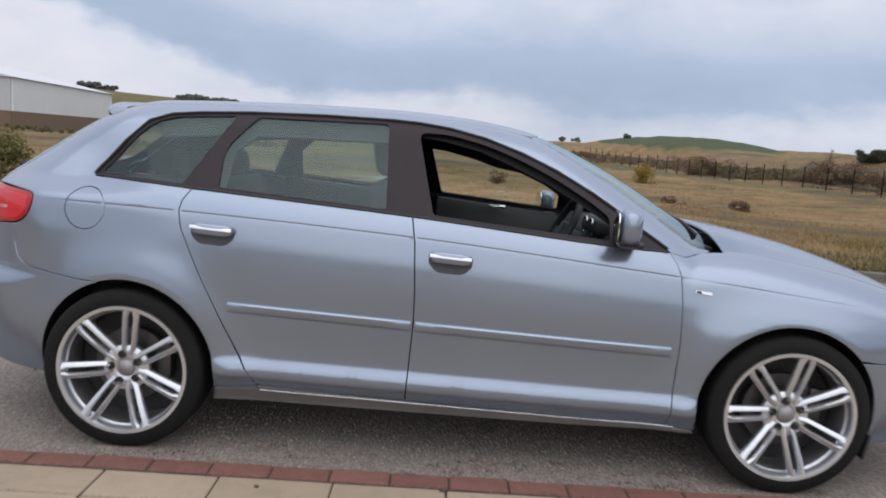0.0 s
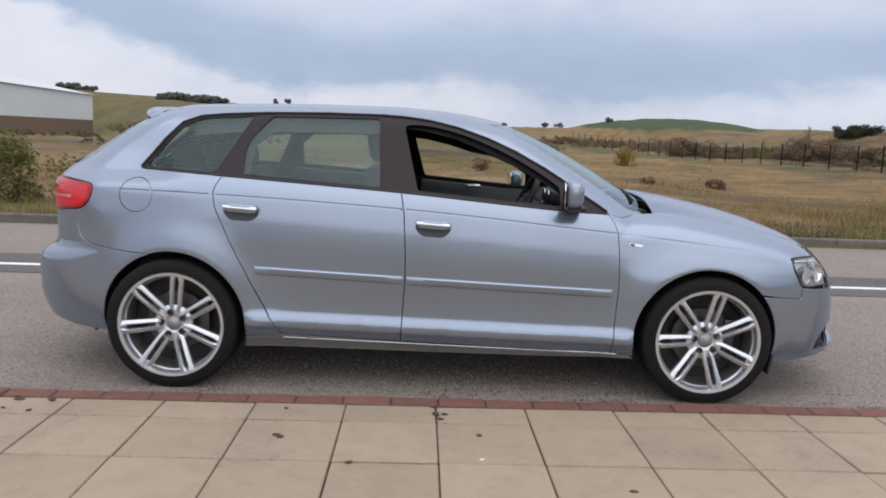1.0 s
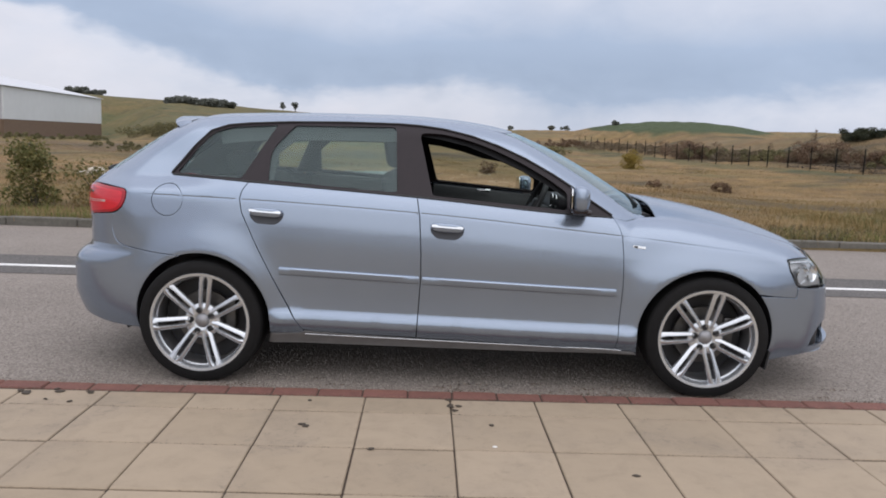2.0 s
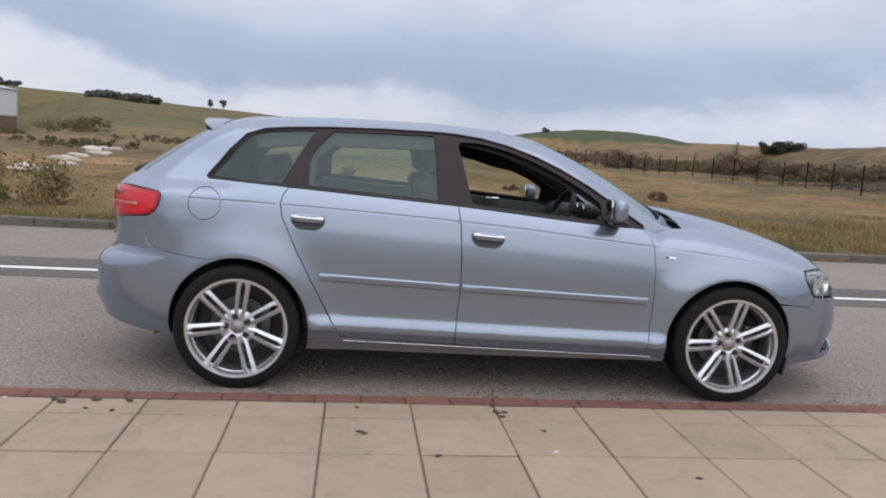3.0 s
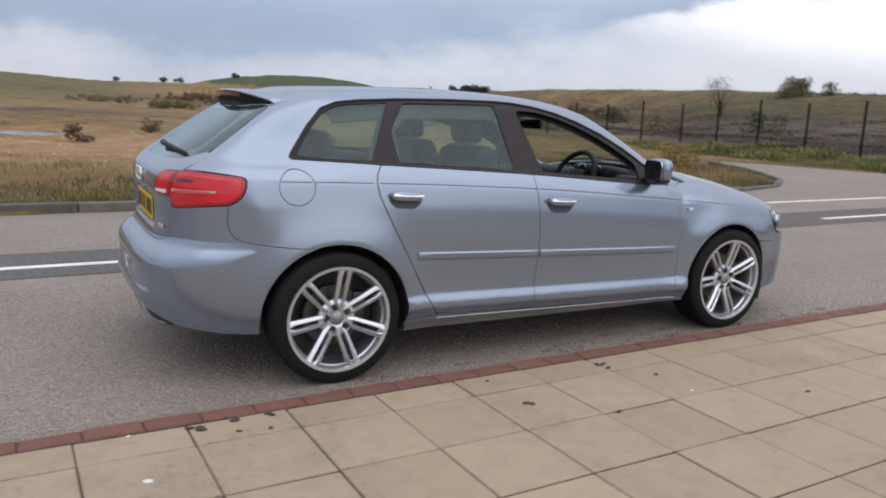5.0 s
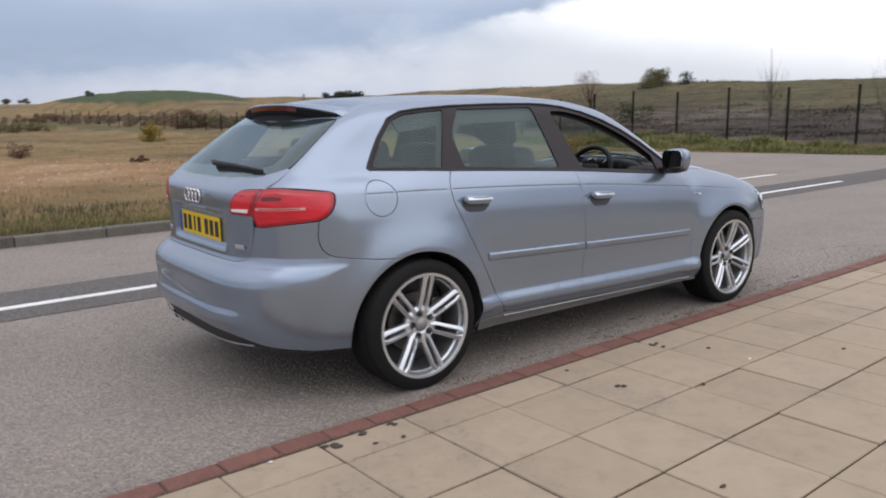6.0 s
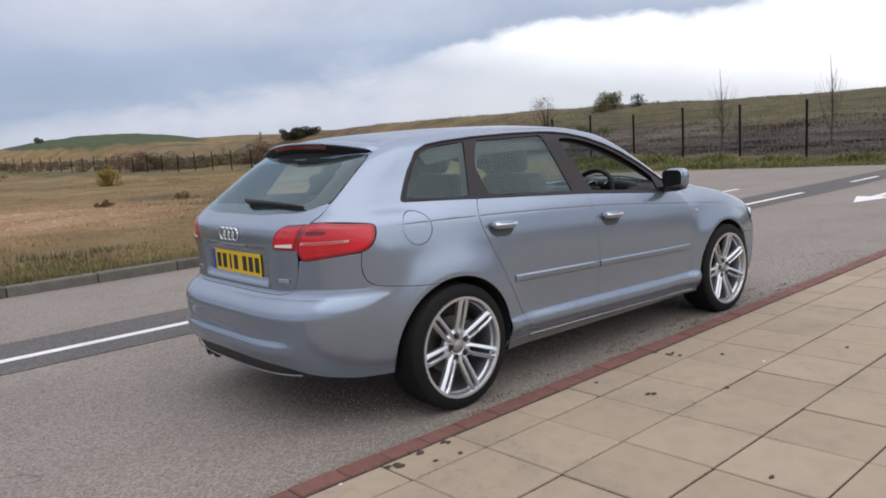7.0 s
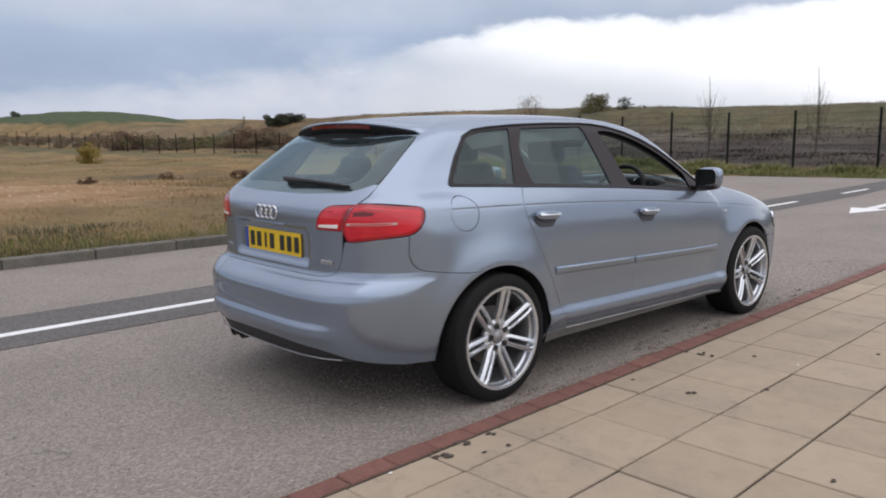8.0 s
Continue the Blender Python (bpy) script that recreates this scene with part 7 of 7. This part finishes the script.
rest = []
count = 0
for j, (ya, yb) in enumerate(ROWS_Y):
    for i in range(-30, 34):
        u = -0.038 + TILE * (i + 0.5)
        m_ = pose(u + rng.uniform(-0.001, 0.001), (ya + yb) / 2, LEVEL + rng.uniform(-0.0025, 0.0025), rng.uniform(-0.25, 0.25), rng.uniform(-0.25, 0.25), rng.uniform(-0.15, 0.15))
        if -4.6 < u < 7.2 and j < 10 and count < 300:
            o_ = new("slab", slab_mesh(ya - yb))
            o_.parent = pavement
            o_.matrix_local = m_
            count += 1
        else:
            rest.append((m_, ya - yb))
bm = bmesh.new()
V, F = [], []
for m_, deep in rest:
    me = slab_mesh(deep)
    s = len(V)
    V += [m_ @ v.co for v in me.vertices]
    F += [tuple(s + k for k in q.vertices) for q in me.polygons]
bm.free()
o_ = link_mesh("slabs", V, F, SLAB, pavement, smooth=False)
tagged(o_, "buff paving slabs further along", kind="stuff")

# ---- dark marks and litter on the slabs ----
GUM = plain("trodden_dark_spot", (0.055, 0.043, 0.032), 0.8, vary=0.4, scale=90)
PALE = plain("pale_litter", (0.62, 0.60, 0.57), 0.7, vary=0.2, scale=60)
SPOTS = [(-1.99, -1.22, 0.018, 0), (-1.85, -1.2, 0.02, 0), (-1.71, -1.19, 0.014, 0), (-1.74, -1.33, 0.012, 0), (-1.86, -1.31, 0.009, 0), (-0.02, -1.14, 0.014, 0), (-0.01, -1.23, 0.016, 0), (0.01, -1.28, 0.013, 0), (0.17, -1.45, 0.012, 0), (-0.33, -1.75, 0.013, 0), (-0.63, -1.53, 0.016, 0), (-2.23, -1.59, 0.02, 1), (-2.03, -1.21, 0.014, 0), (-1.88, -1.17, 0.014, 0), (-0.67, -1.21, 0.012, 0), (-0.65, -1.51, 0.014, 0), (0.17, -1.69, 0.008, 1), (0.69, -1.92, 0.012, 0), (-1.7, -1.21, 0.012, 0), (-1.99, -1.24, 0.02, 0), (-1.14, -2.36, 0.012, 0), (-0.01, -1.21, 0.012, 0), (-2.25, -1.2, 0.01, 1), (0.03, -1.22, 0.012, 0)]
for x, y, r, pale in SPOTS:
    b_ = bmesh.new()
    n_ = 11
    ph = rng.uniform(0, 6.28)
    ring = [b_.verts.new((math.cos(2 * math.pi * k / n_) * r * (1 + 0.35 * math.sin(2 * math.pi * k / n_ * 2 + ph) + rng.uniform(-0.15, 0.15)), math.sin(2 * math.pi * k / n_) * r * 0.75 * (1 + rng.uniform(-0.2, 0.2)), rng.uniform(0.0, 0.003))) for k in range(n_)]
    mid_v = b_.verts.new((0, 0, 0.005))
    for k in range(n_):
        b_.faces.new((ring[k], ring[(k + 1) % n_], mid_v))
    low_v = [b_.verts.new(v.co - Vector((0, 0, 0.003))) for v in ring]
    for k in range(n_):
        b_.faces.new((ring[k], low_v[k], low_v[(k + 1) % n_], ring[(k + 1) % n_]))
    o_ = part("fallen_leaf" if not pale else "litter_scrap", b_, PALE if pale else GUM)
    o_.location = (x, y, LEVEL + 0.0035)
    tagged(o_, "small pale scrap on the buff slabs" if pale else "dark trodden leaf on the buff slabs", "litter" if pale else "leaf", "scraps on the pavement" if pale else "leaves on the pavement")


# ---- loose grit on the asphalt, crumbs in the joints ----
def crumbs(name, x, y, z, size, mat, label, category, parent=None):
    """Tiny uneven stones in one mesh."""
    n = len(x)
    shape = np.array([(1, 0, 0), (0, 1, 0), (-1, 0, 0), (0, -1, 0), (0, 0, 1)], float)
    turn = rng.uniform(0, 2 * np.pi, n)
    co, si = np.cos(turn)[:, None], np.sin(turn)[:, None]
    k = shape[None] * (1 + rng.uniform(-0.35, 0.35, (n, 5, 1)))
    px, py = k[:, :, 0] * co - k[:, :, 1] * si * 0.75, k[:, :, 0] * si + k[:, :, 1] * co * 0.75
    pz = k[:, :, 2] * rng.uniform(0.5, 1.0, n)[:, None]
    v = np.stack([px * size[:, None] + x[:, None], py * size[:, None] + y[:, None], pz * size[:, None] + z], 2).reshape(-1, 3)
    i = np.arange(n)[:, None] * 5
    f = np.concatenate([i + np.array([[a, b, 4]]) for a, b in ((0, 1), (1, 2), (2, 3), (3, 0))])
    ob = link_mesh(name, v, f, mat, parent, smooth=False)
    ob.matrix_world = SPIN
    return tagged(ob, label, category, kind="stuff")


def island_stone(name, stops):
    m, n = material(name)
    rnd = n.add("ShaderNodeNewGeometry").outputs["Random Per Island"]
    finish(n, principled(n, n.ramp(rnd, stops), 0.75))
    return m


GRIT = island_stone("asphalt_chippings", [(0.0, (0.13, 0.11, 0.095)), (0.45, (0.21, 0.182, 0.158)), (0.8, (0.28, 0.248, 0.216)), (1.0, (0.37, 0.335, 0.30))])
CRUMB = island_stone("joint_dirt", [(0.0, (0.03, 0.02, 0.014)), (0.6, (0.09, 0.065, 0.045)), (1.0, (0.26, 0.21, 0.16))])
x = rng.uniform(-6.5, 4.0, 60000)
y = KERB_Y + 0.01 + 2.6 * rng.uniform(0, 1, 60000) ** 1.7
crumbs("road_grit", x, y, 0.0, rng.uniform(0.0022, 0.0062, 60000), GRIT, "small pale stone chippings in the worn asphalt", "grit")
lines = [(KERB_Y + 0.006, 0.014, 9000), (-1.112, 0.006, 9000), (-1.324, 0.005, 3000), (-1.729, 0.005, 4000), (-2.134, 0.005, 3000)]
x = np.concatenate([rng.uniform(-6.0, 6.0, n_) for v_, w_, n_ in lines])
y = np.concatenate([rng.normal(v_, w_, n_) for v_, w_, n_ in lines])
crumbs("joint_dirt", x, y, LEVEL - 0.001, rng.uniform(0.0008, 0.0026, len(x)), CRUMB, "dark crumbs of soil along the joints", "dirt")
mid_x, mid_y = rng.uniform(-1.4, 2.4, 46), KERB_Y + 0.02 + 0.30 * rng.uniform(0, 1, 46) ** 2
which = rng.integers(0, 46, 1500)
crumbs("kerb_litter", mid_x[which] + rng.normal(0, 0.05, 1500), np.maximum(mid_y[which] + rng.normal(0, 0.012, 1500), KERB_Y + 0.008), 0.0, rng.uniform(0.002, 0.008, 1500), CRUMB, "dark leaf crumbs lying in the gutter", "litter")
x, y = rng.uniform(-7, 7, 5000), rng.uniform(9, 27, 5000)
ok = np.exp(-(((x - 0.2) / 5.5) ** 2 + ((y - 17.5 - 0.3 * x) / 6.4) ** 2) ** 2) * (0.45 + 0.55 * np.sin(x * 1.1 + 2 * np.sin(y * 0.8)) ** 2) > rng.uniform(0.1, 1.0, 5000)
x, y = x[ok], y[ok]
rub = crumbs("field_stones", x, y, 0.0, rng.uniform(0.012, 0.05, len(x)), island_stone("pale_field_stone", [(0.0, (0.26, 0.17, 0.09)), (0.6, (0.38, 0.25, 0.13)), (1.0, (0.52, 0.40, 0.27))]), "pale stones scattered over bare orange earth", "stones")
rub.matrix_world = Matrix()
ver = rub.data.vertices
hz = land(np.repeat(x, 5), np.repeat(y, 5))
for v_, h_ in zip(ver, hz):
    v_.co.z += h_ - 0.005
